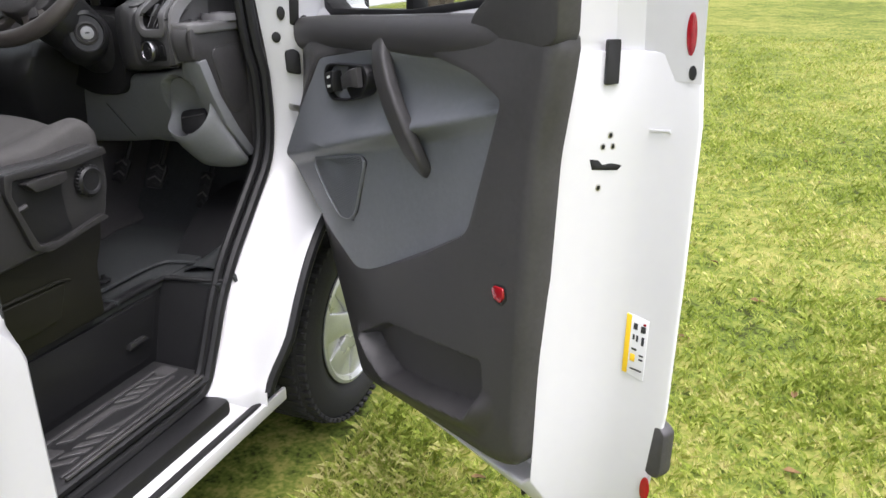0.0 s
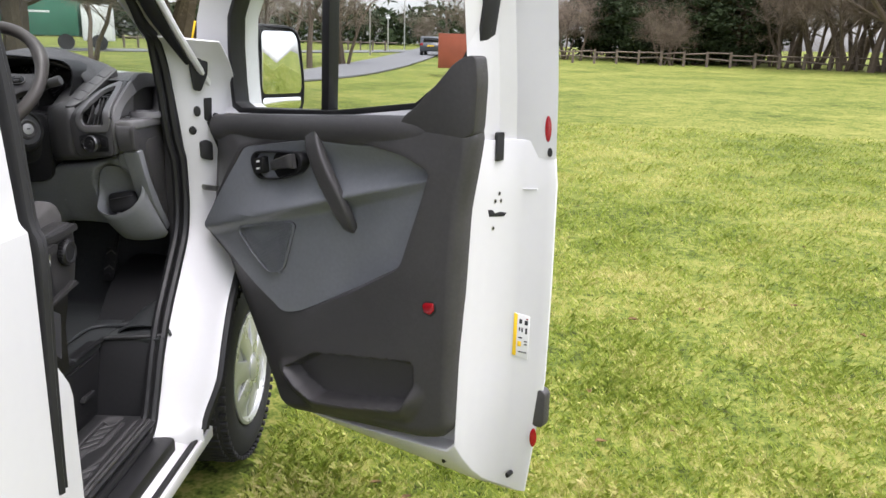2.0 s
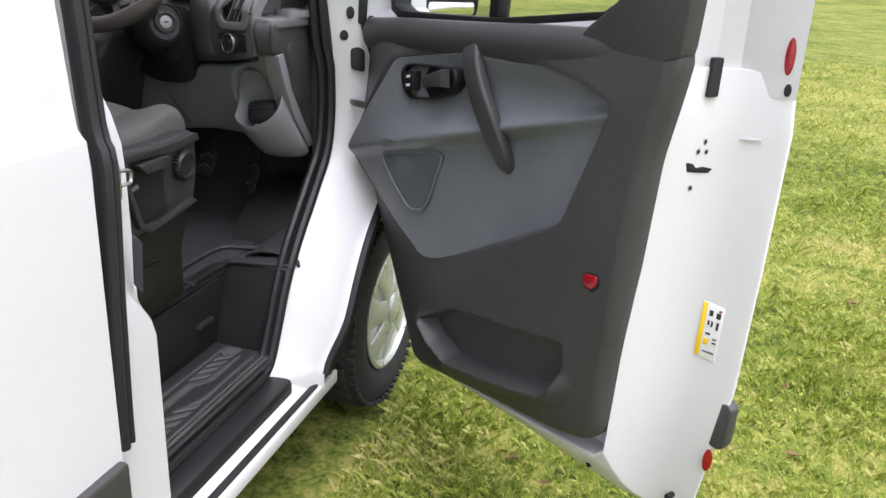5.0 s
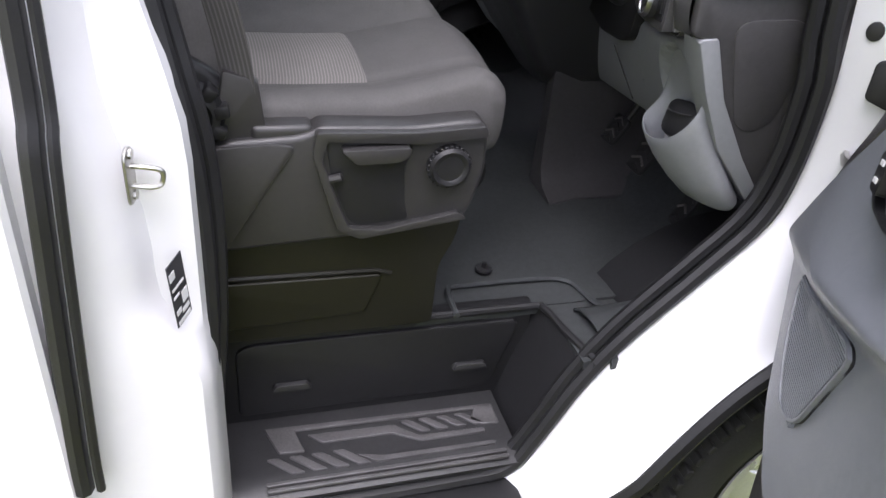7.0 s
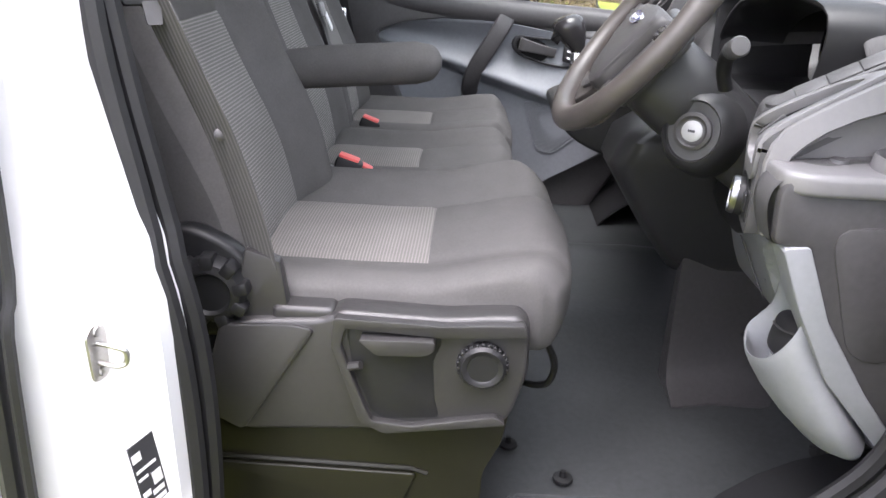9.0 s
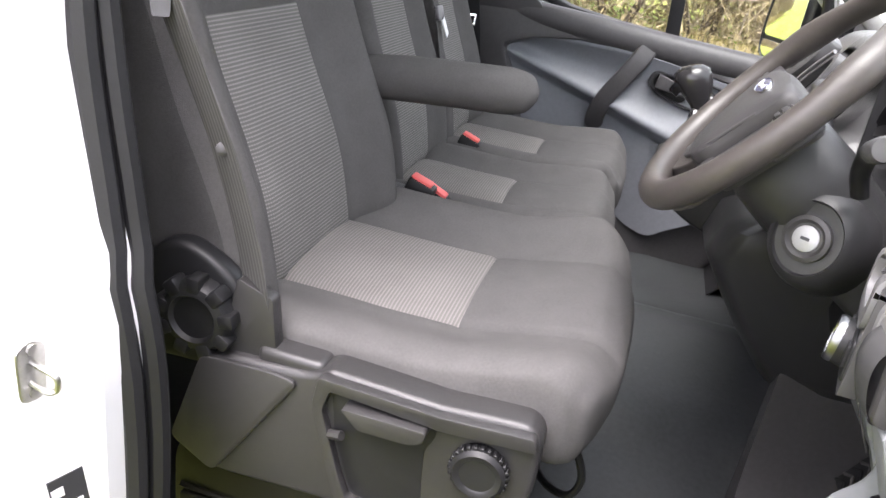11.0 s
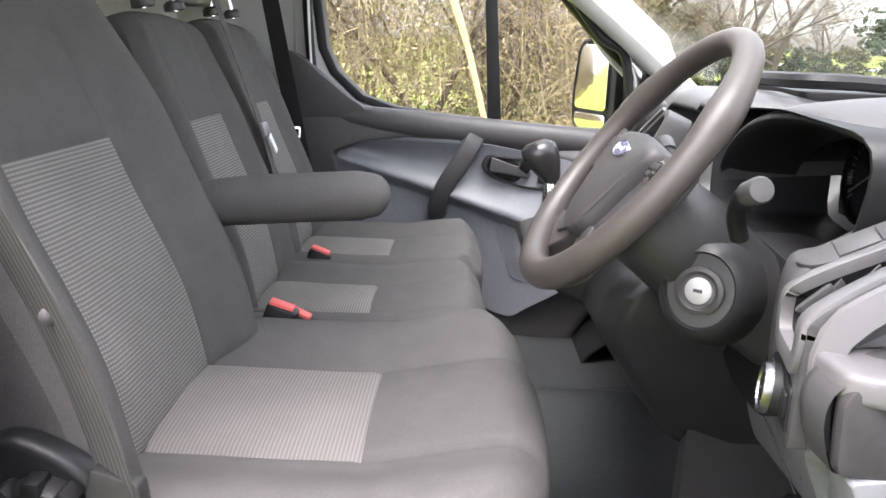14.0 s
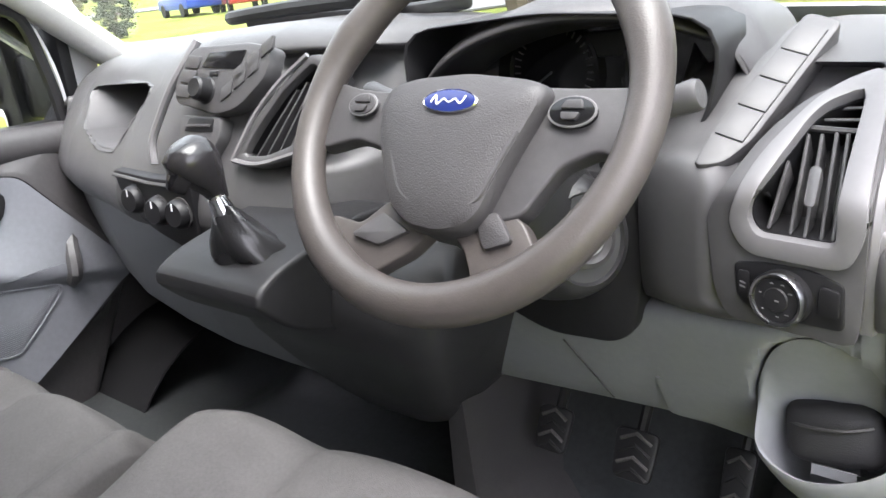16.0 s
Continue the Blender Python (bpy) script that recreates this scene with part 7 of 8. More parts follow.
part("card_slot", prism(rounded([(-0.075, 1.207), (-0.066, 1.223), (-0.014, 1.224), (-0.014, 1.208)], 0.003), 0.008, 0.0118, bev=0.001, f=on_stack), BLACK, stack)
part("slot_bar", prism([(-0.068, 1.212), (-0.066, 1.2155), (-0.018, 1.2165), (-0.018, 1.213)], 0.010, 0.0145, bev=0.0008, f=on_stack), MID, stack)
part("socket_flap", prism(rounded([(-0.072, 1.201), (-0.021, 1.200), (-0.036, 1.170), (-0.055, 1.162), (-0.066, 1.172)], 0.004), 0.008, 0.0135, bev=0.002, f=on_stack), MID, stack)
def on_heat(x, z, n):
    """A place on the heater panel, which bends away towards the passenger's side."""
    return Vector((x, -0.352 + 0.12 * max(0, -0.1 - x) - n, z))


heat = part("heater_panel", prism(rounded([(-0.280, 1.146), (-0.159, 1.146), (-0.048, 1.149), (-0.058, 1.060), (-0.087, 1.047), (-0.195, 1.063), (-0.265, 1.100)], [0.008, 0.01, 0.01, 0.014, 0.014, 0.04, 0.03], 5), -0.03, 0.003, bev=0.004, f=on_heat), BLACK, dash, "black heater control panel")
part("panel_ledge", tube([on_heat(-0.276, 1.139, 0.004), on_heat(-0.16, 1.138, 0.004), on_heat(-0.055, 1.140, 0.004)], 0.003, 6), MID, heat)
for x_, z_ in ((-0.211, 1.108), (-0.138, 1.100), (-0.080, 1.103)):
    hk = toward(on_heat(x_, z_, 0.002), (0.1, -0.98, 0.1))
    kn = part("heater_knob", moved(lathe([(0.0205, 0), (0.0205, 0.012), (0.0165, 0.018), (0, 0.018)], 28), hk), BLACK, heat)
    part("knob_ring", moved(lathe([(0.0225, 0.0), (0.0225, 0.005), (0.0205, 0.006), (0.0195, 0.0)], 28), hk), DARK, kn)
    part("pointer", moved(box(-0.0012, 0.0012, 0.006, 0.016, 0.0175, 0.0188, 0, 1), hk), PAPER, kn)
part("glovebox_pull", prism(rounded([(-0.33, 0.925), (-0.25, 0.915), (-0.245, 0.895), (-0.32, 0.90)], 0.006), -0.262, -0.245, "y", 0.003), SILVERTRIM, dash)
# passenger lower shelf
part("shelf_edge", tube(spline([(-0.80, -0.17, 0.975), (-0.77, -0.21, 0.93), (-0.74, -0.235, 0.86), (-0.80, -0.23, 0.83), (-0.85, -0.2, 0.84)], 4), 0.016, 8), MID, dash)
# Silver-grey bar puts the highlight on the stack's left edge into colour.
stack_edge_highlight = [on_stack(-0.085, 1.322, 0.0), on_stack(-0.10, 1.29, 0.008), on_stack(-0.118, 1.262, 0.010), on_stack(-0.138, 1.231, 0.008), on_stack(-0.156, 1.192, 0.006), on_stack(-0.150, 1.162, 0.002)]
part("stack_edge_highlight", tube(spline(stack_edge_highlight, 5), 0.006, 8), SILVERTRIM, dash, "silver-grey bar for the highlight on the centre stack's edge")
# top tray: dark recess in front of the windscreen, lid in the middle
part("top_tray", prism(rounded([(-0.30, -0.02), (0.15, -0.08), (0.16, 0.06), (-0.30, 0.13)], 0.03), 1.315, 1.335, "z", 0.006), BLACK, dash, "black top tray")
tray_rim = [(-0.31, -0.03, 1.335), (-0.1, -0.07, 1.345), (0.15, -0.095, 1.35), (0.18, -0.02, 1.35), (0.15, 0.08, 1.345), (-0.1, 0.13, 1.345), (-0.31, 0.14, 1.335)]
part("tray_wall", tube(spline(tray_rim, 4, True), 0.012, 8, True), BLACK, dash)
part("defroster", prism(rounded([(-0.09, 1.24), (-0.05, 1.33), (-0.02, 1.35), (0.0, 1.32), (-0.02, 1.24)], 0.01), 0.795, 0.802, "x", 0.002), MID, dash)

# ---- steering wheel and column ----
WC, WN = Vector((0.440, -0.394, 1.261)), Vector((0, -0.797, 0.604))
mw = toward(WC, WN, (0, 0.604, 0.797))
wheel = thing("steering_wheel", WC, "grey-brown worn steering wheel with a blue oval badge", "steering wheel")
RW = 0.170
angles = [2 * math.pi * k / 80 for k in range(80)]
path = [(RW * math.cos(a), RW * math.sin(a), 0) for a in angles]


def grip(a):
    """Rim thickness: thumb swellings above the spokes, thicker below."""
    d = math.degrees(a) % 360
    swell = sum(math.exp(-((d - c) / 13) ** 2) for c in (28, 152)) * 0.003
    return 0.0160 + swell + 0.0025 * smoothstep(-0.2, -0.9, math.sin(a))


part("rim", moved(tube(path, [grip(a) for a in angles], 16, True), mw), WHEELGRIP, wheel, "worn grey-brown rim", 180)
boss = resample(rounded([(-0.082, 0.006), (-0.072, -0.031), (-0.057, -0.060), (-0.038, -0.091), (-0.012, -0.108), (0.020, -0.111), (0.045, -0.105), (0.058, -0.092), (0.068, -0.050), (0.080, -0.014), (0.089, 0.012), (0.088, 0.022), (0.068, 0.028), (0.008, 0.034), (-0.046, 0.030), (-0.074, 0.022)], 0.008, 4), 72)
hub = part("airbag_cover", moved(loft([[(0.006 + (p.x - 0.006) * s, -0.04 + (p.y + 0.04) * s, z) for p in boss] for s, z in ((0.94, -0.05), (0.99, -0.03), (1.0, -0.002), (0.985, 0.006), (0.95, 0.0105), (0.85, 0.0135), (0.6, 0.016), (0.3, 0.017))]), mw), HUBGREY, wheel, "dark grey airbag cover")
line = [(0.072, -0.020), (0.060, -0.060), (0.052, -0.080), (0.030, -0.088), (-0.004, -0.087), (-0.026, -0.078), (-0.045, -0.048), (-0.058, -0.020)]
part("cover_line", moved(tube(spline([(x, y, 0.0128 - 0.10 * max(0, math.hypot(x - 0.006, y + 0.04) - 0.05)) for x, y in line], 4), 0.0022, 6), mw), DARK, hub)
badge = part("badge", moved(loft([[(0.003 + 0.0285 * s * math.cos(a), 0.002 + 0.0112 * s * math.sin(a), z) for a in [2 * math.pi * k / 36 for k in range(36)]] for s, z in ((1.0, 0.008), (1.0, 0.0175), (0.95, 0.019), (0.9, 0.018))]), mw), CHROME, hub, "chrome-edged oval badge")
part("badge_field", moved(loft([[(0.003 + 0.0265 * s * math.cos(a), 0.002 + 0.0095 * s * math.sin(a), z) for a in [2 * math.pi * k / 32 for k in range(32)]] for s, z in ((1.0, 0.017), (1.0, 0.0188), (0.5, 0.0195))]), mw), BLUE, badge, "blue oval")
part("badge_mark", moved(tube(spline([(-0.015, 0.000, 0.0196), (-0.011, 0.006, 0.0198), (-0.008, -0.002, 0.0199), (-0.002, 0.003, 0.0200), (0.004, 0.000, 0.0200), (0.010, 0.003, 0.0199), (0.016, -0.001, 0.0198), (0.020, 0.006, 0.0196)], 4), 0.0008, 5), mw), PAPER, badge)
for s in (-1, 1):
    part("horn_mark", moved(box(0.006 + s * 0.046 - 0.009, 0.006 + s * 0.046 + 0.009, -0.002, 0.0, 0.0120, 0.0143, 0.0005, 1), mw), DARK, hub)
af = [(-0.0185, -0.0725), (0.0215, -0.0725), (0.0215, -0.0605), (-0.0185, -0.0605)]
part("airbag_frame", moved(ring(af, [(-0.0175, -0.0715), (0.0205, -0.0715), (0.0205, -0.0615), (-0.0175, -0.0615)], 0.011, 0.0152, "z", 0), mw), MID, hub)
tx = bpy.data.curves.new("airbag_lettering", "FONT")
tx.body, tx.size, tx.align_x, tx.align_y, tx.extrude = "AIRBAG", 0.0090, "CENTER", "CENTER", 0.0008
tob = bpy.data.objects.new("airbag_lettering", tx)
scene.collection.objects.link(tob)
dg = bpy.context.evaluated_depsgraph_get()
tme = bpy.data.meshes.new_from_object(tob.evaluated_get(dg))
bpy.data.objects.remove(tob)
tb = bmesh.new()
tb.from_mesh(tme)
part("airbag_lettering", moved(tb, mw @ Matrix.Translation((0.0015, -0.0665, 0.0146))), MID, hub)
WEBS = {
    1: ([(0.060, 0.026), (0.109, 0.025), (0.160, 0.026), (0.166, -0.005), (0.156, -0.034), (0.137, -0.026), (0.108, -0.042), (0.086, -0.086), (0.050, -0.094), (0.055, -0.02)], [(0.036, -0.084), (0.068, -0.080), (0.088, -0.087), (0.106, -0.110), (0.122, -0.106), (0.116, -0.128), (0.088, -0.150), (0.055, -0.162), (0.054, -0.138), (0.040, -0.116), (0.026, -0.106)], [(0.046, -0.090), (0.066, -0.083), (0.086, -0.106), (0.062, -0.116)], (0.110, 0.002, 0.020, 0.0125)),
    -1: ([(-0.060, 0.024), (-0.094, 0.021), (-0.130, 0.025), (-0.160, 0.032), (-0.167, 0.0), (-0.160, -0.040), (-0.143, -0.036), (-0.113, -0.027), (-0.081, -0.034), (-0.055, -0.045), (-0.05, 0.0)], [(-0.036, -0.080), (-0.052, -0.083), (-0.077, -0.107), (-0.109, -0.102), (-0.128, -0.108), (-0.105, -0.142), (-0.064, -0.160), (-0.043, -0.147), (-0.014, -0.127), (0.004, -0.104)], [(-0.080, -0.119), (-0.050, -0.095), (-0.016, -0.109), (-0.045, -0.125)], (-0.111, 0.005, 0.017, 0.011)),
}
for s, (web, low, insert, (px_, py_, rx_, ry_)) in WEBS.items():
    sp = part("upper_spoke", moved(prism(rounded(web, 0.010), -0.024, -0.004, "z", 0.006, 3), mw), DARK, wheel)
    pod = part("switch_pod", moved(loft([[(px_ + rx_ * q * math.cos(a), py_ + ry_ * q * math.sin(a), z) for a in [2 * math.pi * k / 28 for k in range(28)]] for q, z in ((1.0, -0.008), (1.0, 0.0), (0.94, 0.003), (0.3, 0.004))]), mw), GLOSSBLACK if s > 0 else DARK, sp)
    part("pod_rim", moved(tube([(px_ + rx_ * math.cos(a), py_ + ry_ * math.sin(a), 0.001) for a in [2 * math.pi * k / 28 for k in range(28)]], 0.0012, 6, True), mw), SILVERTRIM, pod)
    part("switch_key", moved(prism(rounded([(px_ - 0.009, py_ + 0.001), (px_ + 0.011, py_ + 0.001), (px_ + 0.008, py_ + 0.009), (px_ - 0.005, py_ + 0.008)], 0.002), 0.002, 0.006, "z", 0.0015), mw), HUBGREY, pod)
    part("switch_key", moved(prism(rounded([(px_ - 0.006, py_ - 0.008), (px_ + 0.006, py_ - 0.008), (px_ + 0.009, py_ - 0.002), (px_ - 0.008, py_ - 0.002)], 0.002), 0.002, 0.0058, "z", 0.0015), mw), HUBGREY, pod)
    lsp = part("lower_spoke", moved(prism(rounded(low, 0.008), -0.024, -0.006, "z", 0.006, 3), mw), WHEELGRIP, wheel)
    part("spoke_insert", moved(prism(rounded(insert, 0.005), -0.012, -0.001, "z", 0.004), mw), DARK if s < 0 else HUBGREY, lsp)
col = thing("steering_column", (0.433, -0.3, 1.05), "dark grey steering column shroud with an ignition lock", "steering column")
axis = -WN
up_ = Vector((0, 0.604, 0.797))
rings = []
for d, w, h in ((0.045, 0.052, 0.052), (0.065, 0.066, 0.064), (0.12, 0.066, 0.066), (0.20, 0.062, 0.060), (0.30, 0.058, 0.055)):
    c = WC + axis * d + up_ * -0.035
    up_ = Vector((0, 0.604, 0.797))
    rings.append([c + Vector((1, 0, 0)) * w * math.copysign(abs(math.cos(a)) ** 0.75, math.cos(a)) + up_ * h * math.copysign(abs(math.sin(a)) ** 0.75, math.sin(a)) for a in [2 * math.pi * k / 32 for k in range(32)]])
part("shroud", loft(rings), COLUMN, col, "dark grey shroud")
ig = toward((0.520, -0.322, 1.128), (0.80, -0.52, 0.18))
house = part("lock_housing", moved(loft([[(0.046 * s * math.cos(a), 0.052 * s * math.sin(a), z) for a in [2 * math.pi * k / 32 for k in range(32)]] for s, z in ((1.35, -0.07), (1.2, -0.03), (1.0, -0.005), (0.85, 0.0), (0.8, -0.004))]), ig), COLUMN, col)
part("lock_ring", moved(lathe([(0.027, -0.01), (0.027, 0.004), (0.022, 0.006), (0.018, 0.002), (0, 0.002)], 32), ig), DARK, house)
lk = part("ignition_lock", moved(lathe([(0.0150, 0), (0.0150, 0.004), (0.0135, 0.005), (0, 0.005)], 28), ig), SATIN, house, "pale metal ignition lock")
part("key_slot", moved(box(-0.005, 0.005, -0.0018, 0.0018, 0.0055, 0.0066, 0, 1), ig), INK, lk)
# stalks
for s, label in ((1, "dark stalk with a pale end cap"), (-1, "dark indicator stalk")):
    a0 = Vector((0.44 + s * 0.090, -0.290, 1.192))
    way = [a0, a0 + Vector((s * 0.010, -0.010, 0.024)), a0 + Vector((s * 0.036, -0.017, 0.048)), a0 + Vector((s * 0.070, -0.020, 0.063))]
    st = part("stalk", tube(spline(way, 4), [0.0105] * 5 + [0.0105] * 4 + [0.0115] * 4, 14, flat=0.85), BLACK, col, label)
    part("stalk_cap", tube([way[3] - Vector((s * 0.012, 0, 0.004)), way[3] + Vector((s * 0.016, 0.0, 0.005)), way[3] + Vector((s * 0.020, 0.0, 0.006)), way[3] + Vector((s * 0.0205, 0.0, 0.0062))], [0.0120, 0.0135, 0.0115, 0.004], 18), MID, st)
ped = []
for z, x0, x1, y0 in ((1.10, 0.05, 0.36, -0.34), (1.07, 0.03, 0.385, -0.385), (1.02, 0.012, 0.37, -0.400), (0.95, 0.0, 0.335, -0.358), (0.88, 0.012, 0.298, -0.312), (0.82, 0.035, 0.265, -0.268), (0.785, 0.06, 0.243, -0.242), (0.775, 0.085, 0.225, -0.215)):
    ped.append([(p.x, p.y, z) for p in rounded([(x0, -0.04), (x0, y0 + 0.02), (x0 + 0.03, y0), (x1 - 0.03, y0), (x1, y0 + 0.02), (x1, -0.04)], [0.01, 0.03, 0.06, 0.06, 0.03, 0.01], 5)])
part("column_pedestal", loft(ped), COLUMN, col, "dark moulded pedestal below the column", 60)

# ---- gear lever ----
gear = thing("gear_lever", (0.14, -0.43, 1.1), "gear lever with a glossy black knob, chrome collar and leather gaiter", "gear lever")
gm_ = toward((0.146, -0.460, 1.215), (0.0, -0.35, 0.94), (0, 1, 0.3))
part("knob", moved(loft([[(w * math.cos(a), d * math.sin(a) + sh, z) for a in [2 * math.pi * k / 24 for k in range(24)]] for z, w, d, sh in ((-0.045, 0.010, 0.010, 0), (-0.03, 0.014, 0.015, 0), (-0.01, 0.021, 0.024, -0.002), (0.01, 0.025, 0.029, -0.005), (0.022, 0.022, 0.027, -0.006), (0.030, 0.012, 0.016, -0.006))]), gm_), KNOB, gear, "glossy dark grey gear knob", 60)
gf_ = toward((0.143, -0.483, 1.222), (-0.18, -0.84, 0.50), (0.05, 0.5, 0.84))
shield_k = rounded([(-0.017, 0.022), (0.017, 0.022), (0.015, -0.012), (0.006, -0.030), (-0.006, -0.030), (-0.015, -0.012)], 0.008, 4)
capk = part("knob_cap", moved(loft([[(p.x * k, -0.002 + (p.y + 0.002) * k, z) for p in shield_k] for k, z in ((1.0, -0.014), (1.0, 0.001), (0.94, 0.003), (0.5, 0.006))]), gf_), GLOSSBLACK, gear, "glossy black gate diagram plate")
for dx in (-0.008, 0.0, 0.008):
    part("gate_line", moved(box(dx - 0.0007, dx + 0.0007, 0.002, 0.015, 0.004, 0.0066, 0, 1), gf_), PAPER, capk)
part("gate_line", moved(box(-0.0085, 0.0085, 0.0078, 0.0092, 0.004, 0.0067, 0, 1), gf_), PAPER, capk)
part("collar", tube([(0.150, -0.452, 1.176), (0.154, -0.447, 1.152)], [0.010, 0.015], 16), CHROME, gear, "chrome collar")
part("stem", tube([(0.147, -0.456, 1.20), (0.155, -0.445, 1.145)], 0.007, 10), STEEL, gear)
gait = []
for z, w, dy in ((1.165, 0.013, 0.0), (1.15, 0.024, 0.004), (1.135, 0.032, 0.01), (1.12, 0.042, 0.016), (1.105, 0.050, 0.022), (1.09, 0.056, 0.03)):
    gait.append([(0.155 + w * (1 + 0.10 * math.sin(5 * a + z * 90)) * math.cos(a), -0.445 + dy + w * 0.8 * (1 + 0.10 * math.sin(5 * a + z * 90)) * math.sin(a), z - 0.006 * math.sin(a)) for a in [2 * math.pi * k / 30 for k in range(30)]])
part("gaiter", loft(gait), LEATHER, gear, "black leather gaiter", 60)
part("gear_console", prism(rounded([(-0.50, 1.085), (-0.46, 1.105), (-0.34, 1.125), (-0.25, 1.12), (-0.22, 0.98), (-0.33, 0.98), (-0.45, 1.03)], 0.03), 0.05, 0.235, "x", 0.03, 4), BLACK, gear, "black moulded gear console")


# ---- pedals ----
def pedal(x, y, z, w, h, tilt):
    p = thing("pedal", (x, y, z), "worn black rubber pedal pad on a steel arm", "pedal", "pedals")
    m = Matrix.Translation((x, y, z)) @ Matrix.Rotation(radians(tilt), 4, "X")
    pad = part("pad", moved(prism(rounded([(-w * 0.85, -h), (w * 0.85, -h), (w, h), (-w, h)], 0.012), -0.008, 0.004, "z", 0.004), m), RUBBER, p, "worn rubber pad")
    for k in range(4):
        yy = -h * 0.7 + 1.4 * h * k / 3
        part("pad_rib", moved(tube([(-w * 0.7, yy - 0.006, 0.004), (0, yy + 0.006, 0.006), (w * 0.7, yy - 0.006, 0.004)], 0.003, 5), m), PEDALMETAL if k % 2 else RUBBER, pad)
    part("arm", tube(spline([(x, y + 0.01, z), (x + 0.005, y + 0.04, z + 0.06), (x + 0.01, y + 0.09, z + 0.16), (x + 0.01, y + 0.15, z + 0.26)], 4), 0.008, 8), BLACK, p)


pedal(0.320, -0.082, 0.710, 0.029, 0.034, 60)
pedal(0.449, -0.082, 0.707, 0.033, 0.036, 60)
pedal(0.575, -0.035, 0.665, 0.022, 0.055, 62)

# ---- trees, hedge, road and far things ----
BARK = mat("grey_brown_bark", (0.115, 0.090, 0.068), 0.9, var=0.35, scale=9, bump=0.8, bscale=40, spec=0.2)
TWIG = mat("thin_brown_twigs", (0.23, 0.185, 0.145), 0.9, var=0.3, scale=2, spec=0.1)
PALETWIG = mat("pale_straw_twigs", (0.38, 0.31, 0.19), 0.9, var=0.4, scale=1.5, spec=0.1)
OLIVE = mat("olive_hedge_leaves", (0.33, 0.27, 0.165), 0.85, var=0.45, scale=1.2, spec=0.2)
NEEDLE = mat("dark_evergreen_leaves", (0.030, 0.045, 0.018), 0.8, var=0.45, scale=0.6, spec=0.2)
NEEDLE2 = mat("bronze_evergreen_leaves", (0.075, 0.070, 0.024), 0.8, var=0.4, scale=0.6, spec=0.2)
STRAW = mat("dry_straw_grass", (0.32, 0.26, 0.12), 0.9, var=0.4, scale=1.5, spec=0.1)
ASPHALT = mat("grey_road", (0.16, 0.16, 0.165), 0.9, var=0.12, scale=3, bump=0.4, bscale=60)
WOOD = mat("weathered_fence_wood", (0.15, 0.12, 0.095), 0.9, var=0.3, scale=6, bump=0.4, bscale=60)


class Twigs:
    """Gathers tapered bars into one list of vertices and faces."""

    def __init__(self):
        self.v, self.f = [], []

    def bar(self, a, b, ra, rb, sides=3):
        d = (b - a).normalized()
        s = d.cross(Vector((0.31, 0.87, 0.38))).normalized()
        o = d.cross(s)
        k = len(self.v)
        for p, r in ((a, ra), (b, rb)):
            for j in range(sides):
                t = 2 * math.pi * j / sides
                self.v.append(p + r * (math.cos(t) * s + math.sin(t) * o))
        for j in range(sides):
            i = (j + 1) % sides
            self.f.append((k + j, k + i, k + sides + i, k + sides + j))

    def leaf(self, c, size, rng):
        a = Vector((rng.gauss(0, 1), rng.gauss(0, 1), rng.gauss(0, 0.7))).normalized()
        b = a.cross(Vector((rng.gauss(0, 1), rng.gauss(0, 1), rng.gauss(0, 1)))).normalized()
        k = len(self.v)
        self.v += [c - a * size, c + b * size * 0.45, c + a * size, c - b * size * 0.45]
        self.f.append((k, k + 1, k + 2, k + 3))

    def mesh(self, name, material):
        me = bpy.data.meshes.new(name)
        me.from_pydata(self.v, [], self.f)
        me.materials.append(material)
        return me


def bare_tree(seed, height, trunk_r, spread=0.6, levels=5, stems=1, twig_n=3, lean_=0.0):
    """Meshes of a leafless tree: limbs, and fine twigs."""
    rng = random.Random(seed)
    limbs, twigs = Twigs(), Twigs()

    def grow(p, d, length, r, level):
        n = 3 if level > 2 else 4
        q = p
        for i in range(n):
            d = (d + Vector((rng.gauss(0, 0.13), rng.gauss(0, 0.13), rng.gauss(0, 0.06) + (0.05 if level else 0.0)))).normalized()
            e = q + d * length / n
            ra, rb = r * (1 - 0.55 * i / n), r * (1 - 0.55 * (i + 1) / n)
            (limbs if level < 3 else twigs).bar(q, e, ra, rb, 7 if level == 0 else 5 if level < 3 else 3)
            if level < levels and (i > 0 or level > 0):
                for _ in range(twig_n if level >= 2 else 2):
                    if rng.random() < 0.85:
                        side = Vector((rng.gauss(0, 1), rng.gauss(0, 1), rng.gauss(0.15, 0.6))).normalized()
                        c = (d * (1 - spread) + side * spread).normalized()
                        grow(e, c, length * rng.uniform(0.45, 0.68), rb * rng.uniform(0.45, 0.62), level + 1)
            q = e
        return q

    for s in range(stems):
        a = 2 * math.pi * s / max(stems, 1) + rng.random()
        t = 0.22 if stems > 1 else 0.03
        grow(Vector((0.15 * math.cos(a) * (stems > 1), 0.15 * math.sin(a) * (stems > 1), -0.2)), Vector((t * math.cos(a) + lean_, t * math.sin(a), 1)).normalized(), height * 0.5, trunk_r, 0)
    return limbs, twigs


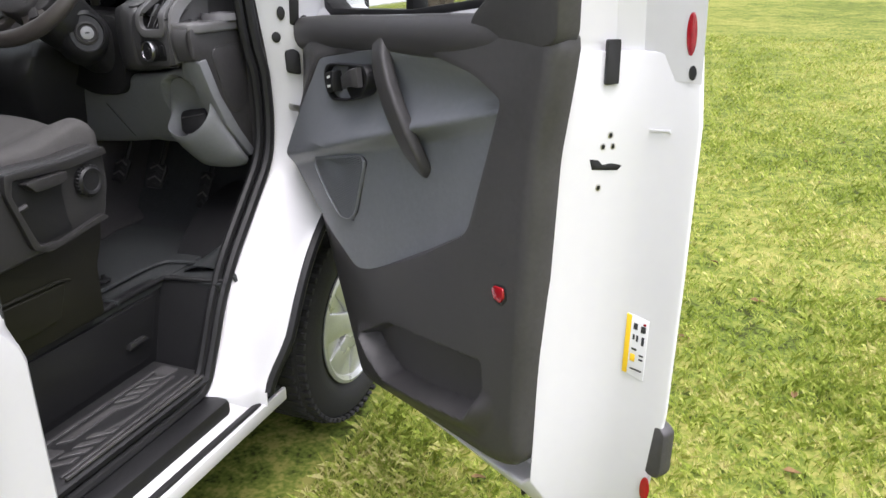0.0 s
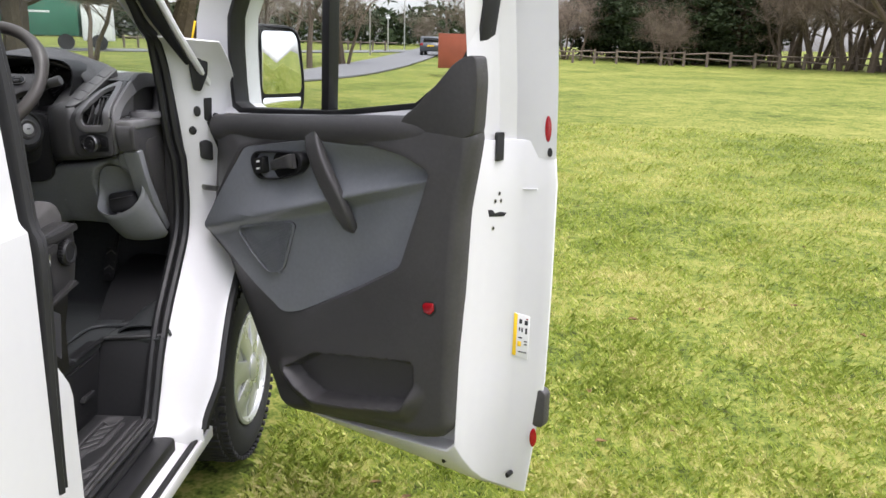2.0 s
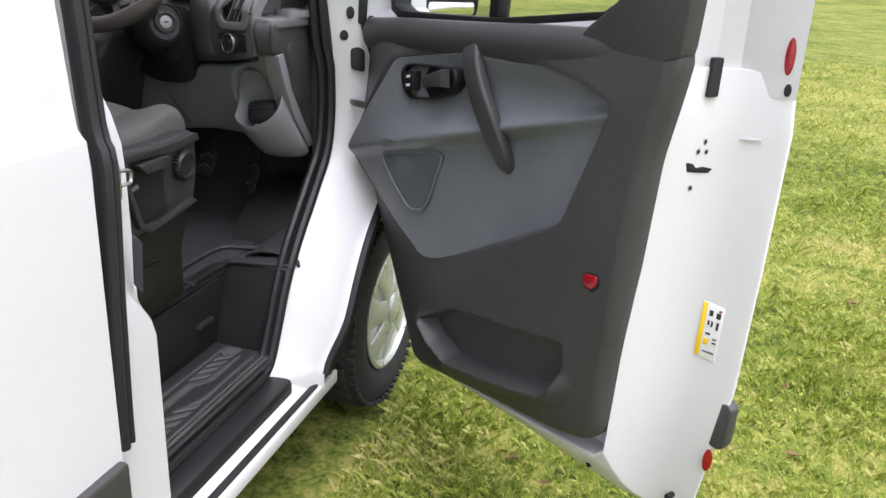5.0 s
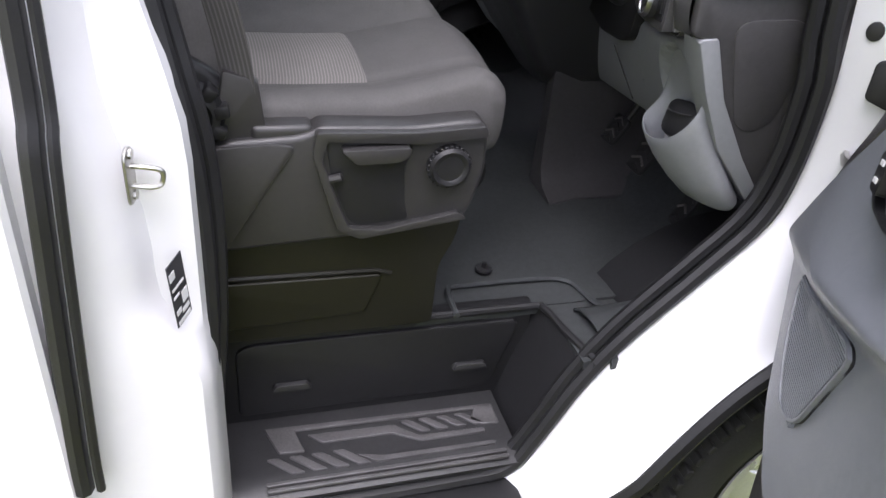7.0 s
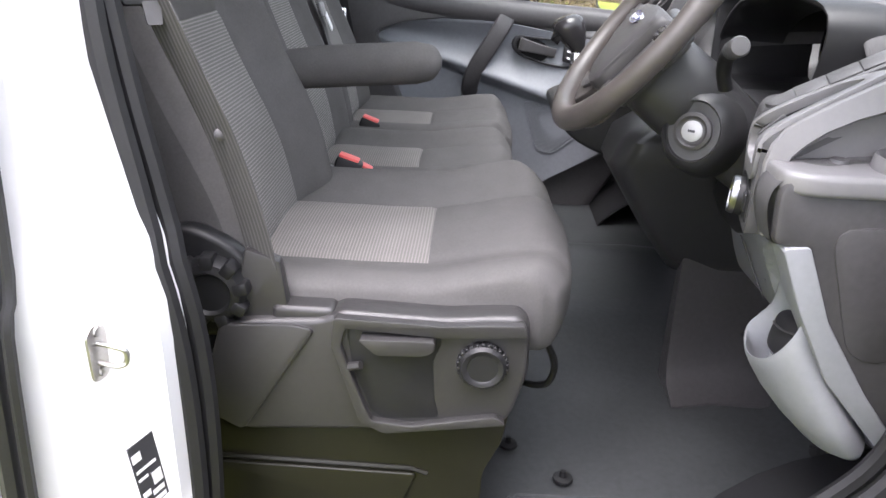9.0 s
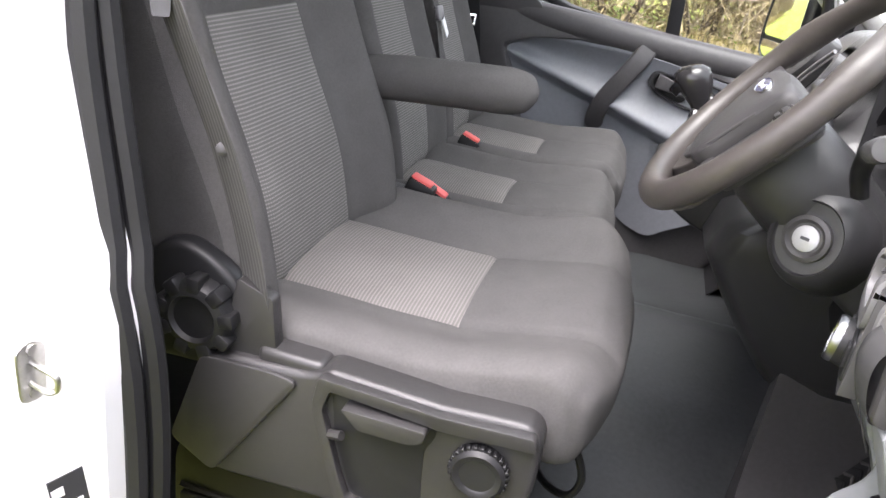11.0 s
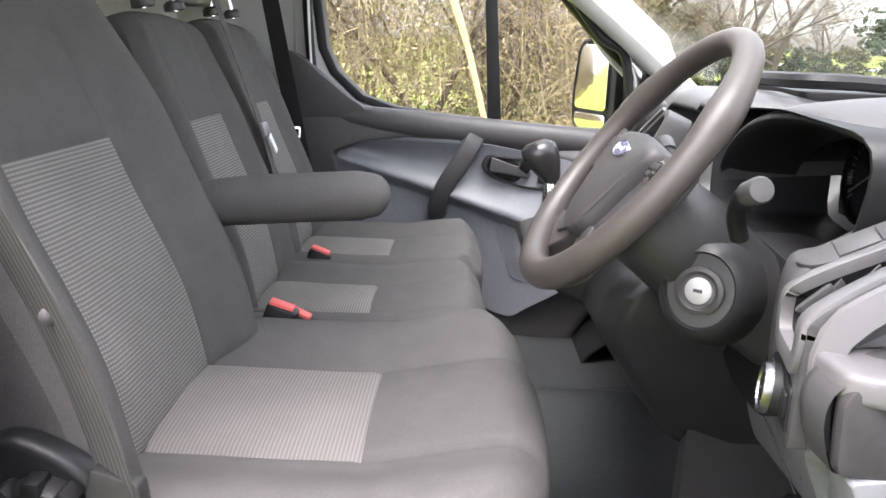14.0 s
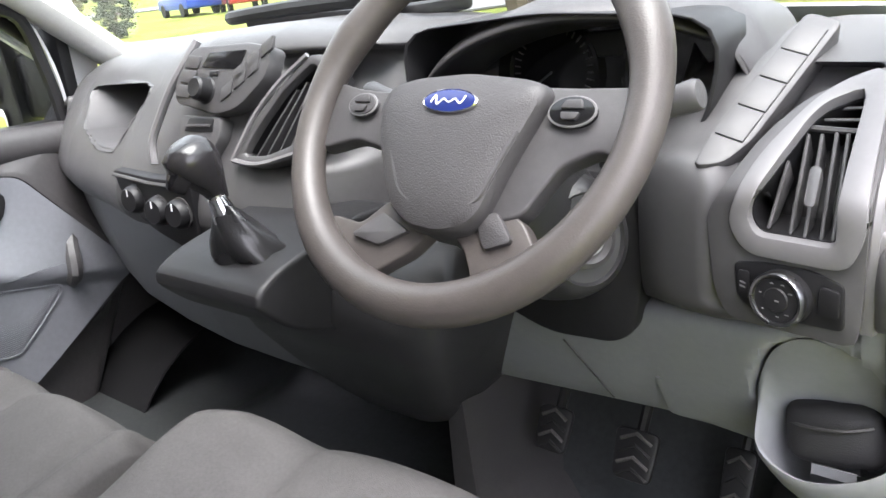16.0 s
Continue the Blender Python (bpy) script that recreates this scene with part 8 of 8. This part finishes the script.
def evergreen(seed, height, width, clumps, leaves, size):
    """Meshes of an evergreen: trunk with limbs, and a crown of leaf sprays gathered in uneven clumps."""
    rng = random.Random(seed)
    limbs, crown = Twigs(), Twigs()
    limbs.bar(Vector((0, 0, -0.2)), Vector((0, 0, height * 0.8)), 0.25, 0.06, 7)
    for _ in range(clumps):
        t = rng.random() ** 0.8
        w = width * (0.25 + 0.75 * math.sin(math.pi * min(1, 0.12 + 0.95 * (1 - t))) ** 0.8)
        a, r = rng.uniform(0, 6.28), w * rng.uniform(0.55, 1.0)
        c = Vector((r * math.cos(a), r * math.sin(a), height * (0.05 + 0.9 * t)))
        limbs.bar(Vector((0, 0, c.z * 0.9)), c, 0.05, 0.015, 4)
        cs = rng.uniform(0.5, 1.0) * width * 0.28
        for _ in range(leaves):
            g = Vector((rng.gauss(0, 1), rng.gauss(0, 1), rng.gauss(0, 0.6))) * cs * 0.55
            crown.leaf(c + g, size * rng.uniform(0.5, 1.3), rng)
    return limbs, crown


def plant(name, label, meshes, at, turn=0.0, size=1.0, group=""):
    """A tree from shared meshes: trunk, and crown."""
    t = thing(name, at, label, "tree", group)
    t.rotation_euler = (0, 0, turn)
    t.scale = (size, size, size)
    for nm, me in meshes:
        o = new(nm, me)
        o.parent = t
    return t


def far(az, dist, cx=1.7, cy=-2.4):
    """A place on the ground by bearing from the parked van's tail side, degrees to the right of its heading."""
    x, y = cx + dist * math.sin(radians(az)), cy + dist * math.cos(radians(az))
    return (x, y, ground_z(x, y))


rng = random.Random(11)
kinds = []
for seed, h, r, stems in ((3, 9.0, 0.16, 1), (8, 8.0, 0.12, 3), (15, 10.0, 0.15, 2), (22, 7.0, 0.10, 4)):
    a, b = bare_tree(seed, h, r, 0.62, 4, stems, 3)
    kinds.append([("trunk", a.mesh("trunk", BARK)), ("crown", b.mesh("crown", TWIG))])
evs = []
for seed, h, w, m_ in ((4, 9.5, 3.4, NEEDLE), (9, 8.0, 3.2, NEEDLE2), (14, 7.0, 3.0, NEEDLE)):
    a, b = evergreen(seed, h, w, 90, 70, 0.22)
    evs.append([("trunk", a.mesh("trunk", BARK)), ("crown", b.mesh("crown", m_))])
# wood along the far side of the field
for az, d, k, s in ((6.0, 64, 0, 0.62), (7.2, 62, 3, 0.75), (8.3, 60, 0, 0.62), (9.3, 66, 1, 0.8), (10.4, 70, 2, 0.75), (11.4, 66, 3, 0.7), (14.0, 55, 3, 0.62), (14.6, 54, 1, 0.45), (22.0, 55, 3, 1.05), (23.0, 57, 1, 1.0), (23.8, 54, 3, 1.15), (24.8, 56, 0, 1.05), (25.6, 52, 3, 1.2), (26.4, 55, 1, 1.1), (27.2, 51, 0, 1.15), (28.0, 53, 3, 1.3), (28.9, 50, 2, 1.1), (29.8, 52, 3, 1.25), (30.8, 50, 0, 1.15), (31.8, 52, 1, 1.2), (33.0, 50, 3, 1.3), (34.5, 51, 2, 1.2), (36.5, 52, 0, 1.1), (39, 54, 3, 1.2), (20.8, 68, 2, 1.25), (22.5, 66, 0, 1.3), (24.0, 68, 2, 1.35), (26.0, 64, 2, 1.4), (28.0, 63, 0, 1.4), (30.0, 64, 2, 1.4), (32.0, 62, 0, 1.4), (10.0, 78, 2, 1.0), (20.2, 60, 3, 0.8), (21.3, 58, 1, 0.8)):
    plant("bare_tree", "leafless brown tree with fine twigs at the field's edge", kinds[k], far(az, d), rng.uniform(0, 6), 1.22 * s * rng.uniform(0.92, 1.08), "trees at the field's edge")
for az, d, k, s in ((8.8, 70, 2, 0.7), (10.2, 66, 0, 0.66), (11.6, 62, 2, 0.78), (12.2, 68, 0, 0.8), (13.2, 64, 2, 0.95), (14.3, 70, 0, 0.92), (15.0, 62, 2, 0.95), (16.0, 66, 0, 0.98), (16.6, 60, 1, 0.95), (17.4, 68, 0, 1.06), (18.2, 60, 1, 0.98), (19.0, 68, 0, 1.02), (19.6, 61, 2, 0.95), (20.6, 66, 0, 0.9), (12.8, 58, 2, 0.62), (16.2, 57, 2, 0.62), (18.9, 57, 2, 0.6)):
    plant("evergreen_tree", "dark spreading evergreen tree at the field's edge", evs[k], far(az, d), rng.uniform(0, 6), 1.2 * s, "evergreens at the field's edge")
# rail fence in front of the wood
fence = thing("rail_fence", far(18, 52), "weathered wooden post-and-rail fence along the field", "fence")
ends = [far(6.2 + 1.55 * k, 54 - 0.15 * k) for k in range(21)]
for a, b in zip(ends, ends[1:]):
    part("post", box(a[0] - 0.07, a[0] + 0.07, a[1] - 0.07, a[1] + 0.07, a[2] - 0.1, a[2] + 0.95, 0), WOOD, fence)
    for h in (0.45, 0.8):
        part("rail", tube([(a[0], a[1], a[2] + h + rng.uniform(-.08, .08)), (b[0], b[1], b[2] + h + rng.uniform(-.08, .08))], 0.05, 4), WOOD, fence)
# the large bare tree ahead of the van, and the trees along the road
big_l, big_t = bare_tree(31, 11.5, 0.30, 0.58, 5, 4, 3)
big = [("trunk", big_l.mesh("trunk", BARK)), ("crown", big_t.mesh("crown", TWIG))]
plant("bare_tree", "large spreading leafless tree with several dark stems", big, far(-20.5, 19), 0.6, 1.0)
plant("bare_tree", "large spreading leafless tree with several dark stems", big, far(-31, 17), 2.6, 0.8)
for az, d, k, s in ((-15.0, 34, 1, 1.0), (-11.5, 38, 0, 1.0), (-9.0, 42, 3, 1.05), (-13.0, 46, 2, 1.0), (-1.6, 62, 0, 0.9), (-0.2, 66, 2, 0.85), (1.2, 60, 1, 0.85), (-3.2, 70, 3, 0.7), (2.6, 64, 0, 0.9), (4.0, 66, 2, 0.9), (-26, 42, 2, 0.9), (-36, 40, 0, 1.0), (-42, 36, 1, 0.9)):
    plant("bare_tree", "leafless tree beside the road", kinds[k], far(az, d), rng.uniform(0, 6), s, "trees along the road")
# far dark belt of trees
belt_rng, bt_ = random.Random(6), Twigs()
for k in range(260):
    az = -62 + 68 * k / 260
    c = Vector(far(az, 115 + belt_rng.uniform(-8, 8)))
    h = belt_rng.uniform(3.5, 6.5)
    for _ in range(60):
        bt_.leaf(c + Vector((belt_rng.gauss(0, 1.3), belt_rng.gauss(0, 1.3), h * belt_rng.random() ** 0.8)), belt_rng.uniform(0.3, 0.8), belt_rng)
tagged(new("far_trees", bt_.mesh("far_trees", NEEDLE)), "distant dark belt of trees", "trees", kind="stuff")


# the road: a strip that curves across the field's far left
def strip(name, pts, w, material, label, lift=0.03):
    p = spline([(x, y, 0) for x, y in pts], 8)
    rows = []
    for i, c in enumerate(p):
        d = (p[min(i + 1, len(p) - 1)] - p[max(i - 1, 0)]).normalized()
        s = Vector((d.y, -d.x, 0))
        rows.append([(q.x, q.y, ground_z(q.x, q.y) + lift) for q in (c - s * w / 2, c, c + s * w / 2)])
    ob = part(name, sheet(rows, 0.05), material)
    return tagged(ob, label, "road", kind="structure")


strip("road", [far(-60, 26)[:2], far(-35, 25)[:2], far(-22, 26.5)[:2], far(-14, 29)[:2], far(-9, 35)[:2], far(-5.5, 48)[:2], far(-3.5, 66)[:2], far(-2.4, 95)[:2]], 3.4, ASPHALT, "narrow grey road across the grass")
strip("road", [far(-70, 60)[:2], far(-40, 56)[:2], far(-20, 60)[:2], far(-8, 70)[:2], far(-3.5, 78)[:2]], 5.0, ASPHALT, "grey road along the trees")
f2 = thing("rail_fence", far(-10, 66), "low wooden fence beside the far road", "fence")
ends = [far(-24 + 0.9 * k, 66 + 0.4 * k) for k in range(22)]
for a, b in zip(ends, ends[1:]):
    part("post", box(a[0] - 0.07, a[0] + 0.07, a[1] - 0.07, a[1] + 0.07, a[2] - 0.1, a[2] + 1.0, 0), WOOD, f2)
    part("rail", tube([(a[0], a[1], a[2] + 0.8), (b[0], b[1], b[2] + 0.8)], 0.05, 4), WOOD, f2)


# far vehicles, board, posts
RUST = mat("rusty_red_paint", (0.30, 0.075, 0.04), 0.7, var=0.25, scale=2)
GREENPAINT = mat("green_lorry_paint", (0.03, 0.14, 0.09), 0.5, var=0.15, scale=1)
CARGREY = mat("dark_grey_car_paint", (0.05, 0.055, 0.065), 0.3, var=0.1, scale=1, coat=0.5)


def parked_car(at, heading, paint, label):
    """A small hatchback: body, cabin, wheels, lamps, rear window; heading in degrees."""
    c = thing("parked_car", at, label, "car", "far cars")
    m = Matrix.Translation(at) @ Matrix.Rotation(radians(heading), 4, "Z")
    prof = rounded([(-2.0, 0.35), (-2.05, 0.75), (-1.9, 0.95), (-1.6, 1.42), (-0.4, 1.5), (0.5, 1.40), (1.1, 0.95), (1.95, 0.8), (2.0, 0.35)], 0.1)
    part("body", moved(prism(prof, -0.85, 0.85, "x", 0.06), m), paint, c)
    part("rear_window", moved(prism([(-0.62, 1.02), (0.62, 1.02), (0.55, 1.35), (-0.55, 1.35)], -1.86, -1.68, "y", 0.02), m), GLOSSBLACK, c)
    part("number_plate", moved(box(-0.26, 0.26, -2.08, -2.03, 0.72, 0.82, 0), m), YELLOW, c)
    for s in (-1, 1):
        part("rear_lamp", moved(box(s * 0.7 - 0.12, s * 0.7 + 0.12, -2.07, -1.95, 0.78, 0.98, 0.02), m), RED, c)
        for y in (-1.3, 1.3):
            part("wheel", lathe([(0.31, -0.1), (0.31, 0.1), (0.2, 0.11), (0, 0.1)], 20, m @ Matrix.Translation((s * 0.78, y, 0.31)) @ Matrix.Rotation(radians(90) * s, 4, "Y")), TYRE, c)
    return c


parked_car(far(-2.45, 62), -4, CARGREY, "dark car with red rear lamps on the road")
parked_car(far(-50.5, 40), 60, mat("red_car_paint", (0.35, 0.03, 0.03), 0.35, coat=0.5), "red car beyond the grass")
parked_car(far(-54, 42), 75, mat("blue_car_paint", (0.02, 0.06, 0.35), 0.35, coat=0.5), "blue car beyond the grass")
bx = far(-0.75, 33)
board = thing("red_trailer", bx, "rusty red box trailer on short legs in the grass", "trailer")
part("box", box(bx[0] - 0.75, bx[0] + 0.75, bx[1] - 0.5, bx[1] + 0.5, bx[2] + 0.35, bx[2] + 1.75, 0.02), RUST, board)
for dx in (-0.2, 0.25):
    part("leg", box(bx[0] + dx - 0.05, bx[0] + dx + 0.05, bx[1] - 0.5, bx[1] - 0.4, bx[2] - 0.05, bx[2] + 0.4, 0.01), BLACK, board)
for k in range(4):
    part("seam", box(bx[0] - 0.75 + 0.3 * (k + 1), bx[0] - 0.73 + 0.3 * (k + 1), bx[1] - 0.515, bx[1] - 0.5, bx[2] + 0.4, bx[2] + 1.7, 0), RUST, board)
lx = far(-30.5, 58)
lorry = thing("lorry", lx, "green box lorry parked beyond the grass", "lorry")
ml = Matrix.Translation(lx) @ Matrix.Rotation(radians(20), 4, "Z")
part("box_body", moved(box(-5, 4, -1.2, 1.2, 0.9, 3.3, 0.04), ml), GREENPAINT, lorry)
part("panel", moved(box(-2.6, -1.8, -1.215, -1.2, 2.0, 2.5, 0), ml), PAPER, lorry)
part("lettering_bar", moved(box(-1.6, 2.4, -1.215, -1.2, 2.3, 2.42, 0), ml), PAPER, lorry)
part("cab", moved(box(4.2, 6.0, -1.15, 1.15, 0.6, 2.9, 0.1), ml), PAPER, lorry)
for x in (-4, -3, 3.2, 5.2):
    part("wheel", lathe([(0.5, -0.15), (0.5, 0.15), (0, 0.15)], 18, ml @ Matrix.Translation((x, -1.1, 0.5)) @ Matrix.Rotation(radians(90), 4, "X")), TYRE, lorry)
wx = far(-19.0, 52)
wv = thing("yellow_van", wx, "yellow and white van by the road", "van")
part("body", box(wx[0] - 1.2, wx[0] + 1.2, wx[1] - 0.9, wx[1] + 0.9, wx[2] + 0.4, wx[2] + 2.1, 0.12, 3), YELLOW, wv)
part("cab", box(wx[0] + 1.2, wx[0] + 2.2, wx[1] - 0.9, wx[1] + 0.9, wx[2] + 0.4, wx[2] + 2.0, 0.2, 3), PAPER, wv)
for az, d, h in ((-7.1, 60, 3.6), (-4.6, 80, 7.5), (-5.8, 75, 3.0)):
    p = far(az, d)
    lp = thing("street_lamp", p, "thin grey street lamp post beside the road", "street lamp", "street lamps")
    part("post", tube([(p[0], p[1], p[2] - 0.1), (p[0], p[1], p[2] + h)], 0.06, 6), STEEL, lp)
    part("lantern", box(p[0] - 0.15, p[0] + 0.2, p[1] - 0.1, p[1] + 0.1, p[2] + h, p[2] + h + 0.15, 0.03), PAPER, lp)


# ---- hedge wood beyond the passenger's side ----
hr_, stuff1, stuff2, stuff3 = random.Random(21), Twigs(), Twigs(), Twigs()
for _ in range(52000):
    depth = hr_.random() ** 1.4
    x, y = -10.2 - 5.5 * depth, hr_.uniform(-26, 2.2)
    h = 0.5 + 6.5 * hr_.random() ** 1.25
    edge = smoothstep(2.4, -0.6, y)
    z = ground_z(x, y) + h * (0.25 + 0.75 * edge)
    d = Vector((hr_.gauss(0, 0.5), hr_.gauss(0, 0.5), hr_.gauss(0.7, 0.5))).normalized()
    l = hr_.uniform(0.3, 1.1)
    r = hr_.uniform(0.003, 0.008)
    (stuff1 if hr_.random() < 0.55 else stuff2).bar(Vector((x, y, z)), Vector((x, y, z)) + d * l, r, r * 0.5)
for _ in range(150000):
    depth = hr_.random() ** 1.2
    x, y = -10.4 - 5.5 * depth, hr_.uniform(-26, 1.4)
    edge = smoothstep(1.6, -1.0, y)
    h = 6.0 * hr_.random() ** 1.3 * (0.25 + 0.75 * edge)
    if noise.noise((x * 0.7, y * 0.7, h * 0.7)) < -0.45:
        continue
    stuff3.leaf(Vector((x, y, ground_z(x, y) + h)), hr_.uniform(0.025, 0.065), hr_)
tagged(new("hedge_twigs", stuff1.mesh("hedge_twigs", TWIG)), "dense bare brown twigs of a hedge wood", "hedge", kind="stuff")
tagged(new("hedge_stems", stuff2.mesh("hedge_stems", PALETWIG)), "pale straw-coloured stems of a hedge wood", "hedge", kind="stuff")
tagged(new("hedge_leaves", stuff3.mesh("hedge_leaves", OLIVE)), "olive-brown leaves of a hedge wood", "hedge", kind="stuff")
for k in range(22):
    y = -25 + 1.32 * k
    x = -11.5 - 3.0 * hr_.random()
    plant("bare_tree", "thin leafless tree in the hedge wood", kinds[k % 4], (x, y, ground_z(x, y)), hr_.uniform(0, 6), hr_.uniform(0.42, 0.62), "trees in the hedge")
plant("bare_tree", "leafless tree at the end of the hedge wood", kinds[1], (-13.0, 4.6, ground_z(-13, 4.6)), 1.0, 0.75, "trees in the hedge")
for az, d, k, s in ((-80.0, 20, 0, 0.36), (-77.5, 23, 1, 0.46), (-75.5, 21, 1, 0.33), (-73.5, 25, 1, 0.30), (-71.5, 24, 2, 0.22), (-69.0, 27, 1, 0.24), (-66.5, 26, 2, 0.22), (-64.0, 28, 1, 0.20), (-61.0, 30, 2, 0.22)):
    x, y = 1.35 + d * math.sin(radians(az)), -0.5 + d * math.cos(radians(az))
    plant("evergreen_tree", "small dark evergreen tree beyond the windscreen", evs[k], (x, y, ground_z(x, y)), hr_.uniform(0, 6), s, "evergreens past the hedge")
for az, d, k, s in ((-78.5, 24, 1, 0.75), (-74.5, 26, 3, 0.80), (-70.5, 25, 0, 0.60), (-65.5, 30, 1, 0.6)):
    x, y = 1.35 + d * math.sin(radians(az)), -0.5 + d * math.cos(radians(az))
    plant("bare_tree", "leafless tree at the end of the hedge wood", kinds[k], (x, y, ground_z(x, y)), hr_.uniform(0, 6), s, "trees in the hedge")
brk = tube(spline([(-9.7, -0.25, 0.35), (-9.8, -0.55, 1.4), (-9.85, -0.95, 2.5), (-9.9, -1.25, 3.3)], 5), [0.05] * 6 + [0.06] * 5 + [0.045] * 5, 6)
bk_ = thing("broken_branch", (-9.7, -0.25, 0.3), "pale broken branch leaning against the hedge", "branch")
part("limb", brk, PALETWIG, bk_)
ds = Twigs()
for _ in range(5000):
    x, y = -9.0 - 1.6 * hr_.random() ** 0.8, hr_.uniform(-14, 4)
    p = Vector((x, y, ground_z(x, y) - 0.03))
    ds.bar(p, p + Vector((hr_.gauss(0, 0.08), hr_.gauss(0, 0.08), hr_.uniform(0.15, 0.55))), 0.006, 0.002)
tagged(new("dry_grass", ds.mesh("dry_grass", STRAW)), "tall dry straw grass along the hedge's foot", "grass", kind="stuff")
